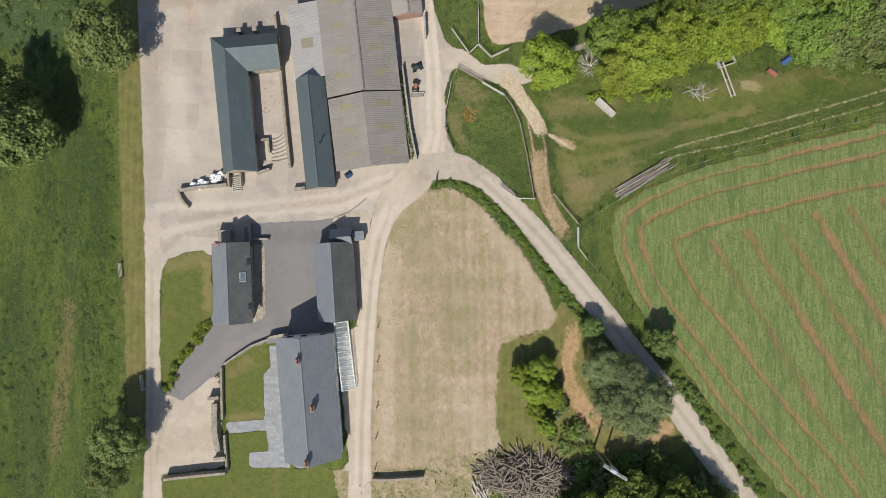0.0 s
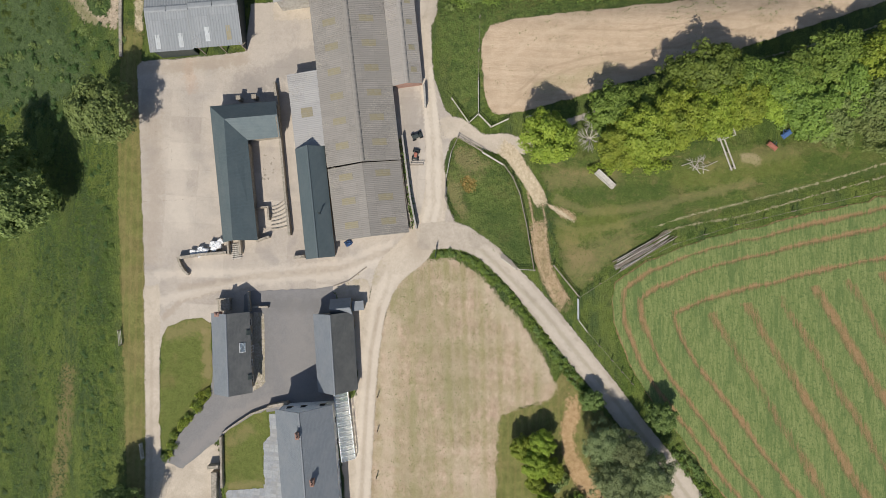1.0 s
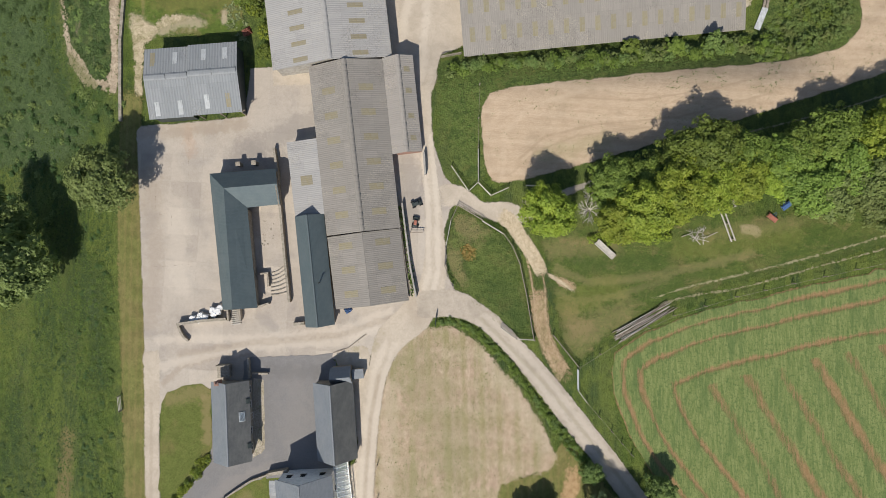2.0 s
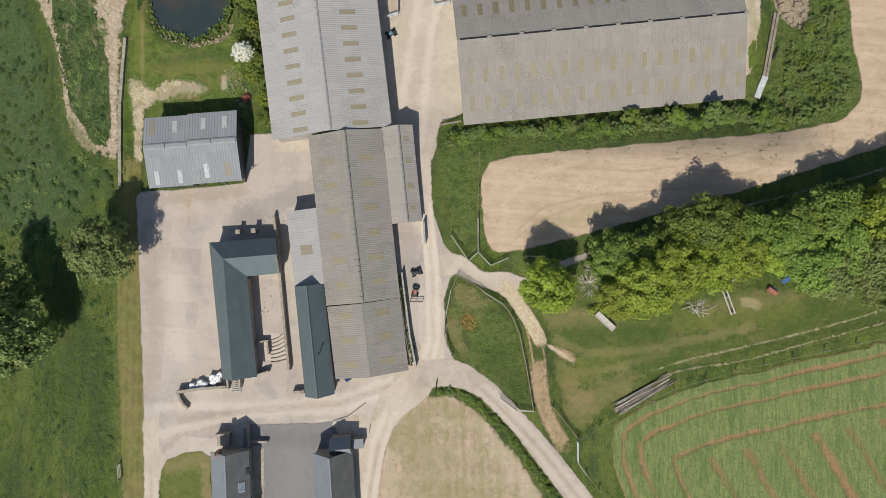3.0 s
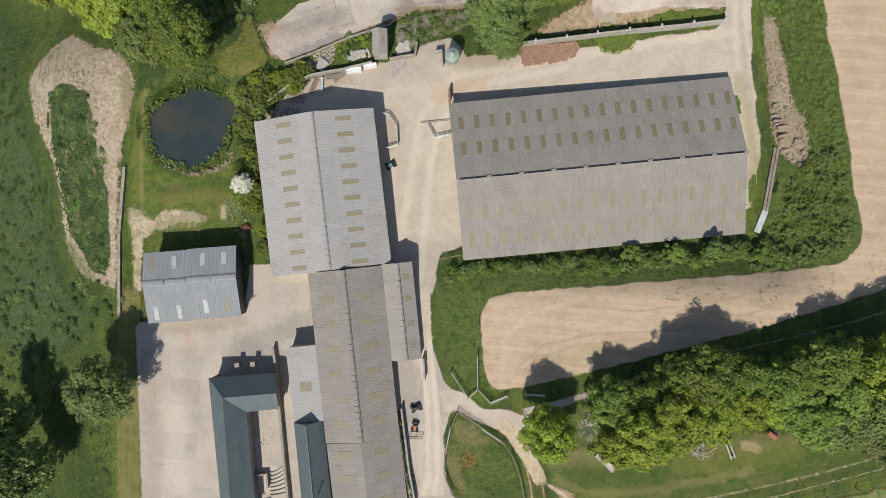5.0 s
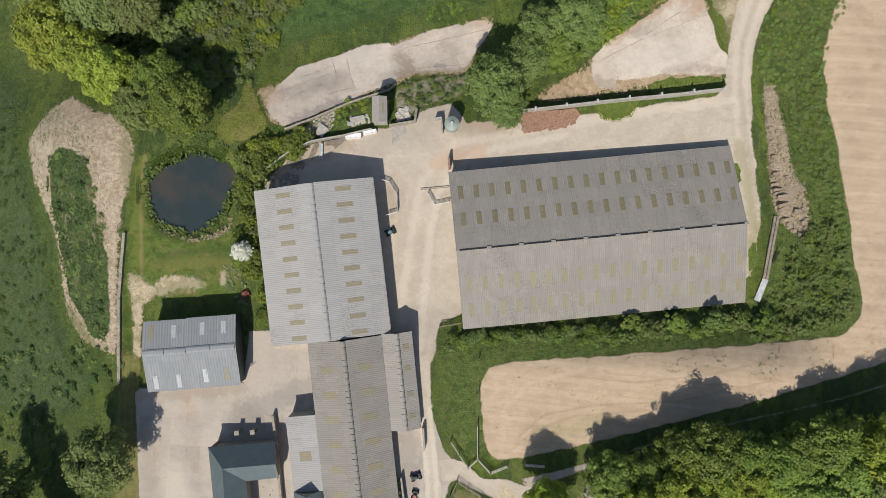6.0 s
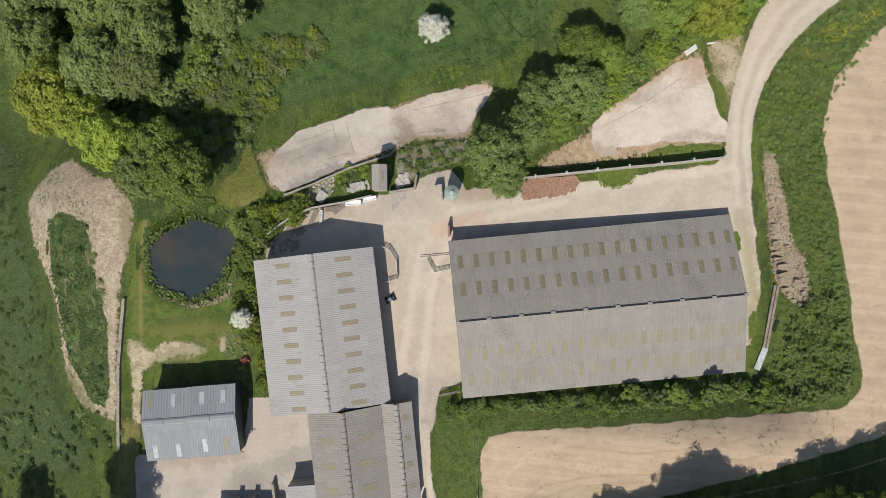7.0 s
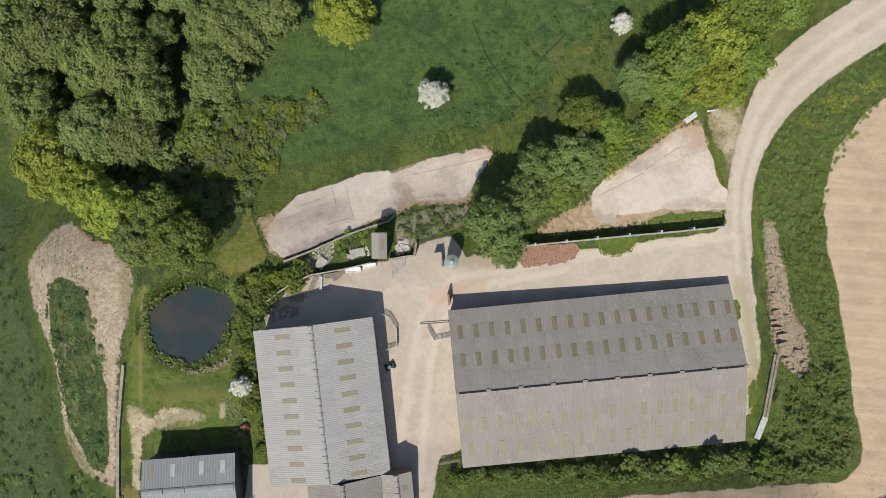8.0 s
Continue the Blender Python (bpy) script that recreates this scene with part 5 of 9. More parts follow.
sheet("weedy_debris", [(-18.0, 87.7), (-13.7, 90.1), (-9.0, 92.0), (-7.9, 88.7), (-11.7, 85.3), (-17.3, 84.3)], RANK, 0.14, "weedy green ground behind the shed", "grass", cell=0.6)
sheet("wall_mound", [(24.3, 89.2), (28.3, 89.9), (32.1, 90.3), (31.8, 88.5), (29.2, 86.6), (26.4, 86.8)], STRIP_GRASS, 0.30, "bright green mound against the wall", "grass", cell=0.7)
sheet("rubble_verge", [(43.1, 109.9), (46.0, 111.4), (49.3, 112.8), (50.2, 110.6), (49.6, 106.2), (48.6, 101.5), (47.3, 96.9), (45.7, 98.3), (44.5, 103.0), (43.4, 106.5)], SCRUB, 0.12, "stony weedy verge beside the track", "ground")
sheet("verge_grass", [(44.3, 103.2), (46.0, 104.2), (46.3, 100.6), (46.8, 98.3), (45.9, 98.6), (44.7, 100.8)], STRIP_GRASS, 0.16, "dark green clump on the stony verge", "grass", cell=0.6)
sheet("verge_grass", [(43.1, 107.6), (44.2, 107.9), (44.5, 105.7), (43.5, 105.3)], STRIP_GRASS, 0.16, "dark green clump on the stony verge", "grass", cell=0.6)
ribbon("pad_edge_earth", [(25.2, 98.6, 1.4), (29.6, 102.4, 1.8), (34.3, 105.2, 2.0), (38.9, 108.0, 2.6), (42.6, 109.2, 1.8)], CLAY, 0.32, "reddish earth spilt along the pad", "ground", cell=0.6)
sheet("track_side_grass", [(50.0, 93.7), (51.1, 93.2), (51.9, 87.7), (52.8, 82.2), (53.0, 78.6), (52.4, 78.6), (51.4, 84.1), (50.3, 88.6)], STRIP_GRASS, 0.17, "green grass strip between track and bank", "grass", cell=0.7)
sheet("spoil_heap", [(-65.6, 93.5), (-68.8, 92.3), (-71.7, 90.3), (-73.9, 87.8), (-75.5, 85.2), (-74.7, 81.7), (-73.4, 77.7), (-71.0, 73.8), (-69.0, 69.9), (-68.2, 67.0), (-67.5, 63.0), (-67.0, 58.1), (-65.5, 53.4), (-62.7, 50.0), (-60.1, 48.5), (-56.0, 47.4), (-53.7, 47.9), (-53.6, 53.7), (-53.7, 59.3), (-53.6, 64.0), (-53.5, 68.8), (-52.9, 72.5), (-52.0, 75.4), (-51.3, 80.1), (-51.6, 83.9), (-52.8, 86.8), (-53.5, 88.7), (-56.1, 89.2), (-60.7, 90.6), (-63.7, 92.2)], RUBBLE, 0.10, "spoil heap of pale earth and rubble", "heap", cell=0.9)
sheet("heap_grass", [(-66.8, 82.7), (-65.5, 83.4), (-63.5, 82.9), (-60.7, 81.0), (-59.1, 78.7), (-58.6, 75.4), (-58.2, 71.5), (-57.5, 68.7), (-56.3, 64.9), (-55.7, 61.1), (-55.4, 55.5), (-55.8, 50.8), (-57.7, 49.7), (-59.5, 50.0), (-62.1, 53.9), (-64.9, 57.4), (-65.8, 62.2), (-67.0, 68.1), (-68.0, 72.0), (-68.1, 76.0), (-68.0, 79.9)], HEAP_GREEN, 0.16, "weedy grass grown over the spoil heap", "grass")
sheet("shed_earth", [(-53.0, 59.4), (-51.2, 61.9), (-49.3, 60.0), (-46.2, 61.7), (-42.2, 61.3), (-40.5, 60.5), (-42.6, 59.3), (-46.9, 58.2), (-49.0, 56.2), (-49.6, 53.1), (-49.7, 47.5), (-52.0, 47.5), (-52.5, 54.7)], BARE_PALE, 0.13, "bare pale earth by the sheet shed", "ground", cell=0.6)


# wear on the hard ground and the grass
for pts in ([(-47.7, 32.9), (-47.5, 27.8), (-45.2, 27.7), (-45.1, 24.9)], [(-42.3, 40.4), (-42.3, 34.7), (-42.5, 27.3)], [(-50.7, 27.7), (-47.5, 27.8)], [(-50.0, 18.8), (-45.2, 19.0), (-41.4, 19.3)]):
    ribbon("yard_crack", [(p[0], p[1], 0.16) for p in pts], CRACK, 0.168, "dark joint in the concrete yard", "joint", cell=0.5)


# ---- buildings ----
def slope_sheet(name, length, run, rise, material, parent, m, wave=0.3, amp=0.010, lap=2.4):
    """One roof slope of corrugated sheets: x along the eaves, y up the slope from the eaves. Laps step up."""
    s = math.hypot(run, rise)
    nx = max(8, int(length / (wave / 4)))
    rows = max(1, round(s / lap))
    co, faces = [], []
    for r in range(rows):
        for k, v in enumerate((r / rows, (r + 1) / rows)):
            for i in range(nx + 1):
                x = i / nx * length - length / 2
                z = amp * math.sin(2 * math.pi * x / wave) + (0.014 if k == 0 and r else 0.0)
                co.append((x, v * s, z + 0.03))
    w = nx + 1
    for r in range(rows):
        for i in range(nx):
            a = r * 2 * w + i
            faces.append((a, a + 1, a + 1 + w, a + w))
            if r:
                faces.append((a, a - w, a - w + 1, a + 1))
    base = len(co)
    co += [(-length / 2, 0, -0.03), (length / 2, 0, -0.03), (length / 2, s, -0.03), (-length / 2, s, -0.03)]
    b, last = base, (rows * 2 - 1) * w
    faces += [(b + 3, b + 2, b + 1, b), (b, b + 1, nx, 0), (b + 2, b + 3, last, last + nx), (b + 1, b + 2, last + nx, nx), (b + 3, b, 0, last)]
    ob = obj(name, co, faces, material, parent)
    ob.matrix_basis = m
    return ob


def slope_plain(name, length, run, rise, material, parent, m):
    s = math.hypot(run, rise)
    bm = bmesh.new()
    box(bm, (-length / 2, 0, -0.06), (length / 2, s, 0.06), 0.02)
    ob = part(name, bm, material, parent)
    ob.matrix_basis = m
    return ob


def slope_pose(side, width, eave, rise, off=0.0):
    """Local pose of a roof slope: side -1 is the eaves at -y, +1 at +y; off moves the ridge."""
    a = math.degrees(math.atan2(rise, width / 2 - side * off))
    if side < 0:
        return pose(0, -width / 2, eave, a, 0, 0)
    return pose(0, 0, 0, 0, 0, 180) @ pose(0, -width / 2, eave, a, 0, 0)


def gable_walls(name, length, width, eave, ridge, base, material, parent, inset=0.35, thick=0.25, gaps=(), off=0.0):
    """Four walls with gables. gaps: sides ('s', 'n', 'e', 'w') left open between posts."""
    L, W = length / 2 - inset, width / 2 - inset
    zr = ridge - 0.16
    ze = eave + (ridge - eave) * inset / (width / 2) - 0.16
    made = []
    for side, sg in (("s", -1), ("n", 1)):
        if side in gaps:
            continue
        bm = bmesh.new()
        box(bm, (-L + thick, min(sg * W, sg * (W - thick)), base), (L - thick, max(sg * W, sg * (W - thick)), ze))
        made.append(part(name, bm, material, parent))
    for side, sg in (("e", 1), ("w", -1)):
        if side in gaps:
            continue
        bm = bmesh.new()
        pts = [(-W, base), (W, base), (W, ze), (off, zr), (-W, ze)]
        a = [bm.verts.new((sg * L, y, z)) for y, z in pts]
        b = [bm.verts.new((sg * (L - thick), y, z)) for y, z in pts]
        bm.faces.new(a if sg > 0 else a[::-1])
        bm.faces.new(b[::-1] if sg > 0 else b)
        for i in range(5):
            j = (i + 1) % 5
            bm.faces.new([a[i], b[i], b[j], a[j]])
        bmesh.ops.recalc_face_normals(bm, faces=bm.faces)
        made.append(part(name, bm, material, parent))
    return made


def ridge_caps(parent, length, z, material, pitch=1.0, hw=0.42, up=0.10, off=0.0):
    """Ridge pieces, each lapping the next; or lengths of open ridge with raised flashings."""
    n = max(1, round(length / pitch))
    step = length / n
    bm = bmesh.new()
    prof = [(-hw, -0.12), (-hw * 0.55, up * 0.5), (-0.06, up), (0.06, up), (hw * 0.55, up * 0.5), (hw, -0.12)]
    a = [bm.verts.new((-step * 0.5, y, q)) for y, q in prof]
    b = [bm.verts.new((step * 0.47, y, q + up * 0.9)) for y, q in prof]
    for i in range(5):
        bm.faces.new([a[i], b[i], b[i + 1], a[i + 1]])
    bm.faces.new(b)
    bmesh.ops.recalc_face_normals(bm, faces=bm.faces)
    first = part("ridge_cap", bm, material, parent)
    me = first.data
    for i in range(n):
        ob = first if i == 0 else new("ridge_cap", me)
        ob.parent = parent
        ob.matrix_basis = pose(-length / 2 + (i + 0.5) * step, off, z + 0.10)


def roof_lights(parent, slope_m, xs, v, w, l, material, name="rooflight", wave=0.3, amp=0.007):
    """Translucent sheets let into a slope, corrugated like the roof round them."""
    n = max(4, int(w / (wave / 4)))
    co, faces = [], []
    for y in (-l / 2, l / 2):
        for i in range(n + 1):
            x = (i / n - 0.5) * w
            co.append((x, y, 0.062 + amp * math.sin(2 * math.pi * x / wave)))
    co += [(x, y, 0.02) for x, y, z in co]
    m, k = n + 1, 2 * (n + 1)
    for i in range(n):
        faces += [(i, i + 1, m + i + 1, m + i), (k + i + 1, k + i, k + m + i, k + m + i + 1), (k + i, k + i + 1, i + 1, i), (m + i, m + i + 1, k + m + i + 1, k + m + i)]
    faces += [(0, m, k + m, k), (m - 1, k + m - 1, k + 2 * m - 1, 2 * m - 1)]
    me = None
    for x in xs:
        if me is None:
            ob = obj(name, co, faces, material, parent)
            me = ob.data
        else:
            ob = new(name, me)
            ob.parent = parent
        ob.matrix_basis = slope_m @ pose(x, v, 0)


def barn(name, cx, cy, yaw, length, width, eave, ridge, label, category, roof, wall, base=None, corrugated=True, gaps=(), caps=True, cap_pitch=1.0, inset=0.35, roof_east=None, off=0.0, wave=0.3, amp=0.010, cap=(0.4, 0.08)):
    """A gabled building with its ridge along local x. eave and ridge are world heights."""
    g = height(cx, cy) if base is None else base
    top = empty(name, cx, cy, g, yaw)
    tagged(top, label, category)
    e, r = eave - g, ridge - g
    gable_walls("wall", length, width, e, r, -1.6, wall, top, inset=inset, gaps=gaps, off=off)
    poses = []
    for sd in (-1, 1):
        m = slope_pose(sd, width, e, r - e, off)
        poses.append(m)
        cover = roof_east if roof_east and sd < 0 else roof
        if corrugated:
            slope_sheet("roof_slope", length, width / 2 - sd * off, r - e, cover, top, m, wave, amp)
        else:
            slope_plain("roof_slope", length, width / 2 - sd * off, r - e, cover, top, m)
    if caps:
        ridge_caps(top, length - 0.1, r, roof, cap_pitch, *(cap if corrugated else (0.17, 0.012)), off)
    return top, poses, math.hypot(width / 2, r - e)


def downpipes(parent, length, width, e):
    for sg in (-1, 1):
        bm = bmesh.new()
        box(bm, (-length / 2, sg * width / 2 - 0.08, e - 0.12), (length / 2, sg * width / 2 + 0.08, e - 0.02))
        part("gutter", bm, BLOCK, parent)


# long barn with an open ridge
top, ps, s = barn("long_barn", 24.62, 67.33, 5.45, 45.24, 25.2, 1.1, 4.4, "long grey fibre-cement roofed barn with open ridge", "barn", DARK_SHEET, BLOCK, base=-1.4, caps=False, gaps=("n",))
LB = 45.0
n = 18
for m, rows in ((ps[1], ((0.28, 2.1), (0.62, 2.1))), (ps[0], ((0.24, 2.2), (0.57, 2.2)))):
    for v, l in rows:
        roof_lights(top, m, [(-LB / 2 + (i + 0.6) * LB / n) * (1 if m is ps[0] else -1) for i in range(n)], v * s, 0.82, l, DARK_LIGHT if m is ps[1] else DULL_LIGHT)
for i in range(10):
    bm = bmesh.new()
    box(bm, (-0.13, -0.13, -0.6), (0.13, 0.13, 2.5), 0.02)
    p = part("post", bm, GALV, top)
    p.matrix_basis = pose(-21.8 + i * 4.85, 11.6, 0)
for i in range(9):
    bm = bmesh.new()
    rod(bm, (-2.35, 0, 1.1), (2.35, 0, 1.1), 0.05)
    p = part("rail", bm, GALV, top)
    p.matrix_basis = pose(-19.4 + i * 4.85, 11.6, 0)
bm = bmesh.new()
box(bm, (-22.2, -11.6, -0.3), (22.2, 11.2, 0.25))
part("floor", bm, MANURE, top, "trodden brown bedding inside")
slot = bmesh.new()
box(slot, (-2.1, -0.1, -0.12), (2.1, 0.1, 0.07))
lip = bmesh.new()
box(lip, (-0.36, -0.24, -0.06), (0.36, 0.24, 0.07), 0.03)
for i in range(9):
    x = -LB / 2 + (i + 0.5) * LB / 9
    if i == 0:
        a, b = part("ridge_slot", slot, DARK, top, "dark open slot along the ridge"), part("ridge_cap", lip, DARK_SHEET, top)
        sm, lm = a.data, b.data
    else:
        a, b = new("ridge_slot", sm), new("ridge_cap", lm)
        a.parent = b.parent = top
    a.matrix_basis = pose(x, 0, 4.4 + 1.4 + 0.06)
    b.matrix_basis = pose(x + LB / 18, 0, 4.4 + 1.4 + 0.05)
downpipes(top, 45.1, 25.1, 2.5)

# wide cattle barn
top, ps, s = barn("cattle_barn", -19.02, 63.42, 96.7, 24.72, 18.9, 2.1, 4.5, "wide barn with pale grey corrugated roof", "barn", PALE_SHEET, BLOCK, base=-1.9, cap_pitch=1.1)
for m, sg in ((ps[0], 1), (ps[1], -1)):
    roof_lights(top, m, [sg * (-11.5 + i * 2.5) for i in range(10)], 0.50 * s, 0.72, 2.5, AMBER)
downpipes(top, 24.6, 18.9, 4.0)

# middle barn and its south bay
top, ps, s = barn("cow_barn", -14.06, 37.84, 96.2, 26.9, 11.66, 2.3, 4.6, "long dark grey corrugated barn joining the yard", "barn", DARK_SHEET, BLOCK, base=-0.6, cap_pitch=0.95)
for m, sg in ((ps[0], 1), (ps[1], -1)):
    roof_lights(top, m, [sg * (-10.5 + i * 3.9) for i in range(6)], 0.5 * s, 1.05, 2.3, AMBER)
top, ps, s = barn("south_barn", -11.93, 18.62, 96.9, 11.5, 11.64, 1.9, 4.2, "grey corrugated barn end above the track", "barn", DARK_SHEET, BLOCK, base=0.0, caps=False)
for m, sg in ((ps[0], 1), (ps[1], -1)):
    roof_lights(top, m, [sg * (-3.6 + i * 3.8) for i in range(3)], 0.5 * s, 1.05, 2.4, AMBER)
top, ps, s = barn("side_barn", -6.54, 44.60, 95.8, 15.35, 4.89, 2.2, 3.4, "narrow corrugated side barn with ridge vents", "barn", GREY_SHEET, BRICK, base=-0.2, cap_pitch=0.9)
roof_lights(top, ps[0], [-5.5, -2.0, 2.0, 5.4], 1.3, 0.8, 1.0, AMBER)
# lean-to on the yard side
cx, cy, yaw, L, W = -21.75, 33.04, 96.8, 12.03, 5.05
g = height(cx, cy)
lean = tagged(empty("lean_to", cx, cy, g, yaw), "pale sheet-roofed lean-to against the barn", "lean-to")
a = math.degrees(math.atan2(0.7, W))
slope_sheet("roof_slope", L, W, 0.7, PALE_SHEET, lean, pose(0, W / 2, 1.6 - g) @ pose(0, 0, 0, 0, 0, 0) @ pose(0, 0, 0, 0, 0, 180) @ pose(0, 0, 0, a))
roof_lights(lean, pose(0, W / 2, 1.6 - g) @ pose(0, 0, 0, 0, 0, 180) @ pose(0, 0, 0, a), [0.4], 2.6, 1.5, 1.9, AMBER)
bm = bmesh.new()
box(bm, (-L / 2 + 0.3, W / 2 - 0.5, -1), (L / 2 - 0.3, W / 2 - 0.3, 1.45 - g))
part("wall", bm, BLOCK, lean)
for sg in (-1, 1):
    bm = bmesh.new()
    box(bm, (min(sg * (L / 2 - 0.3), sg * (L / 2 - 0.1)), -W / 2 + 0.3, -1), (max(sg * (L / 2 - 0.3), sg * (L / 2 - 0.1)), W / 2 - 0.3, 1.4 - g))
    part("wall", bm, BLOCK, lean)

# stable range, slate
top, ps, s = barn("stable_range", -20.40, 18.33, 95.7, 17.63, 4.63, 1.7, 4.1, "narrow green slate roofed stable range", "stable", GREEN_SLATE, STONE, base=-0.6, corrugated=False, cap_pitch=0.45, inset=0.2)
bm = bmesh.new()
rod(bm, (0, 0, -0.3), (0, 0, 1.1), 0.09, None, 8)
rod(bm, (0, 0, 1.1), (0, 0, 1.25), 0.16, 0.12, 8)
fl = part("flue", bm, DARK_CLAD, top, "dark metal flue pipe")
fl.matrix_basis = pose(-1.9, -0.9, 3.9)

# sheet shed in two heights
top, ps, s = barn("sheet_shed", -44.02, 48.40, 4.2, 7.1, 11.3, 0.8, 2.0, "galvanised sheet shed, lower bay", "shed", TIN_SHEET, DARK_CLAD, base=-2.4, gaps=("e",), cap_pitch=3.6, off=0.75, wave=0.44, amp=0.03, cap=(0.5, 0.02))
roof_lights(top, ps[0], [-2.0, 1.7], 1.55, 0.75, 2.2, CLEAR_LIGHT)
roof_lights(top, ps[1], [-1.4], 1.9, 0.75, 2.0, CLEAR_LIGHT)
roof_lights(top, ps[1], [2.2], 1.9, 0.75, 2.4, AMBER)
top, ps, s = barn("sheet_shed", -36.58, 49.08, 4.4, 7.9, 11.3, 1.0, 2.25, "galvanised sheet shed, open-fronted bay", "shed", TIN_SHEET, DARK_CLAD, base=-2.4, gaps=("s", "w"), cap_pitch=3.6, off=0.75, wave=0.44, amp=0.03, cap=(0.5, 0.02))
roof_lights(top, ps[0], [-1.4], 2.0, 0.75, 2.2, CLEAR_LIGHT)
roof_lights(top, ps[0], [2.0], 2.0, 0.75, 2.2, AMBER)
roof_lights(top, ps[1], [1.4, -2.0], 1.9, 0.75, 2.0, CLEAR_LIGHT)
for x in (-3.4, 0.1, 3.5):
    bm = bmesh.new()
    rod(bm, (x, -5.4, -1), (x, -5.4, 3.5), 0.11)
    rod(bm, (x, -5.4, 2.3), (x + 0.9, -5.4, 3.45), 0.07)
    part("post", bm, TIMBER, top)

# L-shaped slate range round the courtyard
EL, RL = 1.0, 3.6
roofpts = {
    "a": (-37.42, 33.82, EL), "b": (-26.84, 34.63, EL), "c": (-26.12, 28.94, EL), "d": (-31.36, 28.40, EL),
    "e": (-29.74, 12.40, EL), "f": (-35.25, 12.04, EL),
    "r": (-34.26, 31.26, RL), "s": (-25.98, 31.96, RL), "t": (-32.85, 12.32, RL)}
g = -1.6
lrange = tagged(empty("courtyard_range", *roofpts["a"][:2], g), "L-shaped range with dark green-grey slate roof", "outbuilding")
ox, oy = roofpts["a"][:2]
def local(k, dz=0.0):
    x, y, z = roofpts[k]
    return Vector((x - ox, y - oy, z - g + dz))
for keys in ("aftr", "bars", "csrd", "drte"):
    bm = bmesh.new()
    hi = [bm.verts.new(local(k, 0.06)) for k in keys]
    lo = [bm.verts.new(local(k, -0.07)) for k in keys]
    bm.faces.new(hi)
    bm.faces.new(lo[::-1])
    for i in range(4):
        j = (i + 1) % 4
        bm.faces.new([hi[i], lo[i], lo[j], hi[j]])
    bmesh.ops.recalc_face_normals(bm, faces=bm.faces)
    part("roof_slope", bm, GREEN_SLATE, lrange)
ctr = sum((local(k) for k in "abcdef"), Vector()) / 6
ins = {}
for k in "abcdef":
    v = local(k, -0.25)
    ins[k] = v
cyc = "abcdef"
for i in range(6):
    p, q = ins[cyc[i]], ins[cyc[(i + 1) % 6]]
    d = (q - p).normalized()
    nrm = Vector((d.y, -d.x, 0))            # inward for a clockwise ring
    pp, qq = p + nrm * 0.3 + d * 0.3, q + nrm * 0.3 - d * 0.05
    bm = bmesh.new()
    vs = []
    for w in (0.0, 0.35):
        for z in (-1.2, p.z):
            vs.append([bm.verts.new((pt + nrm * w).xy.to_3d() + Vector((0, 0, z))) for pt in (pp, qq)])
    for f in ((vs[0][0], vs[0][1], vs[1][1], vs[1][0]), (vs[2][1], vs[2][0], vs[3][0], vs[3][1]), (vs[1][0], vs[1][1], vs[3][1], vs[3][0]), (vs[0][0], vs[1][0], vs[3][0], vs[2][0]), (vs[0][1], vs[2][1], vs[3][1], vs[1][1])):
        bm.faces.new(f)
    bmesh.ops.recalc_face_normals(bm, faces=bm.faces)
    part("wall", bm, STONE, lrange)
for tri in (("b", "s", "c"), ("f", "t", "e")):
    bm = bmesh.new()
    c = (local(tri[0]) + local(tri[2])) / 2
    inw = (ctr - c).xy.to_3d().normalized() * 0.25
    fr = [bm.verts.new(local(k, -0.08) + inw) for k in tri]
    bk = [bm.verts.new(local(k, -0.08) + inw * 2) for k in tri]
    bm.faces.new(fr)
    bm.faces.new(bk[::-1])
    for i in range(3):
        bm.faces.new([fr[i], bk[i], bk[(i + 1) % 3], fr[(i + 1) % 3]])
    bmesh.ops.recalc_face_normals(bm, faces=bm.faces)
    part("gable", bm, STONE, lrange)

# slate cottage, annexe and farmhouse
top_c, ps_c, s_c = barn("cottage", -33.43, -5.45, 92.2, 12.78, 6.04, 2.2, 4.6, "low cottage with blue-grey slate roof", "house", SLATE, STONE, base=-0.7, corrugated=False, cap_pitch=0.45, inset=0.55, roof_east=DARK_SLATE)
top_a, ps_a, s_a = barn("annexe", -16.99, -5.18, 93.7, 12.26, 6.25, 2.6, 5.8, "slate-roofed annexe beside the drive", "house", SLATE, STONE, base=-0.1, corrugated=False, cap_pitch=0.45, inset=0.25, roof_east=DARK_SLATE)
top_h, ps_h, s_h = barn("farmhouse", -20.80, -23.0, 94.5, 19.3, 8.8, 4.6, 8.2, "large white farmhouse with slate roof", "house", SLATE, RENDER_WALL, base=0.2, corrugated=False, cap_pitch=0.45, inset=0.3)


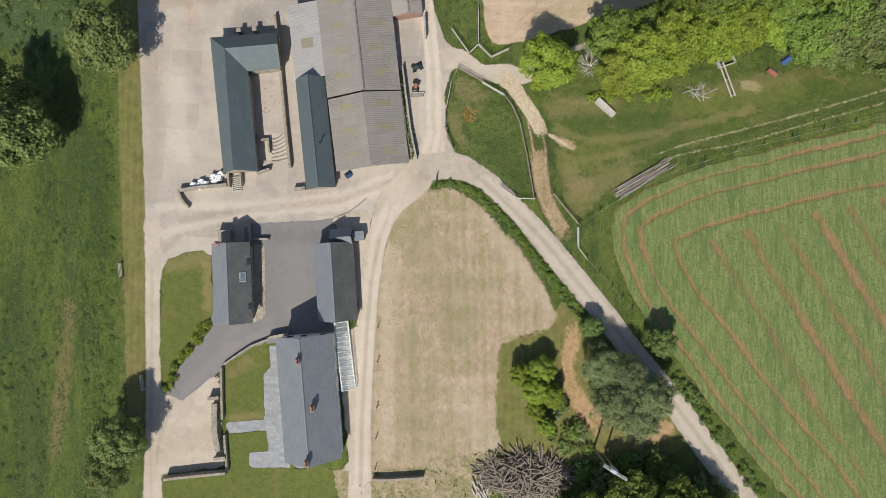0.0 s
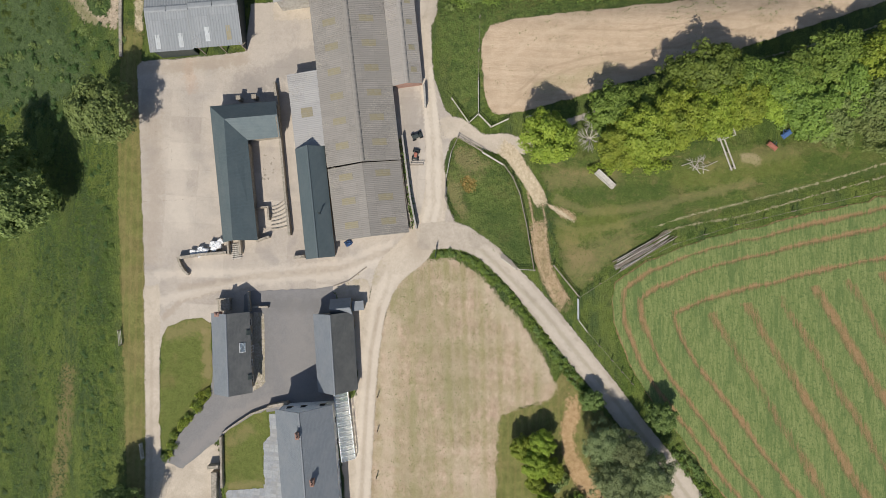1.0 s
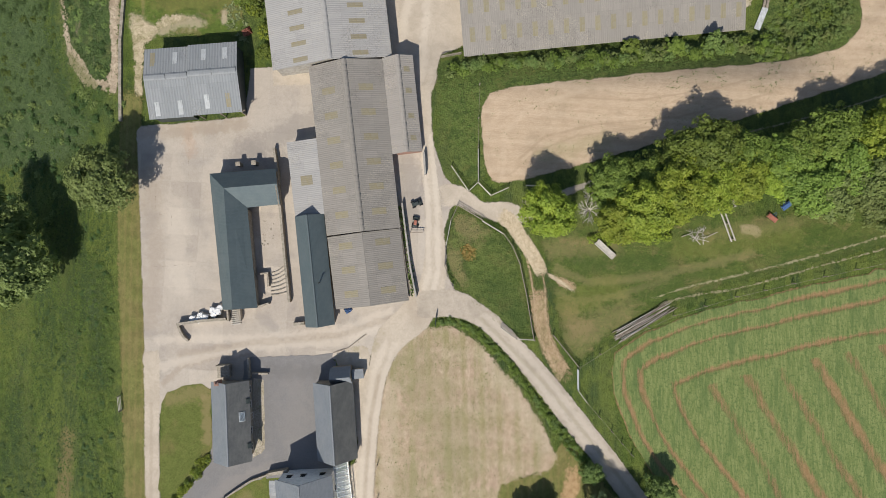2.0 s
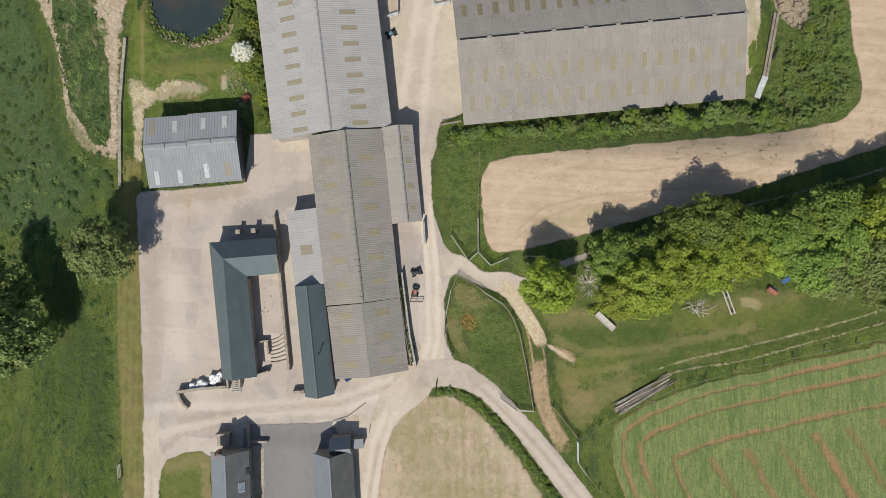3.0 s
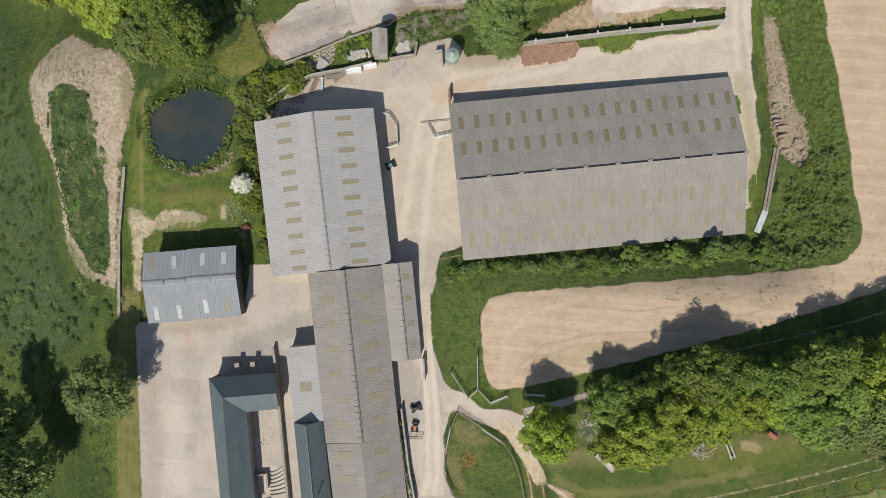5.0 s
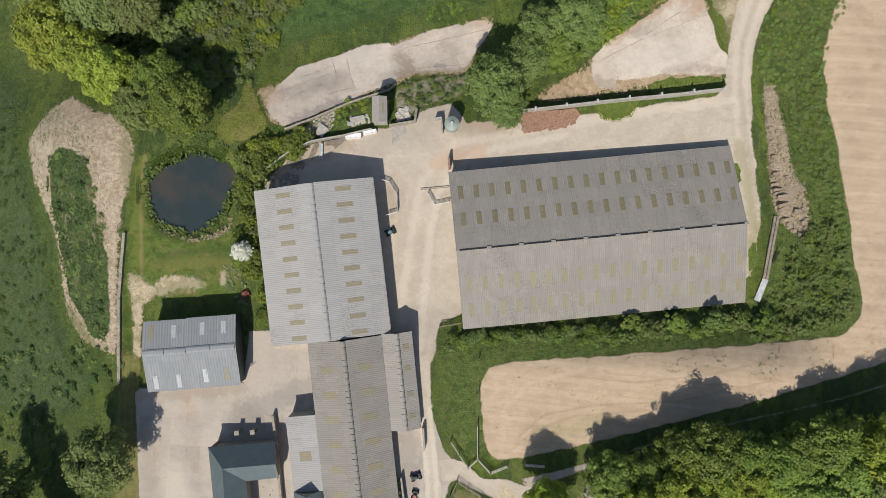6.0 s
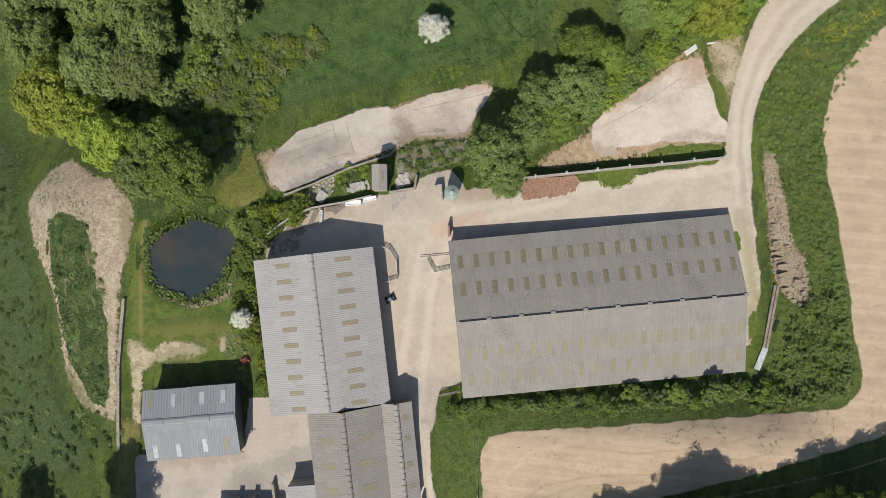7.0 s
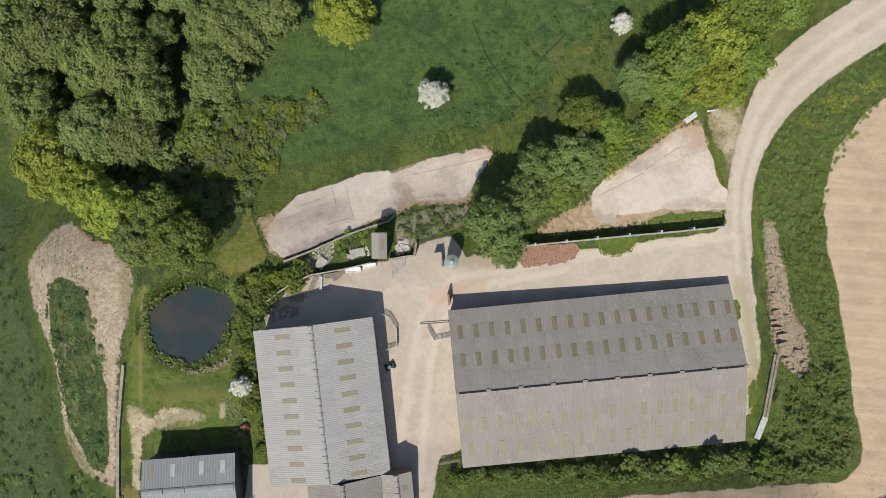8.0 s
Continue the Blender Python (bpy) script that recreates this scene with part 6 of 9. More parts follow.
# ---- trees ----
def crown_mesh(name, seed, leaves, lobes, size, flat=0.85, spread=1.0, droop=0.0, hollow=0.25, jag=0.2):
    """A crown of unit radius: many small leaf sprays on the outside of uneven lobes."""
    r = np.random.RandomState(seed)
    c, rad = [], []
    for i in range(lobes):
        th, u = r.uniform(0, 2 * np.pi), r.uniform(0, 1)
        d = math.sqrt(u) * (0.80 + r.uniform(-jag, jag) * 0.6)
        zz = (r.uniform(0.45, 1.0) if r.uniform() < 0.7 else r.uniform(-0.5, 0.45)) * math.sqrt(max(0.05, 1 - d * d)) * r.uniform(0.82, 1.08)
        c.append((math.cos(th) * d, math.sin(th) * d, zz * flat))
        rad.append(r.uniform(0.08, 0.21) * (1.1 - 0.3 * d))
    c, rad = np.array(c), np.array(rad)
    pick = r.choice(lobes, leaves, p=rad ** 2 / (rad ** 2).sum())
    n = r.normal(size=(leaves, 3))
    n[:, 2] = n[:, 2] * 0.9 + 0.45
    n /= np.linalg.norm(n, axis=1)[:, None]
    pos = c[pick] + n * (rad[pick] * r.uniform(1 - hollow, 1.2, leaves) ** 1.3)[:, None]
    pos[:, 2] -= droop * (pos[:, 0] ** 2 + pos[:, 1] ** 2)
    out = pos / np.linalg.norm(pos, axis=1)[:, None]
    nn = n * 0.7 + out * 0.6 + r.normal(0, 0.2, (leaves, 3)) + (0, 0, 0.2)
    nn /= np.linalg.norm(nn, axis=1)[:, None]
    t = np.cross(nn, r.normal(size=(leaves, 3)))
    t /= np.linalg.norm(t, axis=1)[:, None]
    b = np.cross(nn, t)
    s = size * r.uniform(0.55, 1.3, leaves)[:, None]
    fold = nn * s * 0.25
    v = np.stack([pos - t * s * 0.9, pos - b * s * 0.85 + fold, pos + t * s * 0.9 + b * s * 0.35 - fold], 1).reshape(-1, 3)
    me = bpy.data.meshes.new(name)
    k = np.arange(leaves)[:, None] * 3
    faces = (k + np.array([[0, 1, 2]])).tolist()
    me.from_pydata(v.tolist(), [], faces)
    me.update()
    return me, c


def trunk_mesh(name, seed, targets, base=-0.9):
    """A tapered trunk with limbs out to the lobes, in units of the crown's radius."""
    r = random.Random(seed)
    bm = bmesh.new()
    fork = Vector((r.uniform(-0.05, 0.05), r.uniform(-0.05, 0.05), -0.45))
    rod(bm, (0, 0, base), fork, 0.075, 0.055, 7)
    for c in targets:
        mid = fork.lerp(Vector(c), 0.55) + Vector((r.uniform(-0.08, 0.08), r.uniform(-0.08, 0.08), -0.06))
        rod(bm, fork, mid, 0.035, 0.022, 5)
        rod(bm, mid, c, 0.022, 0.006, 4)
    me = bpy.data.meshes.new(name)
    bm.to_mesh(me)
    bm.free()
    me.materials.append(BARK)
    return me


TREES = {}
for kind, mat_, seeds, leaves, lobes, size, kw in (
        ("bright", LEAF_BRIGHT, (1, 2, 3), 16000, 165, 0.047, dict(hollow=0.3, jag=0.25)),
        ("mid", LEAF_MID, (4, 5, 6), 16000, 165, 0.047, dict(hollow=0.3, jag=0.3)),
        ("wood", LEAF_WOOD, (17, 18), 16000, 165, 0.047, dict(hollow=0.3, jag=0.35)),
        ("dark", LEAF_DARK, (7, 8), 16000, 165, 0.047, dict(hollow=0.3, jag=0.3)),
        ("grey", LEAF_GREY, (9, 10), 18000, 240, 0.036, dict(jag=0.4, hollow=0.5)),
        ("gold", LEAF_GOLD, (11, 12), 16000, 165, 0.047, dict(hollow=0.3, jag=0.3)),
        ("olive", LEAF_OLIVE, (13, 14), 16000, 165, 0.047, dict(hollow=0.3, jag=0.35)),
        ("blossom", BLOSSOM, (15, 16), 15000, 170, 0.045, dict(jag=0.35, hollow=0.6))):
    TREES[kind] = []
    for sd in seeds:
        me, c = crown_mesh("crown", sd, leaves, lobes, size, **kw)
        me.materials.append(mat_)
        TREES[kind].append((me, trunk_mesh("trunk", sd, [tuple(q) for q in c[:9]])))
TREE_WORDS = {"wood": "muted green", "bright": "fresh green", "mid": "mid-green", "dark": "dark green", "grey": "grey-green", "gold": "yellow-green", "olive": "olive green", "blossom": "white blossoming"}
BUSHES = {}
for kind, mat_, seeds in (("bright", LEAF_BRIGHT, (21, 22)), ("mid", LEAF_MID, (23, 24)), ("dark", LEAF_DARK, (25, 26)), ("olive", LEAF_OLIVE, (27, 28)), ("grey", LEAF_GREY, (29, 30)), ("gold", LEAF_GOLD, (31, 32)), ("weed", TUFT_DARK, (33, 34)), ("tussock", TUFT_PASTURE, (35, 36))):
    BUSHES[kind] = []
    for sd in seeds:
        me, c = crown_mesh("foliage", sd, 2200, 38, 0.092, flat=0.7, jag=0.3, hollow=0.35)
        me.materials.append(mat_)
        BUSHES[kind].append(me)
_dice = random.Random(77)


def tree(kind, x, y, r, tall=None, where=""):
    """A tree with its crown's radius r and its height."""
    tall = tall or r * 1.9
    z0 = height(x, y)
    me, tr = _dice.choice(TREES[kind])
    ob = new("hawthorn_tree" if kind == "blossom" else "tree")
    sz = tall / 1.65
    ob.matrix_basis = pose(x, y, z0 - 0.15, 0, 0, _dice.uniform(0, 360))
    for nm, data in (("crown", me), ("trunk", tr)):
        p = new(nm, data)
        p.parent = ob
        p.matrix_basis = Matrix.Translation((0, 0, sz * 0.9)) @ Matrix.Diagonal((r, r * _dice.uniform(0.9, 1.1), sz, 1))
    return tagged(ob, TREE_WORDS[kind] + " leafy tree " + (where or "on the farm's edge"), "tree")


def bush(kind, x, y, r, tall=None, where="", group=""):
    tall = tall or r * 1.1
    ob = new("bush", _dice.choice(BUSHES[kind]))
    ob.matrix_basis = Matrix.Translation((x, y, height(x, y) + tall * 0.42)) @ Matrix.Rotation(_dice.uniform(0, 6.3), 4, "Z") @ Matrix.Diagonal((r, r * _dice.uniform(0.85, 1.15), tall * 0.62, 1))
    return tagged(ob, TREE_WORDS[kind] + " bush " + (where or "in rough grass"), "bush", group)


def trees(kind, pts, where="", tall=1.9):
    for x, y, r in pts:
        tree(kind, x, y, r, r * tall, where)


def bushes(kind, pts, where="", group=""):
    for x, y, r in pts:
        bush(kind, x, y, r, None, where, group)


def thicket(name, ring_pts, kinds, count, rlo, rhi, label, seed=1, curved=True, flat=1.0):
    """Scrub that nobody could count: many bushes joined into one mesh."""
    ring = np.array(spline(ring_pts, True, 2.0) if curved else ring_pts)[:, :2]
    lo, hi = ring.min(0), ring.max(0)
    rr = random.Random(seed)
    vs, fs, mi, mats = [], [], [], []
    base = 0
    made = 0
    while made < count:
        x, y = rr.uniform(lo[0], hi[0]), rr.uniform(lo[1], hi[1])
        if not inside(np.array([x]), np.array([y]), ring)[0]:
            continue
        made += 1
        kind = rr.choice(kinds)
        me = rr.choice(BUSHES[kind])
        if me.materials[0] not in mats:
            mats.append(me.materials[0])
        k = mats.index(me.materials[0])
        n = len(me.vertices)
        co = np.empty(n * 3, np.float32)
        me.vertices.foreach_get("co", co)
        co = co.reshape(-1, 3)
        use = rr.randrange(2, 5)                  # a share of the sprays is enough
        co = co.reshape(-1, 3, 3)[::use].reshape(-1, 3)
        r = rr.uniform(rlo, rhi)
        a = rr.uniform(0, 6.3)
        R = np.array([[math.cos(a), -math.sin(a), 0], [math.sin(a), math.cos(a), 0], [0, 0, 1]])
        tall = r * rr.uniform(0.7, 1.1) * flat
        p = (co * (r, r, tall)) @ R.T + (x, y, height(x, y) + tall * 0.5)
        vs.append(p)
        m = len(p) // 3
        mi += [k] * m
        fs.append(np.arange(m * 3).reshape(-1, 3) + base)
        base += m * 3
    me = bpy.data.meshes.new(name)
    me.from_pydata(np.concatenate(vs).tolist(), [], np.concatenate(fs).tolist())
    for q in mats:
        me.materials.append(q)
    me.polygons.foreach_set("material_index", mi)
    me.update()
    return tagged(new(name, me), label, "scrub", kind="stuff")


# row of trees along the ploughed field
trees("bright", [(15.5, 27.3, 4.7), (26.2, 26.6, 4.2), (29.6, 27.7, 5.0), (33.8, 29.9, 5.0), (38.3, 31.0, 4.6), (43.2, 32.1, 4.2), (47.8, 32.3, 3.8)], "in the row by the ploughed field")
trees("mid", [(25.6, 31.3, 4.4), (30.5, 31.8, 4.2), (34.8, 35.0, 4.6), (38.4, 35.9, 5.5), (43.9, 34.8, 4.6), (49.2, 33.8, 4.8), (53.0, 30.5, 5.0), (51.7, 35.9, 4.6), (57.5, 33.6, 5.4), (56.0, 37.3, 5.4)], "in the row by the ploughed field", 1.6)
trees("olive", [(55.4, 29.5, 4.2), (60.3, 29.3, 4.4), (62.0, 31.6, 5.5), (65.4, 27.6, 5), (69.5, 32.2, 6)], "in the row by the ploughed field")
trees("bright", [(61.3, 36.8, 5.6), (66.5, 37.9, 6.0), (56.8, 31.9, 3.8)], "in the row by the ploughed field", 1.9)
def bare_tree(x, y, tall):
    r = random.Random(8)
    top = tagged(empty("dead_tree", x, y), "bare grey dead tree among leafy ones", "tree")
    bm = bmesh.new()
    rod(bm, (0, 0, -0.2), (0.2, 0.1, tall * 0.4), 0.2, 0.14, 7)
    part("trunk", bm, PALE_WOOD, top)
    for i in range(16):
        a, l = r.uniform(0, 6.28), r.uniform(0.6, 1.0) * tall * 0.45
        m = Vector((0.2 + l * 0.5 * math.cos(a), 0.1 + l * 0.5 * math.sin(a), tall * 0.4 + l * 0.5))
        bm = bmesh.new()
        rod(bm, (0.2, 0.1, tall * 0.38), m, 0.07, 0.05, 5)
        for k in range(4):
            b = a + r.uniform(-0.9, 0.9)
            rod(bm, m, m + Vector((l * 0.5 * math.cos(b), l * 0.5 * math.sin(b), r.uniform(0, 0.5) * l)), 0.045, 0.015, 4)
        part("limb", bm, PALE_WOOD, top)


bare_tree(21.96, 27.62, 6.0)
bare_tree(22.66, 29.99, 5.0)
# copse below the paddock
trees("bright", [(11.7, -18.8, 2.0), (14.6, -18.2, 2.2), (13.7, -21.2, 2.4), (16.3, -22.1, 1.9), (13.8, -24.3, 1.7), (15.5, -26.8, 1.6)], "standing alone in dry grass")
trees("grey", [(23.4, -17.4, 3.4), (26.6, -18.6, 3.4), (29.7, -21.7, 3.6), (24.8, -22.6, 3.8), (28.1, -24.7, 3.4)], "beside the stony lane")
trees("dark", [(32.0, -13.7, 2.4), (22.2, -11.8, 1.8)], "beside the stony lane")
trees("mid", [(32.9, -37.2, 5.0), (26.9, -36.4, 4.6), (36.3, -40.2, 5), (20.8, -39.8, 5), (29.1, -41.3, 6)], "at the wood's edge", 1.5)
# west side
trees("olive", [(-53.4, 32.9, 5.4)], "beside the concrete yard")
trees("olive", [(-69.6, 19.2, 6.6), (-73.7, 26.0, 5.6)], "in the rough pasture", 2.3)
trees("olive", [(-50.3, -29.5, 4.4), (-52.3, -34.5, 3.8)], "beside the stony lane")
# north wood
trees("gold", [(-67.3, 102.9, 7.0), (-60.4, 98.2, 5.5), (-55.4, 94.3, 5.0), (-16.4, 126.3, 5.2)], "at the wood's edge", 1.6)
trees("mid", [(-42.2, 88.6, 5.6), (-46.9, 93.3, 4.8)], "in the north wood", 1.55)
trees("wood", [(-51.4, 117.9, 6.0), (-54.9, 124.1, 5), (-58.6, 119.2, 6), (-49.6, 112.3, 5.6), (-38.3, 125.6, 5.5), (-73.3, 114.1, 6), (-49.2, 88.6, 4.4)], "in the north wood", 1.55)
trees("olive", [(-76.1, 123.5, 6.0), (-66.3, 125.1, 6.5), (-58.4, 107.7, 6.0), (-51.6, 106.7, 5.2), (-38.2, 117.0, 5.5), (-34.4, 123.7, 5.5), (-39.6, 120.1, 3.8), (-28.7, 127.4, 5.5)], "in the north wood", 1.55)
trees("dark", [(-48.3, 124.6, 3.6), (-55.5, 132.4, 6), (-42.9, 132.1, 6), (-67.4, 135.0, 7), (-78.6, 132.0, 6), (-33.4, 131.1, 6)], "in the north wood", 1.55)
# hedge and trees above the north yard
trees("dark", [(8.2, 91.3, 5.2), (10.0, 87.7, 3.6), (13.3, 95.9, 4.6), (16.1, 100.5, 4.6), (21.1, 101.6, 5.0), (31.0, 114.6, 4.0)], "above the concrete pad")
trees("mid", [(22.3, 108.5, 3.8), (26.3, 107.1, 3.2), (18.3, 96.8, 3.6), (46.0, 124.5, 6), (52.5, 125.6, 5.0)], "above the concrete pad")
trees("gold", [(41.7, 119.2, 6.0), (41.1, 114.2, 5.0)], "along the climbing track")
trees("mid", [(36.6, 116.8, 5.5), (35.4, 113.6, 4.0), (46.6, 116.9, 4.6)], "along the climbing track")
trees("bright", [(44.3, 112.7, 3.6)], "along the climbing track")
trees("blossom", [(-1.6, 113.6, 2.9), (29.2, 124.2, 1.8)], "in the dark meadow")
trees("blossom", [(-32.9, 65.2, 1.8)], "beside the pond")
bushes("mid", [(-33.9, 63.4, 1.3), (-31.9, 66.6, 1.4), (-32.2, 63.2, 1.2)], "round the blossom by the pond")

# bushes and scrub
thicket("scrub_bank", [(28.4, 106.3), (36.8, 112.8), (43.2, 111.8), (38.5, 108.6), (32.1, 103.5), (25.6, 98.9), (19.4, 96.2), (20.3, 99.9)], ["mid", "mid", "bright", "dark"], 120, 0.8, 1.7, "low green scrub on the bank above the pad", 3)
thicket("scrub_pond", [(-34.5, 80.3), (-31.2, 83.2), (-25.0, 85.0), (-21.1, 84.0), (-29.7, 77.4), (-31.6, 74.6), (-30.3, 64.1), (-28.7, 53.7), (-30.6, 53.8), (-31.0, 59.2), (-34.0, 62.5), (-34.8, 66.0), (-32.5, 71.7), (-34.1, 76.6)], ["mid", "mid", "olive", "bright"], 100, 0.8, 1.7, "dense bushes between the pond and barn", 4)
thicket("scrub_hedge", [(0.6, 51.1), (6.0, 52.0), (10.6, 52.6), (15.1, 52.9), (19.6, 52.9), (24.1, 52.9), (28.5, 53.2), (33.1, 53.6), (37.6, 54.2), (42.2, 54.7), (46.8, 55.2), (51.3, 55.4), (54.3, 55.5), (54.1, 52.9), (50.5, 52.7), (46.1, 52.7), (41.6, 52.3), (37.2, 51.9), (32.6, 51.2), (28.2, 50.8), (23.8, 50.6), (19.4, 50.9), (15.0, 51.0), (10.5, 50.9), (6.0, 50.2), (0.6, 49.5)], ["dark", "mid", "olive"], 210, 0.5, 1.2, "overgrown hedge along the long barn", 5, curved=False, flat=1.25)
bushes("mid", [(29.7, 53.6, 2.1), (36.6, 53.4, 2.0), (50.4, 53.7, 1.5)], "in the hedge along the long barn")
bushes("olive", [(34.4, 52.9, 1.5), (45.1, 53.7, 1.6), (47.6, 53.6, 1.2)], "in the hedge along the long barn")
bush("dark", 42.3, 54.6, 1.9, 4.6, "standing tall against the barn's eaves")
thicket("scrub_east_bank", [(54.5, 91.3), (58.7, 93.0), (59.8, 86.0), (60.4, 77.3), (61.6, 65.3), (61.4, 55.1), (54.1, 51.7), (48.3, 51.4), (54.5, 60.8), (58.0, 68.3), (57.9, 74.4), (56.3, 81.4), (55.4, 88.0)], ["dark", "dark", "olive", "dark", "mid"], 800, 0.3, 0.65, "bramble and scrub on the cut bank", 6, flat=0.6)
thicket("scrub_bank_corner", [(54.5, 66.0), (59.0, 70.0), (61.5, 64.0), (62.0, 56.5), (58.0, 53.0), (53.0, 53.5), (55.0, 60.0)], ["dark", "olive", "dark", "mid"], 60, 0.6, 1.4, "taller brambles at the corner of the bank", 75, flat=0.8)
thicket("scrub_north", [(-44.0, 112.0), (-40.0, 113.0), (-28.1, 113.5), (-21.6, 114.9), (-21.1, 110.9), (-25.8, 107.3), (-28.4, 103.7), (-29.4, 100.0), (-32.8, 97.5), (-35.7, 95.6), (-42.2, 93.6), (-45.7, 97.6), (-43.6, 106.6)], ["mid", "grey", "bright", "mid", "olive"], 330, 0.5, 1.4, "young scrub at the wood's edge", 7, flat=0.75)
bushes("dark", [(-34.8, 94.4, 0.7), (-33.2, 94.4, 0.6)], "at the corner of the concrete")
thicket("wood_understorey", [(-78.0, 128.0), (-72.0, 108.0), (-64.0, 100.0), (-54.0, 92.0), (-46.0, 88.0), (-40.0, 92.0), (-40.0, 108.0), (-34.0, 118.0), (-30.0, 130.0), (-50.0, 138.0)], ["olive", "mid", "olive"], 150, 1.3, 2.6, "shaded bushes under the north wood", 71)
thicket("meadow_weeds", [(-3.1, 104.8), (0.1, 105.2), (4.6, 106.6), (9.0, 108.2), (5.4, 108.6), (0.6, 107.9), (-3.4, 106.2)], ["mid", "tussock", "weed"], 60, 0.25, 0.6, "brighter weeds along the concrete", 72, flat=0.5)
thicket("meadow_weeds", [(-8.0, 112.0), (6.0, 124.0), (16.0, 126.0), (26.0, 130.0), (30.0, 126.0), (24.0, 116.0), (12.0, 109.0)], ["weed"], 170, 0.25, 0.75, "clumps of rank weeds in the meadow", 73, flat=0.45)
thicket("scrub_track_side", [(52.1, 102.4), (55.7, 107.6), (61.1, 113.2), (68.8, 119.3), (71.5, 115.7), (66.9, 109.6), (62.9, 103.4), (59.9, 96.5), (58.6, 91.2), (54.8, 91.3), (51.1, 93.2)], ["dark", "dark", "mid"], 300, 0.3, 0.6, "rank weeds beside the climbing track", 8, flat=0.5)
thicket("scrub_wall", [(-18.3, 89.1), (-13.7, 91.1), (-9.0, 92.0), (-8.4, 89.6), (-11.7, 87.7), (-16.4, 85.3), (-18.3, 85.6)], ["bright", "mid", "dark"], 26, 0.35, 0.9, "weeds and brambles behind the yard wall", 9, flat=0.7)
thicket("scrub_debris", [(-7.6, 93.0), (-3.3, 94.2), (4.9, 95.0), (4.0, 92.3), (0.6, 90.6), (-6.0, 89.1)], ["olive", "dark", "grey", "mid", "weed"], 170, 0.2, 0.6, "grey-green weeds among the rubble", 19, flat=0.7)
thicket("lane_hedge", [(-1.3, 10.5), (1.4, 10.9), (5.9, 8.7), (10.3, 4.7), (14.6, -1.2), (18.8, -6.2), (23.0, -11.3), (21.7, -12.5), (17.5, -6.9), (13.7, -1.8), (9.4, 4.1), (5.0, 8.1), (1.4, 10.0), (-1.1, 9.7)], ["dark", "mid"], 190, 0.28, 0.55, "narrow clipped hedge along the stony lane", 10, curved=False)
thicket("lane_verge", [(29.7, -10.2), (34.9, -17.8), (41.3, -27.3), (48.3, -37.4), (53.5, -44.6), (51.5, -44.7), (45.2, -35.8), (38.1, -25.7), (32.5, -17.8)], ["dark", "mid"], 60, 0.4, 0.8, "low hedge between lane and field", 11, curved=False)
thicket("scrub_copse", [(17.4, -23.3), (22.0, -27.5), (23.7, -30.8), (35.2, -30.4), (40.0, -34.4), (43.1, -43.4), (10.1, -45.2), (18.6, -37.8), (18.7, -31.0), (15.3, -28.6)], ["dark", "olive", "grey", "mid"], 110, 0.8, 1.7, "tangled brambles at the copse edge", 12)
thicket("garden_shrubs", [(-40.6, -13.3), (-37.8, -11.2), (-37.7, -12.8), (-41.0, -17.0), (-44.2, -22.5), (-45.4, -23.0), (-44.7, -20.2)], ["bright", "gold", "mid"], 34, 0.45, 0.85, "clipped shrubs along the tarmac drive", 13, curved=False)
thicket("scrub_paddock_edge", [(21.6, 24.3), (35.9, 25.9), (34.2, 23.3), (24.1, 22.3)], ["bright"], 14, 0.7, 1.2, "low growth at the tree row's foot", 14)
thicket("heap_scrub", [(-66.9, 80.9), (-60.3, 80.6), (-57.6, 72.5), (-56.5, 61.1), (-56.1, 49.8), (-59.9, 52.2), (-64.5, 59.3), (-66.8, 68.1)], ["weed", "olive", "weed", "dark"], 75, 0.35, 0.95, "brambles and weeds over the spoil heap", 21, flat=0.5)
thicket("scrub_west", [(-78.3, 46.9), (-55.3, 48.7), (-55.2, 43.0), (-63.4, 36.2), (-65.9, 26.3), (-75.2, 17.6), (-84.5, 19.2), (-85.1, 43.8)], ["weed", "weed", "olive"], 190, 0.35, 1.1, "rank scrub down the west bank", 15, flat=0.6)
thicket("pasture_tussocks", [(-62.5, 24.0), (-56.0, 24.0), (-54.5, 0.0), (-54.0, -40.0), (-58.5, -46.0), (-60.5, -20.0), (-61.5, 0.0)], ["tussock", "tussock", "weed"], 260, 0.25, 0.7, "coarse tussocks of grass beside the mown verge", 51, flat=0.35)
thicket("pasture_tussocks", [(-72.0, 10.0), (-64.5, 8.0), (-66.0, -20.0), (-70.0, -44.0), (-82.0, -44.0), (-78.0, -10.0)], ["tussock", "weed"], 160, 0.25, 0.8, "coarse tussocks of grass in the pasture", 52, flat=0.35)
thicket("pasture_tussocks", [(-80.0, 92.0), (-76.0, 80.0), (-70.0, 66.0), (-68.0, 52.0), (-76.0, 48.0), (-88.0, 52.0), (-92.0, 80.0)], ["weed", "weed", "tussock"], 200, 0.3, 0.9, "dark rushy tussocks in the pasture", 53, flat=0.35)


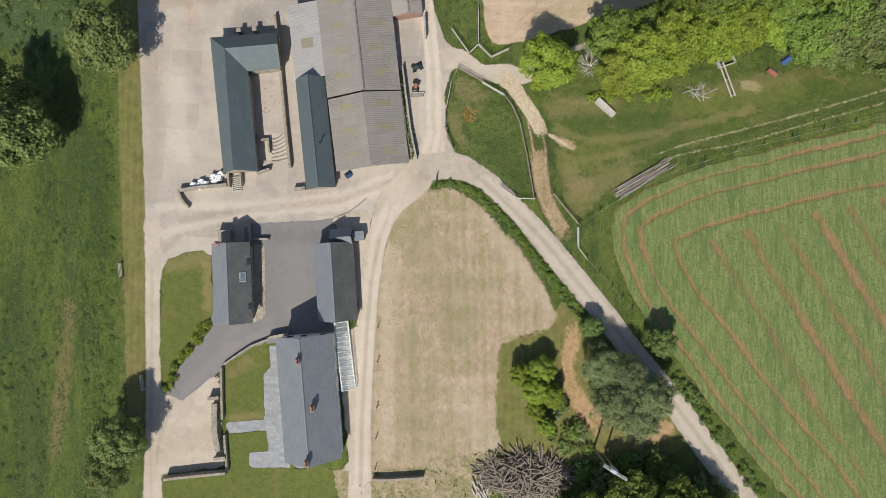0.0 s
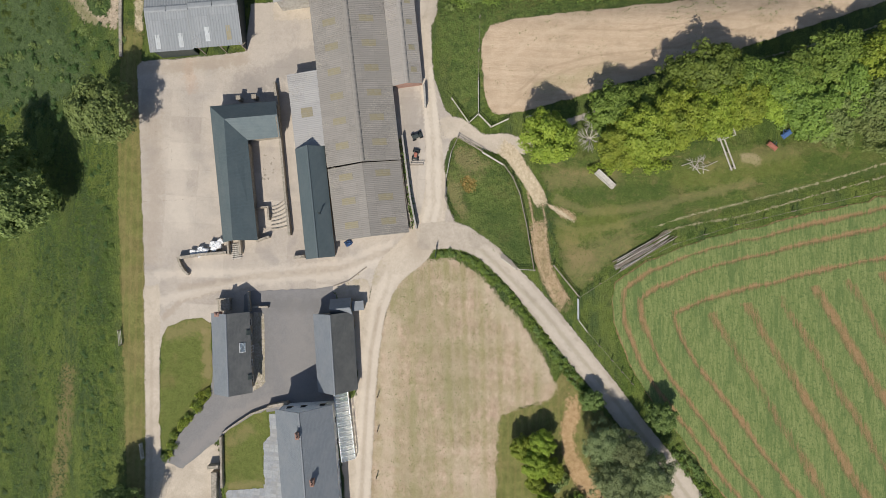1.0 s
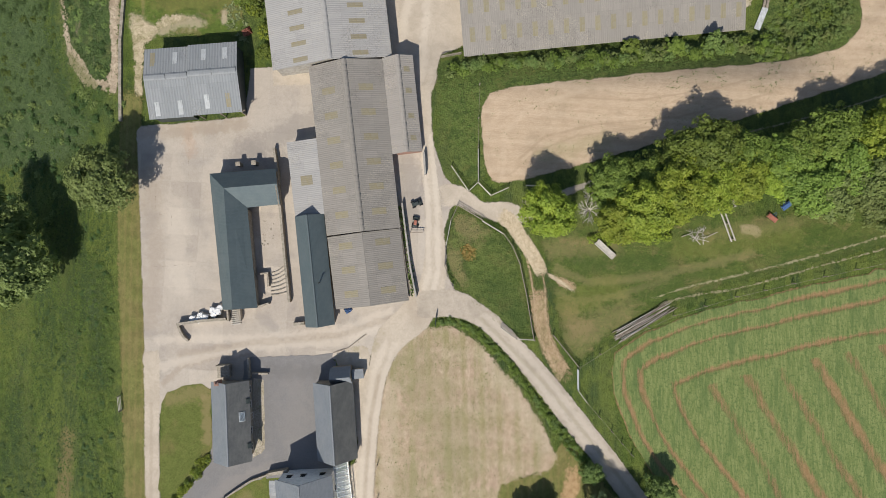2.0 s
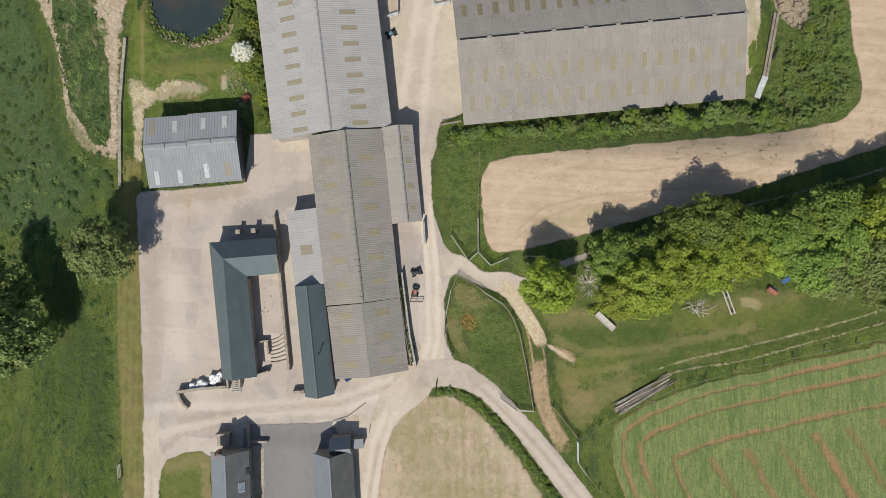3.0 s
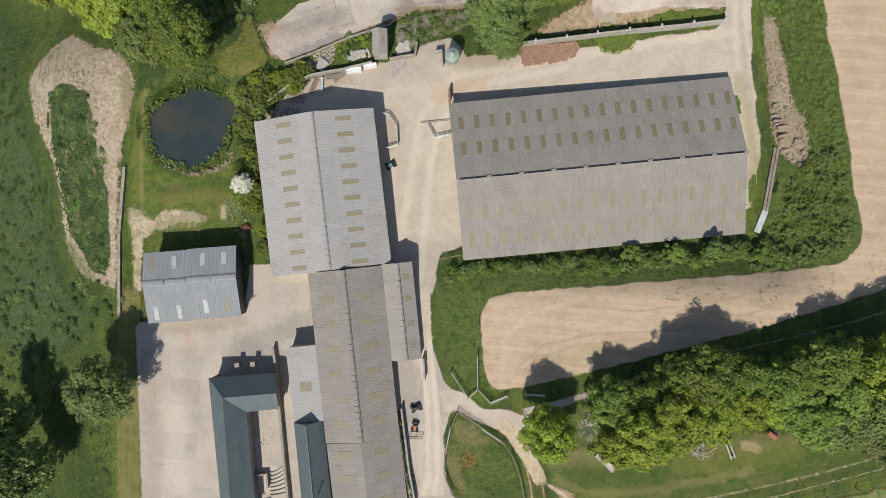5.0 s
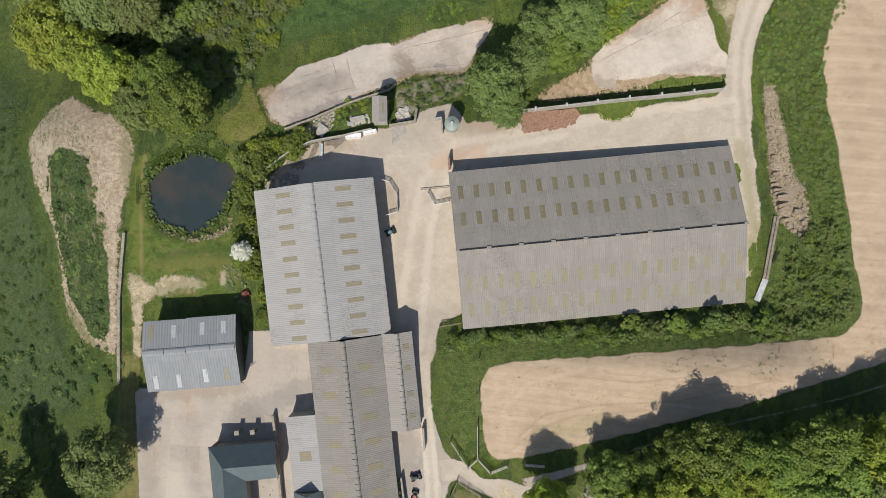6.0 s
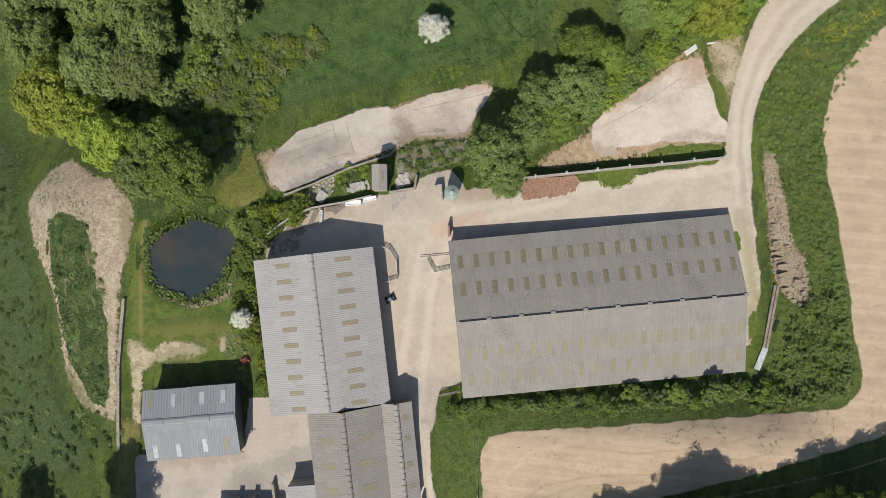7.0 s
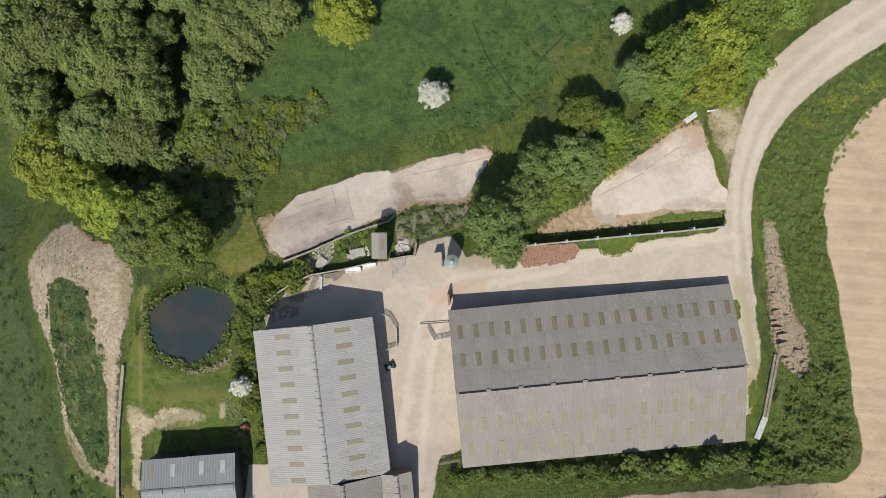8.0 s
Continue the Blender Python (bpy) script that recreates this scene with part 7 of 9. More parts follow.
# ---- pond ----
def pond():
    m, nt, p, out = nodes("pond_water")
    v = coords(nt)
    n = steps(nt, noise_tex(nt, v, 7.0, 5, 0.6), 0.4, 0.7)
    nt.links.new(mix(nt, n, (0.030, 0.045, 0.047), (0.064, 0.056, 0.044)), p.inputs["Base Color"])
    p.inputs["Roughness"].default_value = 0.12
    bump(nt, p, noise_tex(nt, v, 0.5, 3, 0.5), 0.08, 0.02)
    bm = bmesh.new()
    rr = random.Random(5)
    rim = []
    for q in spline(POND_LINE, True, 0.6):
        rim.append(bm.verts.new((q[0] + rr.uniform(-0.12, 0.12), q[1] + rr.uniform(-0.12, 0.12), POND_Z)))
    bm.faces.new(rim)
    return tagged(part("water", bm, m), "dark still pond water with stony rim", "pond", kind="structure")


POND_LINE = [(-42.1, 81.7), (-39.2, 81.2), (-36.3, 80.1), (-34.1, 78.7), (-35.5, 75.3), (-36.6, 72.4), (-38.4, 70.0), (-41.4, 68.1), (-44.3, 68.5), (-47.2, 69.7), (-48.7, 71.4), (-49.6, 74.3), (-49.5, 77.2), (-48.5, 78.1), (-46.2, 79.6), (-43.7, 80.8)]
POND_Z = height(-33.4, 73.6) - 0.62
pond()
MUD = surface("pond_mud", (0.12, 0.10, 0.07), (0.20, 0.165, 0.115), (0.07, 0.075, 0.035), 0.25, 1.2, edge=0.5, rag=2.0, bumps=1.0, depth=0.1, grit=0.5)
ribbon("pond_mud", [(-49.9, 77.4, 0.7), (-49.9, 74.0, 0.9), (-49.0, 71.2, 1.1), (-47.3, 69.4, 1.3), (-44.4, 68.2, 1.4), (-41.4, 67.7, 1.6), (-38.2, 69.5, 1.4), (-36.2, 72.2, 1.0)], MUD, 0.1, "dark muddy margin of the pond", "ground", cell=0.5)


def scatter(name, ring_pts, count, make, material, label, category, seed, curved=True, keep=None):
    """Small pieces without number over a stretch of ground, one mesh."""
    ring = np.array(spline(ring_pts, True, 2.0) if curved else ring_pts)[:, :2]
    lo, hi = ring.min(0), ring.max(0)
    r = np.random.RandomState(seed)
    x, y = r.uniform(lo[0], hi[0], count * 4), r.uniform(lo[1], hi[1], count * 4)
    ok = inside(x, y, ring)
    if keep:
        kx, ky = keep if isinstance(keep, tuple) else (keep, keep)
        ok &= np.array([noise.noise((a * kx, b * ky, seed)) > -0.05 for a, b in zip(x, y)])
    x, y = x[ok][:count], y[ok][:count]
    vs, fs = [], []
    for a, b in zip(x, y):
        v, f = make(r)
        base = len(vs)
        z = height(a, b)
        vs += [(a + q[0], b + q[1], z + q[2]) for q in v]
        fs += [tuple(base + k for k in g) for g in f]
    return tagged(obj(name, vs, fs, material), label, category, kind="stuff")


def tuft(lo=0.15, hi=0.42):
    def make(r):
        v, f = [], []
        s = r.uniform(lo, hi)
        for k in range(3):
            a = r.uniform(0, 6.28)
            dx, dy = math.cos(a), math.sin(a)
            w = s * 0.35
            b = len(v)
            v += [(-dy * w, dx * w, 0.02), (dy * w, -dx * w, 0.02), (dx * s + dy * w * 0.5, dy * s - dx * w * 0.5, s * 0.6), (dx * s - dy * w * 0.5, dy * s + dx * w * 0.5, s * 0.6)]
            f.append((b, b + 1, b + 2, b + 3))
        return v, f
    return make


def rock(lo=0.12, hi=0.4):
    def make(r):
        s = r.uniform(lo, hi)
        v = []
        for z, k in ((-0.1, 1.0), (0.45, 0.75)):
            for i in range(5):
                a = 2 * math.pi * i / 5 + r.uniform(-0.3, 0.3)
                q = s * k * r.uniform(0.7, 1.2)
                v.append((q * math.cos(a), q * math.sin(a), s * z * r.uniform(0.8, 1.4)))
        f = [(i, (i + 1) % 5, 5 + (i + 1) % 5, 5 + i) for i in range(5)] + [(5, 6, 7, 8, 9)]
        return v, f
    return make


WEST_RING = [(-93.0, 125.7), (-80.0, 101.2), (-56.4, 81.7), (-55.2, 41.6), (-54.4, -5.5), (-53.3, -47.8), (-89.9, -52.8), (-94.7, 46.2)]
scatter("pasture_tufts", WEST_RING, 15000, tuft(0.08, 0.22), TUFT_PASTURE, "coarse yellow-green tufts in patches over the pasture", "grass tufts", 1, False, (0.22, 0.07))
scatter("pasture_rushes", WEST_RING, 15000, tuft(0.08, 0.22), TUFT_DARK, "dark rushy tufts in patches over the pasture", "grass tufts", 31, False, (0.25, 0.08))
scatter("pasture_grass", WEST_RING, 14000, tuft(0.07, 0.2), TUFT, "short tufts all over the west pasture", "grass tufts", 32, False)
scatter("meadow_tufts", [(-49.8, 98.6), (-29.9, 99.5), (-14.1, 102.9), (8.4, 107.1), (27.6, 123.2), (38.8, 139.9), (-8.3, 160.6), (-48.4, 151.7), (-45.3, 121.6)], 16000, tuft(0.08, 0.26), TUFT_DARK, "long grass tussocks in the meadow", "grass tufts", 2, True)
scatter("bank_tufts", [(-0.8, 52.3), (47.1, 53.1), (61.3, 52.9), (63.2, 64.5), (60.5, 82.1), (52.6, 81.9), (53.0, 59.0), (45.8, 51.7), (10.4, 47.7), (5.9, 42.7), (5.6, 32.0), (-0.8, 43.6)], 9000, tuft(0.07, 0.22), TUFT_PASTURE, "rank grass tufts on the bank", "grass tufts", 3, False)
scatter("island_weeds", [(2.2, 28.1), (9.4, 23.9), (11.6, 19.9), (14.2, 7.6), (6.8, 11.0), (1.0, 17.3), (0.4, 22.7)], 2200, tuft(0.08, 0.22), TUFT_PASTURE, "weeds over the grass island", "weeds", 4, False, 0.3)
scatter("paddock_tufts", [(13.5, 26.0), (19.9, 26.7), (36.0, 28.3), (52.5, 28.1), (69.1, 32.3), (81.9, 34.8), (81.6, 24.9), (66.1, 21.1), (48.1, 17.0), (34.1, 12.3), (26.5, 7.9), (21.4, 3.6), (18.6, 6.4), (16.9, 13.7), (16.2, 19.4)], 12000, tuft(0.06, 0.15), TUFT_PASTURE, "short grass tufts over the paddock", "grass tufts", 17, False)
scatter("sorrel_weeds", [(2.8, 21.9), (3.9, 22.5), (5.2, 21.7), (5.0, 20.3), (3.9, 19.8), (3.0, 20.7)], 160, tuft(0.15, 0.35), LEAF_RUST, "rusty brown sorrel on the grass island", "weeds", 51, False)
scatter("field_weeds", [(6.8, 35.6), (6.8, 43.7), (19.2, 48.0), (45.2, 49.7), (61.3, 53.2), (64.0, 61.1), (78.5, 61.0), (78.2, 52.5), (44.5, 43.0), (19.1, 34.9)], 2600, tuft(0.09, 0.25), TUFT, "sparse weeds in tilled soil", "weeds", 5, False, 0.25)
scatter("field_weeds", [(60.1, 100.0), (59.6, 110.6), (68.9, 122.8), (80.3, 117.5), (79.2, 82.5), (62.0, 82.5)], 500, tuft(0.08, 0.22), LEAF_OLIVE, "sparse weeds in tilled soil", "weeds", 15, False, 0.25)
scatter("paddock_weeds", [(-8.5, 1.0), (-2.2, 8.2), (5.9, 6.3), (17.1, -10.4), (8.9, -17.5), (8.4, -31.4), (-10.2, -34.0)], 2400, tuft(0.06, 0.17), TUFT, "thin green weeds in the dry paddock", "weeds", 6, False)
scatter("heap_stones", [(-75.1, 85.7), (-68.4, 92.8), (-53.1, 87.7), (-51.7, 81.1), (-54.0, 72.5), (-54.8, 48.9), (-56.3, 48.8), (-56.5, 63.0), (-58.8, 79.2), (-65.0, 82.9), (-68.5, 80.9), (-67.3, 68.0), (-65.2, 54.3), (-62.4, 49.0), (-65.1, 49.5), (-68.6, 61.8), (-72.8, 75.7)], 900, rock(0.08, 0.3), RUBBLE, "loose stones on the spoil heap", "stones", 7, False)
scatter("heap_weeds", [(-68.4, 81.8), (-60.3, 81.1), (-57.0, 66.8), (-56.4, 49.8), (-61.1, 53.0), (-65.4, 60.2), (-68.7, 75.9)], 3200, tuft(0.12, 0.36), TUFT_DARK, "weeds grown over the heap", "weeds", 8, False, (0.5, 0.3))
scatter("bank_rubble", [(51.8, 90.9), (53.6, 91.4), (54.9, 84.1), (55.7, 78.8), (56.9, 76.2), (57.5, 70.1), (56.7, 67.4), (54.9, 68.9), (53.2, 71.4), (52.7, 78.6)], 500, rock(0.06, 0.2), BANKROCK, "broken stone down the cut bank", "stones", 9, False)


def ledges(line, seed):
    """Layered stone showing in a cut bank: thin uneven beds across the slope, one above the next."""
    r = random.Random(seed)
    bm = bmesh.new()
    mid = spline(line, False, 0.75)
    for p in mid:
        left = -0.5
        while left < 0.45:
            share = r.uniform(0.35, 1.0)
            right = min(left + share, 0.5)
            cx, l = p[0] + (left + right) / 2 * p[2], (right - left) / 2 * p[2]
            d, h = r.uniform(0.18, 0.42), r.uniform(0.0, 0.12)
            y, a = p[1] + r.uniform(-0.25, 0.25), radians(r.uniform(2, 26))
            z = height(cx, y)
            vs = []
            for zz, k in ((-0.3, 1.05), (h, 0.92)):
                for sx, sy in ((-1, -1), (-0.3, -0.9), (0.4, -1), (1, -0.8), (0.9, 0.9), (0.3, 1), (-0.4, 0.85), (-0.9, 0.9)):
                    u, v = sx * l * k * r.uniform(0.9, 1.08), sy * d * k * r.uniform(0.45, 1.25)
                    vs.append(bm.verts.new((cx + u * math.cos(a) - v * math.sin(a), y + u * math.sin(a) + v * math.cos(a), z + zz * r.uniform(0.75, 1.1))))
            for k in range(8):
                bm.faces.new((vs[k], vs[(k + 1) % 8], vs[8 + (k + 1) % 8], vs[8 + k]))
            bm.faces.new(vs[8:])
            left = right + r.uniform(0.0, 0.06)
    bmesh.ops.recalc_face_normals(bm, faces=bm.faces)
    return tagged(part("bank_ledges", bm, BANKROCK), "layered tan stone ledges in the cut bank", "rocks", kind="stuff")


ledges([(52.9, 91.8, 1.6), (53.5, 86.8, 2.3), (53.9, 82.2, 2.6), (54.2, 77.8, 3.1), (55.1, 73.8, 4.2), (55.9, 70.4, 3.8), (57.0, 67.2, 1.6)], 5)
bm = bmesh.new()
slab = []
for x, y in ((54.5, 74.4), (55.3, 73.9), (56.3, 74.2), (56.9, 74.6), (56.6, 75.4), (55.9, 75.5), (55.1, 75.2)):
    slab.append(bm.verts.new((x, y, height(x, y) + 0.14 + 0.05 * (x - 55))))
top_face = bm.faces.new(slab)
low = bmesh.ops.extrude_face_region(bm, geom=[top_face])
bmesh.ops.translate(bm, verts=[q for q in low["geom"] if isinstance(q, bmesh.types.BMVert)], vec=(0, 0, -0.9))
bmesh.ops.recalc_face_normals(bm, faces=bm.faces)
tagged(part("rock_slab", bm, BANKROCK), "large flat slab of pinkish stone in the bank", "rock")
scatter("bank_weeds", [(51.3, 93.0), (54.4, 93.0), (55.9, 84.0), (56.6, 78.0), (58.0, 73.6), (57.6, 67.0), (54.0, 67.5), (52.4, 73.0), (51.9, 82.0)], 650, tuft(0.12, 0.3), TUFT, "weeds among the broken stone", "weeds", 19, False, 0.45)
ribbon("bank_earth", [(52.7, 93.4, 2.2), (53.3, 86.8, 3.2), (53.8, 82.2, 3.6), (54.1, 77.8, 4.0), (54.9, 73.8, 4.8), (55.6, 70.4, 4.4), (57.0, 67.0, 2.0)], BANK_EARTH, 0.2, "bare stony earth of the cut bank", "ground")
scatter("pond_rim", [(-49.8, 76.2), (-49.5, 73.3), (-48.7, 71.2), (-47.2, 69.5), (-44.3, 68.3), (-41.4, 67.8), (-38.0, 69.7), (-36.1, 71.9), (-35.1, 71.5), (-35.7, 68.3), (-38.1, 66.9), (-43.0, 66.6), (-46.8, 67.8), (-49.1, 70.3), (-50.2, 73.4), (-50.3, 76.3)], 420, rock(0.05, 0.15), STONE, "pale stones along the pond's edge", "stones", 10, False)
scatter("dry_reeds", [(-49.9, 76.8), (-49.6, 73.3), (-48.8, 71.3), (-47.3, 69.7), (-44.3, 68.5), (-41.4, 68.1), (-38.2, 69.9), (-36.3, 71.9), (-35.2, 71.5), (-35.6, 68.7), (-38.1, 67.2), (-41.0, 66.6), (-43.0, 67.0), (-46.8, 68.4), (-49.3, 70.8), (-50.1, 73.4), (-50.2, 76.8)], 560, tuft(0.12, 0.34), LEAF_STRAW, "dry straw-coloured reeds along the pond's edge", "reeds", 16, False)
scatter("pond_reeds", [(-49.7, 77.0), (-48.5, 78.3), (-46.2, 79.8), (-43.6, 81.1), (-41.6, 82.0), (-39.0, 81.5), (-36.1, 80.4), (-33.9, 78.9), (-31.8, 80.2), (-35.8, 83.0), (-39.0, 84.8), (-42.1, 85.1), (-45.9, 82.6), (-49.7, 80.1), (-50.6, 77.4)], 1500, tuft(0.2, 0.5), TUFT, "green reeds along the pond's edge", "reeds", 11, False, 0.35)
margin = spline(POND_LINE, True, 0.5)
vs, fs = [], []
rr = np.random.RandomState(81)
blade = tuft(0.16, 0.5)
for q in margin:
    for k in range(5):
        out = np.array(q[:2]) - (-41.8, 75.0)
        out = out / np.linalg.norm(out) * rr.uniform(-0.45, 0.9)
        if rr.uniform() < 0.25:
            continue
        v, f = blade(rr)
        b, z = len(vs), POND_Z + 0.1 + max(0.0, float(np.hypot(*out))) * 0.25
        vs += [(q[0] + out[0] + c[0], q[1] + out[1] + c[1], z + c[2]) for c in v]
        fs += [tuple(b + i for i in g) for g in f]
tagged(obj("pond_margin_reeds", vs, fs, TUFT), "green reeds leaning over the pond's edge", "reeds", kind="stuff")
thicket("pond_scrub", [(-33.8, 78.9), (-35.2, 75.3), (-36.2, 72.6), (-34.6, 70.2), (-32.4, 72.6), (-31.4, 78.2)], ["mid", "olive", "dark"], 26, 0.5, 1.1, "bushes overhanging the pond's edge", 24)
scatter("bed_plants", [(-31.0, 0.5), (-29.7, 0.5), (-29.4, -10.8), (-30.7, -11.9)], 22, tuft(0.15, 0.35), LEAF_OLIVE, "small plants in the stony bed", "plants", 12, False)
scatter("scrub_weeds", [(-17.5, -36.2), (-11.1, -35.2), (5.8, -33.7), (6.6, -45.4), (-16.6, -46.8)], 260, tuft(0.12, 0.3), TUFT, "weeds over scrubby ground", "weeds", 13, False, 0.3)
scatter("verge_weeds", [(44.2, 109.2), (47.0, 109.6), (49.6, 110.2), (49.2, 107.1), (48.6, 104.3), (47.6, 100.6), (46.8, 98.0), (46.3, 98.2), (45.0, 100.3), (44.5, 103.4), (44.0, 106.7)], 420, tuft(0.1, 0.26), LEAF_OLIVE, "weeds dotted over the stony verge", "weeds", 61, False, 0.5)
scatter("ragwort_flowers", [(55.8, 106.5), (58.4, 109.7), (62.9, 113.0), (68.9, 116.5), (68.8, 113.1), (62.8, 109.8), (59.0, 106.3)], 420, tuft(0.12, 0.3), LEAF_YELLOW, "yellow flowering weeds on the bank", "flowers", 62, False, 0.45)
scatter("wall_weeds", [(24.6, 89.6), (32.0, 90.0), (31.5, 87.7), (28.7, 86.3), (26.0, 86.8)], 700, tuft(0.15, 0.35), LEAF_BRIGHT, "bright weeds against the yard wall", "weeds", 14, False)


# ---- walls, fences, gates ----
def wall_run(name, pts, tall, thick, material, label, cap=None, level=None, kind="structure"):
    """A free-standing wall along a line, with an uneven top and an optional coping."""
    line = [np.array(p[:2], float) for p in pts]
    fine = []
    for a, b in zip(line, line[1:]):
        k = max(1, int(np.linalg.norm(b - a) / 0.8))
        fine += [a + (b - a) * j / k for j in range(k)]
    fine.append(line[-1])
    r = random.Random(len(fine))
    bm = bmesh.new()
    prev = None
    for i, p in enumerate(fine):
        t = fine[min(i + 1, len(fine) - 1)] - fine[max(i - 1, 0)]
        t = t / np.linalg.norm(t)
        nx, ny = -t[1] * thick / 2, t[0] * thick / 2
        z = height(*p)
        zt = (z if level is None else level - tall) + tall + r.uniform(-0.03, 0.03)
        cur = [bm.verts.new((p[0] + nx, p[1] + ny, z - 0.4)), bm.verts.new((p[0] + nx * r.uniform(0.9, 1.05), p[1] + ny, zt)),
               bm.verts.new((p[0] - nx, p[1] - ny * r.uniform(0.9, 1.05), zt)), bm.verts.new((p[0] - nx, p[1] - ny, z - 0.4))]
        if prev:
            for k in range(3):
                bm.faces.new([prev[k], cur[k], cur[k + 1], prev[k + 1]])
        else:
            bm.faces.new(cur)
        prev = cur
    bm.faces.new(prev[::-1])
    bmesh.ops.recalc_face_normals(bm, faces=bm.faces)
    return tagged(part(name, bm, material), label, "wall", kind=kind)


def fence(pts, gap=3.0, tall=1.15, rails=2, post=0.07, material=TIMBER, rail_material=None, label="post and rail timber fence", group=""):
    line = [np.array(p[:2], float) for p in pts]
    x0, y0 = line[0]
    top = tagged(empty("fence", x0, y0), label, "fence", group)
    z0 = height(x0, y0)
    bm = bmesh.new()
    box(bm, (-post, -post, -0.3), (post, post, tall + 0.1), 0.02)
    me = None
    spots = []
    for a, b in zip(line, line[1:]):
        k = max(1, round(np.linalg.norm(b - a) / gap))
        spots += [a + (b - a) * j / k for j in range(k)]
    spots.append(line[-1])
    for p in spots:
        if me is None:
            ob = part("post", bm, material, top)
            me = ob.data
        else:
            ob = new("post", me)
            ob.parent = top
        ob.matrix_basis = pose(p[0] - x0, p[1] - y0, height(*p) - z0)
    for p, q in zip(spots, spots[1:]):
        for k in range(rails):
            z = tall - 0.08 - k * 0.42
            a = Vector((p[0] - x0, p[1] - y0, height(*p) - z0 + z))
            b = Vector((q[0] - x0, q[1] - y0, height(*q) - z0 + z))
            bm = bmesh.new()
            rod(bm, a, b, 0.05 if rails > 1 else 0.02, None, 5)
            part("rail", bm, rail_material or material, top)
    return top


def gate(a, b, material=GALV, tall=1.15, bars=5, label="galvanised steel field gate", name="gate"):
    a, b = np.array(a, float), np.array(b, float)
    top = tagged(empty(name, a[0], a[1]), label, "gate")
    dz = height(*b) - height(*a)
    d = b - a
    for k in range(bars):
        z = 0.15 + k * (tall - 0.15) / (bars - 1)
        bm = bmesh.new()
        rod(bm, (0, 0, z), (d[0], d[1], z + dz), 0.035 if k < bars - 1 else 0.06, None, 6)
        part("bar", bm, material, top)
    for t in (0.0, 0.5, 1.0):
        bm = bmesh.new()
        rod(bm, (d[0] * t, d[1] * t, dz * t - 0.1 + (0.12 if t == 0.5 else 0)), (d[0] * t, d[1] * t, dz * t + tall), 0.05 if t != 0.5 else 0.03, None, 6)
        part("upright", bm, material, top)
    return top


PALE = dict(material=TIMBER, rail_material=PALE_WOOD)
fence([(1.3, 34.9), (4.0, 30.9), (5.5, 32.3)], 3, rails=2, **PALE)
fence([(5.5, 32.3), (7.5, 30.2), (10.2, 31.4)], 3, rails=3, **PALE)
fence([(5.5, 32.3), (5.5, 35.1)], 3, rails=2, **PALE)
fence([(5.5, 38.0), (5.6, 42.5), (5.8, 48.0)], 4, rails=1)
gate(*[(5.5, 35.1), (5.5, 37.6)], PALE_WOOD, label="pale wooden field gate")
gate(*[(13.0, 31.7), (15.8, 31.6)], PALE_WOOD, label="pale wooden gate under the trees")
fence([(2.3, 28.7), (4.1, 27.6), (6.1, 26.4)], 2.2, rails=3, material=TIMBER)
gate(*[(6.1, 26.2), (9.3, 24.2)], PALE_WOOD, label="long pale wooden gate")
fence([(9.4, 24.2), (10.8, 22.2), (11.9, 19.5), (12.9, 14.6), (14.0, 7.6)], 2.6, rails=2)
fence([(2.3, 28.7), (1.2, 26.3)], 2.5, rails=2)
gate(*[(1.2, 26.3), (0.4, 22.2)], PALE_WOOD, label="long pale wooden gate")
fence([(0.3, 22.0), (0.2, 19.1), (1.4, 15.9)], 2.6, rails=2)
gate(*[(9.0, 9.5), (11.3, 7.8)], PALE_WOOD, label="pale wooden gate by the lane")
fence([(11.3, 7.8), (14.1, 7.7)], 3, rails=2, **PALE)
fence([(17.0, 8.4), (18.9, 6.0), (20.8, 3.6)], 2.2, rails=3)
gate(*[(20.6, 3.3), (20.6, 0.1)], GALV, label="galvanised gate into the cut field")
fence([(20.6, 0.1), (21.9, -1.7)], 1.8, rails=2, **PALE)
fence([(21.9, -1.7), (25.6, -6.0), (28.5, -9.4)], 2.6, rails=1)
fence([(20.8, 3.6), (24.0, 5.7), (27.4, 7.9), (34.9, 11.7), (44.0, 14.6), (52.2, 16.6), (66.1, 19.8), (81.5, 22.9)], 4.2, rails=1, label="wire and post fence along the cut field")
fence([(-10.5, -12.5), (-10.5, -17.9), (-10.6, -25.1), (-10.8, -34.7)], 6.0, rails=0, label="low posts along the dry paddock")
fence([(-53.1, -2.3), (-52.8, -4.7)], 2, rails=3, **PALE)
gate(*[(-49.2, -20.6), (-48.8, -23.0)], PALE_WOOD, label="pale wooden gate by the lane")
gate(*[(-1.1, 11.6), (-1.3, 9.6)], DARK_CLAD, label="dark steel gate post by the paddock", bars=3)
gate(*[(-0.4, 52.9), (2.9, 53.5)], TIMBER, label="timber rails beside the long barn", bars=4)
gate(*[(-10.5, 77.1), (-8.8, 76.5)], GALV)
gate(*[(-8.8, 76.5), (-7.5, 74.5)], GALV)
gate(*[(-7.5, 74.5), (-7.4, 71.6)], GALV)
gate(*[(-7.4, 71.6), (-9.7, 70.9)], GALV)
gate(*[(-2.4, 74.6), (-1.3, 72.7)], GALV)
gate(*[(-1.3, 72.7), (1.1, 73.2)], GALV)
gate(*[(-3.6, 75.2), (1.0, 75.6)], TIMBER, label="rusty low rail by the barn", bars=2, tall=0.5)

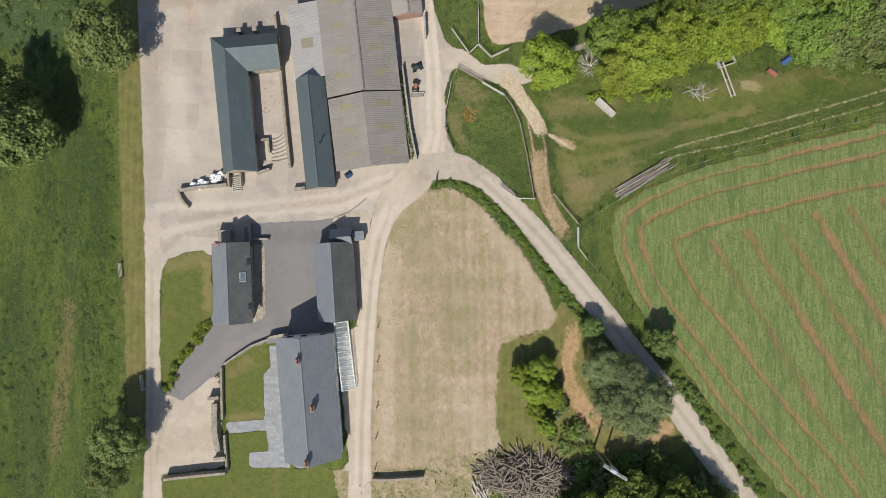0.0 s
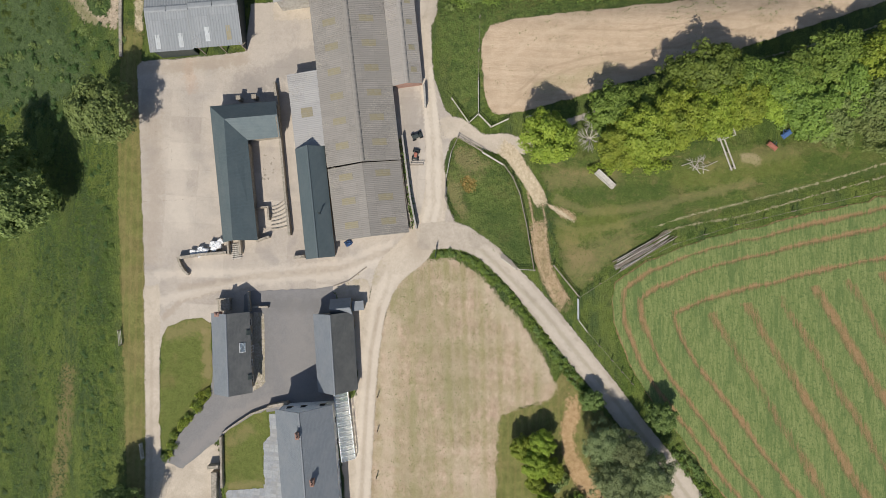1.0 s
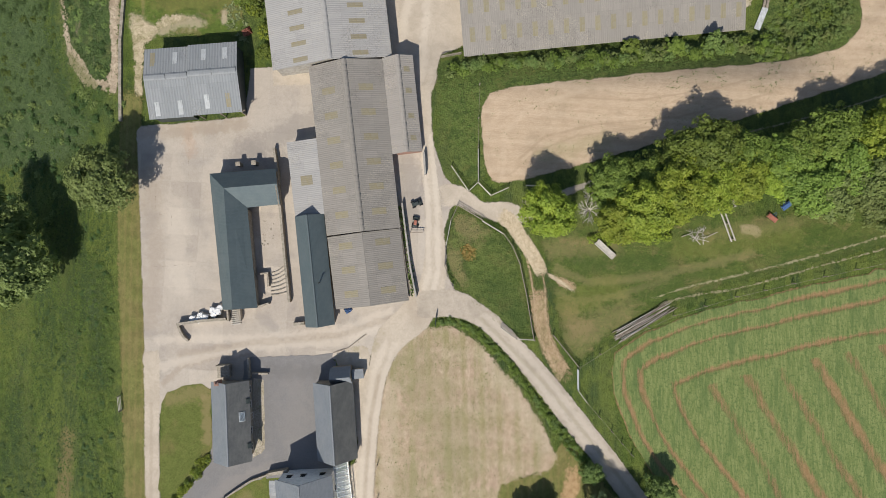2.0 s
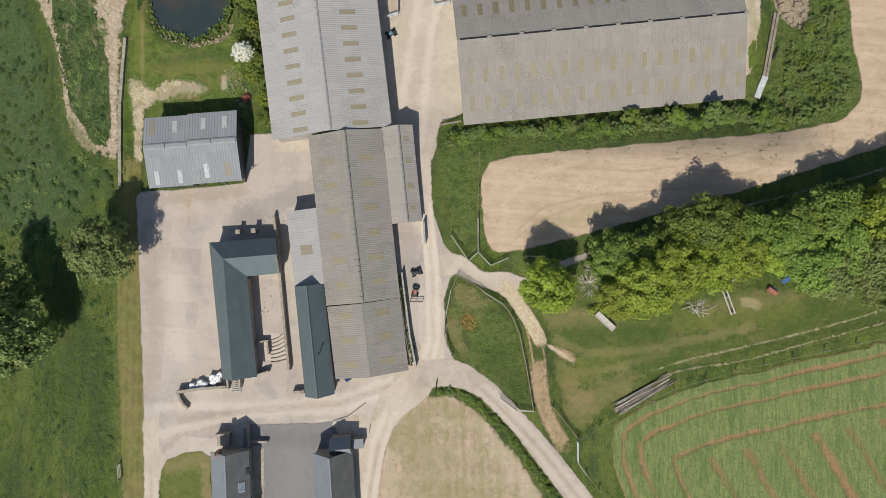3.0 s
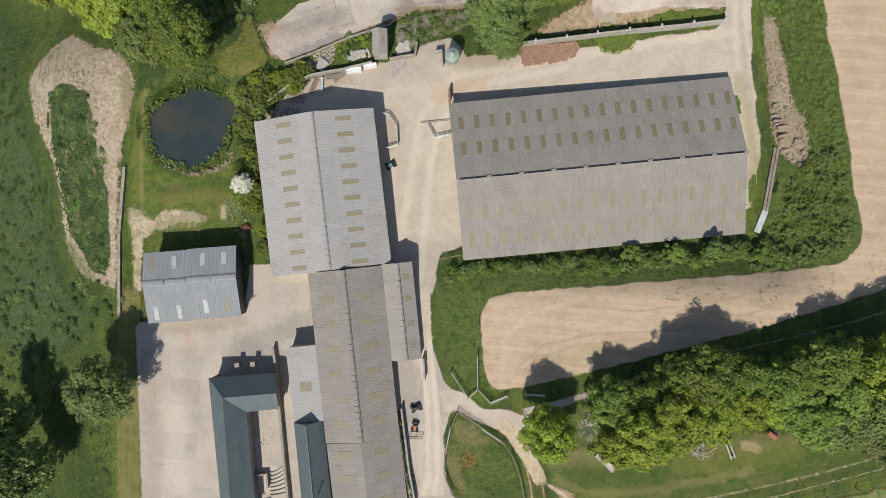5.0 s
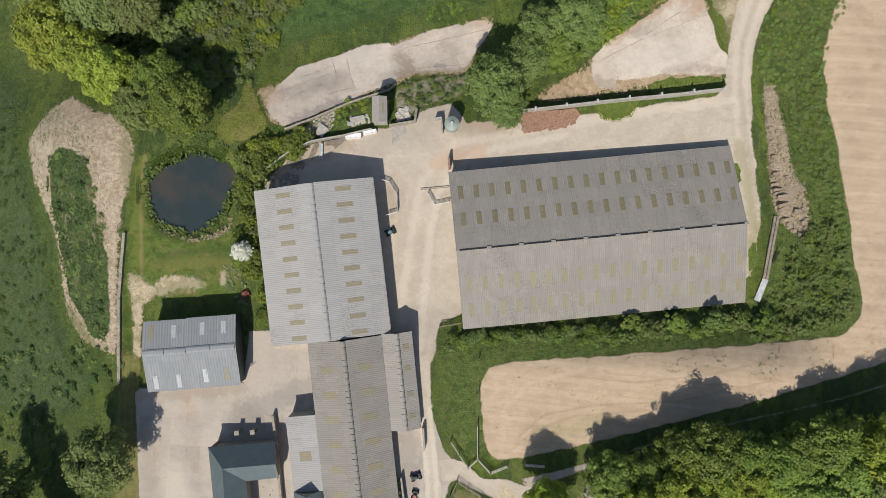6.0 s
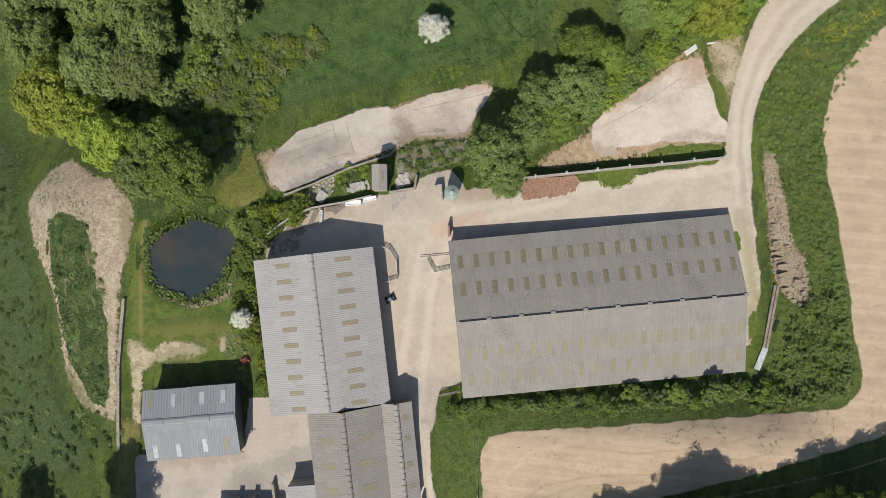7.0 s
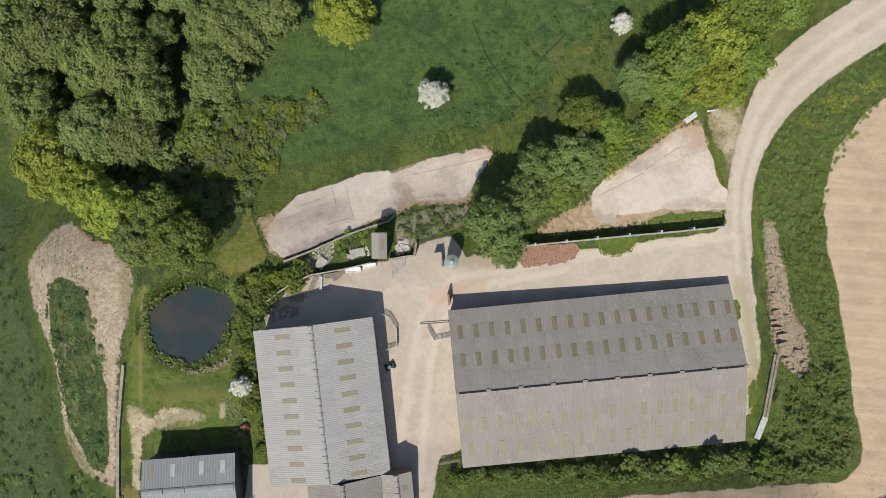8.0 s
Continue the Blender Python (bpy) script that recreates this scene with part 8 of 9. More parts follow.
wall_run("yard_wall", [(12.7, 88.0), (20.1, 88.7), (29.2, 89.6), (38.3, 90.4), (45.6, 91.2)], 2.0, 0.25, BLOCK, "long concrete retaining wall above the yard")
for x, y in [(15.1, 88.3), (20.1, 88.8), (25.0, 89.3), (30.1, 89.8), (35.2, 90.3), (40.3, 90.8), (45.3, 91.2)]:
    bm = bmesh.new()
    box(bm, (-0.14, -0.2, -0.4), (0.14, 0.3, 2.15), 0.03)
    pl = part("wall_post", bm, GALV)
    pl.matrix_basis = pose(x, y, height(x, y), 0, 0, 5)
    tagged(pl, "steel post against the retaining wall", "post", "posts of the retaining wall")
wall_run("curved_yard_wall", [(-30.4, 77.0), (-29.2, 78.7), (-26.8, 80.6), (-24.5, 82.1), (-21.6, 83.3), (-18.8, 83.8), (-16.4, 84.2), (-11.7, 85.3)], 1.5, 0.2, BLOCK, "curved block wall at the yard's edge")
wall_run("yard_wall_east", [(-8.8, 85.8), (-4.6, 86.5), (-4.3, 88.7)], 1.2, 0.4, STONE, "low stone wall by the small shed")
wall_run("pad_wall", [(-26.4, 85.5), (-21.3, 87.5), (-15.6, 90.1), (-9.0, 92.3), (-8.0, 93.3)], 0.7, 0.3, STONE, "rough stone edge below the pad")
wall_run("silo_wall", [(-1.3, 86.8), (-0.2, 87.0), (0.0, 84.5)], 1.6, 0.25, BLOCK, "short block wall beside the tank")
wall_run("barn_end_wall", [(1.0, 80.3), (1.1, 78.5)], 2.2, 0.3, BRICK, "short brick wall at the barn's corner")
wall_run("courtyard_wall", [(-27.7, 38.3), (-27.2, 35.0), (-26.6, 28.9), (-25.8, 21.0), (-24.9, 13.2)], 1.35, 0.4, STONE, "stone wall closing the courtyard")
wall_run("courtyard_low_wall", [(-30.5, 17.6), (-28.6, 17.9), (-28.4, 15.7)], 1.1, 0.3, STONE, "low stone wall in the courtyard")
wall_run("courtyard_end_wall", [(-30.4, 12.3), (-28.3, 13.0)], 1.3, 0.3, STONE, "low stone wall at the range's end")
wall_run("stable_end_wall", [(-24.3, 9.6), (-22.4, 9.8)], 1.2, 0.5, STONE, "low stone wall against the stable")
wall_run("retaining_wall", [(-43.4, 9.5), (-39.4, 10.1), (-35.3, 10.4)], 1.4, 0.45, STONE, "stone retaining wall below the yard")
wall_run("curved_kerb_wall", [(-43.4, 9.3), (-43.0, 8.3), (-42.4, 7.4), (-41.7, 6.8)], 0.9, 0.35, STONE, "curved low stone wall end")
wall_run("barn_yard_wall", [(-3.1, 37.1), (-2.9, 33.6)], 1.6, 0.3, BLOCK, "block wall of the small pen")
wall_run("brick_wall", [(-7.4, 37.1), (-3.5, 37.5)], 1.9, 0.35, BRICK, "red brick wall closing the pen")
wall_run("feed_wall", [(-6.6, 29.1), (-6.0, 24.5), (-5.3, 19.1), (-4.3, 14.2)], 1.5, 0.25, BLOCK, "low block wall along the barn")
wall_run("garden_wall", [(-36.0, -19.3), (-35.7, -27.5)], 1.0, 0.35, STONE, "stone garden wall before the lawn")
wall_run("garden_wall_south", [(-35.3, -30.0), (-34.8, -35.8)], 1.0, 0.35, STONE, "stone garden wall before the lawn")
wall_run("parking_wall", [(-44.8, -36.9), (-39.8, -36.3), (-34.8, -35.8)], 1.8, 0.4, STONE, "tall stone wall closing the parking")
wall_run("parking_inner_wall", [(-36.9, -24.9), (-36.8, -29.3), (-36.2, -32.5)], 1.3, 0.9, STONE, "thick stone wall beside the parking")
wall_run("parking_wall_end", [(-37.9, -24.1), (-36.1, -23.9)], 1.6, 0.5, STONE, "stone wall stub by the garden steps")
wall_run("parking_wall_stub", [(-36.9, -33.7), (-35.0, -33.5)], 1.4, 0.5, STONE, "stone wall stub by the garden")
wall_run("lawn_wall", [(-35.7, -18.8), (-33.5, -17.2), (-31.2, -15.7), (-28.3, -14.6)], 0.8, 0.22, STONE, "curved stone wall round the front lawn")
wall_run("house_gate_wall", [(-28.2, -14.4), (-27.0, -14.1), (-24.9, -13.7)], 1.5, 0.5, STONE, "stone gate wall beside the farmhouse")
wall_run("drive_edge", [(-17.8, 5.0), (-15.4, 5.8), (-12.4, 8.1)], 0.2, 0.15, TIMBER, "low timber edge of the drive")
# wall added only for the dark strip of shadow it throws north
wall_run("added_shadow_wall", [(-11.2, -36.3), (-8.6, -36.2), (-6.0, -35.9), (-3.2, -35.6)], 1.1, 0.35, STONE, "added low wall casting the dark strip below the dry paddock")
wall_run("cottage_end_wall", [(-31.7, 4.1), (-31.4, 0.9)], 1.2, 0.3, STONE, "low stone wall at the cottage gable")
wall_run("cottage_side_wall", [(-31.0, 1.6), (-28.4, 1.6)], 0.9, 0.3, STONE, "low stone wall end beside the bed")
wall_run("field_wall", [(-53.3, 68.2), (-53.7, 62.9), (-54.1, 56.8), (-54.0, 49.7), (-53.8, 43.1)], 0.5, 0.5, STONE, "tumbled low stone wall")


# ---- house parts ----
def under(parent, bm, name, material, label="", m=None):
    ob = part(name, bm, material, parent, label)
    if m is not None:
        ob.matrix_basis = m
    return ob


def chimney(parent, x, y, z, w=0.8, d=0.6, tall=1.3, pots=2):
    bm = bmesh.new()
    box(bm, (-w / 2, -d / 2, -1.2), (w / 2, d / 2, tall), 0.03)
    box(bm, (-w / 2 - 0.07, -d / 2 - 0.07, tall - 0.28), (w / 2 + 0.07, d / 2 + 0.07, tall - 0.12), 0.02)
    st = under(parent, bm, "chimney", BRICK, "red brick chimney stack", pose(x, y, z))
    for i in range(pots):
        b = bmesh.new()
        rod(b, (0, 0, tall), (0, 0, tall + 0.4), 0.15, 0.12, 10)
        p = under(st, b, "chimney_pot", BRICK)
        p.matrix_basis = pose((i - (pots - 1) / 2) * 0.4, 0, 0)


def opening(parent, x, y, z, w, h, side, kind="window"):
    """A window or door set in a wall that faces +y or -y of its house."""
    bm = bmesh.new()
    t = 0.07
    for lo, hi in (((-w / 2, -0.06, 0), (-w / 2 + t, 0.06, h)), ((w / 2 - t, -0.06, 0), (w / 2, 0.06, h)), ((-w / 2 + t, -0.06, 0), (w / 2 - t, 0.06, t)), ((-w / 2 + t, -0.06, h - t), (w / 2 - t, 0.06, h)), ((-0.03, -0.05, t), (0.03, 0.05, h - t))):
        box(bm, lo, hi)
    fr = under(parent, bm, kind, WHITE, "white painted frame", pose(x, y + side * 0.04, z))
    b = bmesh.new()
    box(b, (-w / 2 + t, -0.02, t), (w / 2 - t, 0.02, h - t))
    under(fr, b, "pane" if kind == "window" else "door_leaf", DARK if kind == "window" else TIMBER)
    if kind == "window":
        b = bmesh.new()
        box(b, (-w / 2 - 0.1, -0.05, -0.1), (w / 2 + 0.1, 0.16 * side if side > 0 else 0.05, -0.002) if side > 0 else (w / 2 + 0.1, 0.05, -0.002))
        under(fr, b, "sill", STONE)


# farmhouse: local x runs north, +y is west
for x, y in ((-8.7, 0.1), (-0.9, -1.2), (6.4, 0.3)):
    chimney(top_h, x, y, 7.9 - abs(y) * 0.7, 0.9, 0.5, 1.2)
for x in (-8, -4.5, -1, 2.5, 6):
    opening(top_h, x, -4.12, 2.9, 1.0, 1.2, -1)
    opening(top_h, x + 0.6, -4.12, 0.6, 1.0, 1.4, -1)
    opening(top_h, x, 4.12, 2.9, 1.0, 1.2, 1)
opening(top_h, -4.2, 4.12, 0.1, 1.0, 2.05, 1, "door")
for i, y in enumerate((-2.6, 0.4, 2.6)):
    bm = bmesh.new()
    box(bm, (-0.05, -0.38, 0), (0.05, 0.38, 0.95), 0.02)
    w = under(top_h, bm, "window", DARK, "dark window in the white gable", pose(9.42, y, 2.4))
    b = bmesh.new()
    box(b, (-0.08, -0.52, -0.08), (0.08, 0.52, -0.002))
    under(w, b, "sill", STONE)
# round white bay at the south end
bm = bmesh.new()
bmesh.ops.create_cone(bm, cap_ends=True, segments=20, radius1=1.5, radius2=1.5, depth=3.2)
bay = part("bay", bm, RENDER_WALL, top_h, "rounded white bay at the gable")
bay.matrix_basis = pose(-9.6, 2.3, 1.2)
bm = bmesh.new()
bmesh.ops.create_cone(bm, cap_ends=True, segments=20, radius1=1.65, radius2=0.3, depth=0.6)
rf = part("bay_roof", bm, SLATE, top_h)
rf.matrix_basis = pose(-9.6, 2.3, 3.1)


def conservatory(cx, cy, yaw, L, W, lo, hi):
    """A glazed lean-to: white bars and glass along the farmhouse."""
    g = height(cx, cy)
    top = tagged(empty("conservatory", cx, cy, g, yaw), "white framed glass lean-to along the farmhouse", "conservatory")
    lo, hi = lo - g, hi - g
    n = 14
    a = math.atan2(hi - lo, W)
    s = math.hypot(hi - lo, W)
    rows = []
    for i in range(n + 1):
        bm = bmesh.new()
        rod(bm, (-L / 2 + i * L / n, -W / 2, lo), (-L / 2 + i * L / n, W / 2, hi), 0.055, None, 4)
        part("glazing_bar", bm, WHITE, top)
    for i in range(n):
        bm = bmesh.new()
        box(bm, (-L / 2 + i * L / n + 0.06, 0, -0.012), (-L / 2 + (i + 1) * L / n - 0.06, s, 0.012))
        p = part("pane", bm, GLASS, top)
        p.matrix_basis = pose(0, -W / 2, lo, math.degrees(a))
        p.visible_shadow = False
    for y, z in ((-W / 2, lo), (W / 2, hi)):
        bm = bmesh.new()
        box(bm, (-L / 2 - 0.05, y - 0.07, z - 0.16), (L / 2 + 0.05, y + 0.07, z - 0.06))
        part("plate", bm, WHITE, top)
    for i in range(0, n + 1, 2):
        bm = bmesh.new()
        box(bm, (-L / 2 + i * L / n - 0.05, -W / 2 - 0.05, -0.3), (-L / 2 + i * L / n + 0.05, -W / 2 + 0.05, lo - 0.1))
        part("post", bm, WHITE, top)
    bm = bmesh.new()
    box(bm, (-L / 2, -W / 2 + 0.02, -0.5), (L / 2, -W / 2 + 0.2, 0.55))
    part("plinth", bm, STONE, top)
    bm = bmesh.new()
    box(bm, (-L / 2 + 0.1, -W / 2 + 0.25, -0.3), (L / 2 - 0.1, W / 2, 0.22))
    part("floor", bm, PAVING, top)


conservatory(-15.53, -16.84, 96.9, 10.65, 1.93, 2.4, 3.5)

# cottage: porch, skylight, chimney, dormer windows on the drive side
bm = bmesh.new()
box(bm, (-0.75, -0.5, 0.04), (0.75, 0.5, 0.14), 0.02)
sk = under(top_c, bm, "skylight", GALV, "grey framed roof window", ps_c[0] @ pose(0.9, 1.4, 0.03) @ pose(0, 0, 0, 0, 0, 0))
b = bmesh.new()
box(b, (-0.66, -0.42, 0.141), (0.66, 0.42, 0.15))
under(sk, b, "pane", GLASS)
chimney(top_c, 6.3, 1.7, 3.6, 0.6, 0.6, 0.9, 1)
for x in (-4.5, -2.0, 2.2, 4.6):
    opening(top_c, x, -2.49, 0.7, 1.1, 1.2, -1)
opening(top_c, 0.2, -2.49, 0.0, 1.0, 2.05, -1, "door")
for x in (3.2, -3.8):
    bm = bmesh.new()
    box(bm, (-0.4, -0.2, -0.3), (0.4, 0.5, 0.26), 0.02)
    under(top_c, bm, "dormer", DARK_CLAD, "small dark dormer at the eaves", ps_c[0] @ pose(x, 0.2, 0.0))
bm = bmesh.new()
box(bm, (6.5, 0.9, -1.0), (8.3, 2.9, 0.35), 0.03)
under(top_c, bm, "plinth", STONE, "low stone plinth at the gable")
bm = bmesh.new()
box(bm, (8.3, 0.8, -1.0), (8.55, 3.0, 0.9), 0.03)
under(top_c, bm, "parapet", STONE)

# annexe: cross wing and flat store at the north end
top_w, ps_w, s_w = barn("annexe_wing", -16.09, 1.72, 5.4, 3.31, 2.91, 2.4, 4.3, "short slate cross wing of the annexe", "house", SLATE, STONE, base=-0.1, corrugated=False, cap_pitch=0.45, inset=0.15)
cx, cy, yaw, L, W = -13.56, 2.01, 5.4, 1.89, 1.53
g = height(cx, cy)
st = tagged(empty("store", cx, cy, g, yaw), "small flat-roofed store by the annexe", "store")
bm = bmesh.new()
box(bm, (-L / 2 + 0.1, -W / 2 + 0.1, -0.5), (L / 2 - 0.1, W / 2 - 0.1, 2.0 - g), 0.03)
part("wall", bm, STONE, st)
bm = bmesh.new()
box(bm, (-L / 2, -W / 2, 2.0 - g), (L / 2, W / 2, 2.14 - g), 0.03)
part("roof", bm, SLATE, st)
for x in (-4, 0, 4):
    opening(top_a, x, 2.89, 0.9, 1.1, 1.2, 1)

# piers north of the courtyard range
for x, y in [(-33.4, 35.6), (-30.8, 35.8)]:
    bm = bmesh.new()
    box(bm, (-0.3, -0.3, -0.5), (0.3, 0.3, 1.9), 0.04)
    box(bm, (-0.38, -0.38, 1.9), (0.38, 0.38, 2.05), 0.03)
    pr = part("pier", bm, STONE)
    pr.matrix_basis = pose(x, y, height(x, y), 0, 0, 5)
    tagged(pr, "square stone pier by the range", "pier", "piers by the range")

# ---- courtyard: arcs of stone edging, loose stones ----
for i in range(7):
    bm = bmesh.new()
    prev = None
    for k in range(13):
        u = k / 12
        x, y = -28.2 + 2.65 * u, 14.2 + 0.6 * i + (0.5 + 0.2 * i) * u ** 1.8
        ring = [bm.verts.new((x, y + dy, height(x, y) + 0.12 + dz)) for dy, dz in ((0, -0.2), (0, 0.14), (0.15, 0.14), (0.15, -0.2))]
        if prev:
            for q in range(3):
                bm.faces.new([prev[q], ring[q], ring[q + 1], prev[q + 1]])
        else:
            bm.faces.new(ring)
        prev = ring
    bm.faces.new(prev)
    bmesh.ops.recalc_face_normals(bm, faces=bm.faces)
    tagged(part("curved_step", bm, STONE), "curved stone step in the courtyard", "step", "curved courtyard steps")


def steps_flight(x, y, yaw, n=6, w=1.6):
    top = tagged(empty("stone_steps", x, y, None, yaw), "flight of stone steps between side walls", "steps")
    for i in range(n):
        bm = bmesh.new()
        box(bm, (-w / 2, i * 0.3, -0.5), (w / 2, i * 0.3 + 0.34, 0.17 * (i + 1)), 0.015)
        part("step", bm, PAVING, top)
    for sg in (-1, 1):
        bm = bmesh.new()
        box(bm, (sg * (w / 2 + 0.17) - 0.16, -0.2, -0.5), (sg * (w / 2 + 0.17) + 0.16, n * 0.3 + 0.3, 0.9 + 0.4), 0.04)
        part("side_wall", bm, STONE, top)


steps_flight(-33.98, 10.35, 4)


def bulk_bag(x, y, yaw, s=1.0):
    """A white bulk bag: slumped cube with four loops."""
    bm = bmesh.new()
    bmesh.ops.create_cube(bm, size=0.95)
    bmesh.ops.subdivide_edges(bm, edges=bm.edges[:], cuts=3, use_grid_fill=True)
    rr = random.Random(int(x * 100))
    for v in bm.verts:
        k = 1 + 0.16 * (1 - (v.co.z / 0.475) ** 2)
        v.co.x *= k
        v.co.y *= k
        v.co += Vector((rr.uniform(-0.03, 0.03), rr.uniform(-0.03, 0.03), rr.uniform(-0.06, 0.05)))
    top = tagged(empty("bulk_bag", x, y, None, yaw), "white woven bulk bag on the yard", "bag", "bulk bags by the wall")
    p = part("bag", bm, WHITE, top)
    p.matrix_basis = Matrix.Translation((0, 0, 0.55 * s)) @ Matrix.Diagonal((s, s, s, 1))
    for sx in (-1, 1):
        for sy in (-1, 1):
            b = bmesh.new()
            rod(b, (sx * 0.42, sy * 0.42, 0.95), (sx * 0.3, sy * 0.3, 1.16), 0.03, None, 5)
            part("loop", b, BLUE if sx > 0 else DARK_CLAD, top)


for i, (x, y) in enumerate([(-41.0, 10.4), (-40.0, 10.3), (-39.0, 10.6), (-39.7, 10.9), (-37.5, 11.1), (-36.8, 11.6), (-36.5, 12.2), (-37.7, 11.8)]):
    bulk_bag(x, y, i * 37, 0.9 + 0.05 * (i % 3))


# ---- north yard: small shed, tank, troughs, heaps ----
top, ps, s = barn("small_shed", -10.21, 88.09, -89.4, 4.22, 2.43, -0.2, 0.35, "small grey sheet-roofed shed by the wall", "shed", GREY_SHEET, BLOCK, base=-3.0, caps=False, inset=0.1)
roof_lights(top, ps[1], [0.2], 0.55 * s, 1.6, 0.4, AMBER)


def feed_tank(x, y):
    top = tagged(empty("feed_tank", x, y), "pale green conical-topped feed tank on legs", "tank")
    for nm, r1, r2, z0, z1 in (("hopper", 0.35, 1.15, 0.9, 2.0), ("body", 1.15, 1.15, 2.0, 3.6), ("lid", 1.2, 0.22, 3.6, 4.1)):
        bm = bmesh.new()
        rod(bm, (0, 0, z0), (0, 0, z1), r1, r2, 24)
        part(nm, bm, TANK, top)
    bm = bmesh.new()
    rod(bm, (0, 0, 4.05), (0, 0, 4.3), 0.28, 0.24, 12)
    part("cap", bm, GALV, top)
    for k in range(4):
        a = radians(45 + 90 * k)
        bm = bmesh.new()
        rod(bm, (math.cos(a), math.sin(a), -0.1), (math.cos(a) * 1.1, math.sin(a) * 1.1, 2.4), 0.06)
        part("leg", bm, GALV, top)


TANK = surface("grey_green_paint", (0.24, 0.29, 0.25), (0.30, 0.35, 0.31), (0.22, 0.25, 0.21), 0.3, 1.2, rough=0.5, bumps=0.1, depth=0.01)
TEAL = surface("teal_paint", (0.09, 0.20, 0.23), (0.13, 0.26, 0.29), (0.10, 0.17, 0.18), 0.2, 0.8, rough=0.5)
feed_tank(1.49, 85.48)


def trough(x, y, yaw, l, w, h, material, label, name="trough"):
    top = tagged(empty(name, x, y, None, yaw), label, "trough")
    bm = bmesh.new()
    box(bm, (-l / 2, -w / 2, -0.05), (l / 2, w / 2, h), 0.04)
    part("body", bm, material, top)
    bm = bmesh.new()
    for lo, hi in (((-l / 2, -w / 2, h), (l / 2, -w / 2 + 0.09, h + 0.1)), ((-l / 2, w / 2 - 0.09, h), (l / 2, w / 2, h + 0.1)), ((-l / 2, -w / 2 + 0.09, h), (-l / 2 + 0.09, w / 2 - 0.09, h + 0.1)), ((l / 2 - 0.09, -w / 2 + 0.09, h), (l / 2, w / 2 - 0.09, h + 0.1))):
        box(bm, lo, hi)
    part("rim", bm, material, top)


trough(-14.77, 84.14, 4, 2.6, 0.8, 0.9, WHITE, "white concrete trough along the yard wall")
trough(-12.03, 84.81, 12, 2.2, 0.6, 0.8, WHITE, "white concrete trough along the yard wall")
trough(-20.17, 81.78, 88, 2.4, 0.5, 0.5, GALV, "galvanised trough on the yard")
trough(24.89, 21.70, -43, 3.6, 0.9, 0.7, PALE_WOOD, "long pale water trough in the paddock")
trough(-9.95, 49.05, 0, 1.2, 0.6, 0.6, GALV, "galvanised trough by the barn")


def log(bm, a, b, r):
    rod(bm, a, b, r, r * 0.8, 6)


def pile(name, x, y, rx, ry, tall, n, lo, hi, rad, material, label, category, seed, spin=360, yaw=0):
    """A heap of separate poles; too many to count."""
    r = random.Random(seed)
    bm = bmesh.new()
    for i in range(n):
        a, q = r.uniform(0, 2 * math.pi), math.sqrt(r.random())
        px, py = x + rx * q * math.cos(a), y + ry * q * math.sin(a)
        L = r.uniform(lo, hi) / 2
        th = radians(yaw + r.uniform(-spin / 2, spin / 2))
        z = height(px, py) + tall * (1 - q * q) * r.random() + 0.1
        dz = r.uniform(-0.35, 0.35) * min(1, tall)
        log(bm, (px - L * math.cos(th), py - L * math.sin(th), z - dz), (px + L * math.cos(th), py + L * math.sin(th), z + dz), rad * r.uniform(0.6, 1.5))
    return tagged(part(name, bm, material), label, category, kind="stuff")


(x, y), = [(12.5, -34.9)]
pile("brushwood_pile", x, y, 6.6, 3.6, 1.8, 330, 1.5, 5.0, 0.10, BARK_GREY, "big heap of cut branches and poles", "brushwood", 1)
pile("brushwood_pile", x, y, 6.2, 3.2, 2.0, 120, 1.5, 4.5, 0.085, TIMBER, "pale stripped branches on the heap", "brushwood", 2)
(x, y), = [(5.6, -36.9)]
pile("old_timbers", x, y, 1.2, 2.2, 0.6, 9, 2.5, 5.0, 0.13, PALE_WOOD, "old pale timbers beside the brushwood", "timber", 3, 60, 95)
(x, y), = [(30.8, 10.8)]
for k in range(16):
    rr = random.Random(k)
    bm = bmesh.new()
    rod(bm, (-5.0 + rr.uniform(-0.6, 0.6), 0, 0), (4.6 + rr.uniform(-2.2, 0.5), rr.uniform(-0.3, 0.3), 0), 0.075, 0.055, 7)
    p = part("pole", bm, (PALE_WOOD, TIMBER, BARK_GREY)[k % 3])
    off = (k % 8) * 0.19 - 0.6
    th = radians(32 + rr.uniform(-4, 4))
    px, py = x - math.sin(th) * off, y + math.cos(th) * off
    p.matrix_basis = pose(px, py, height(px, py) + 0.2 + (k // 8) * 0.22, 0, -math.degrees(math.atan((height(px + 2, py + 1) - height(px - 2, py - 1)) / 4.5)), math.degrees(th))
    tagged(p, "long weathered pole stacked in grass", "pole", "stacked poles")
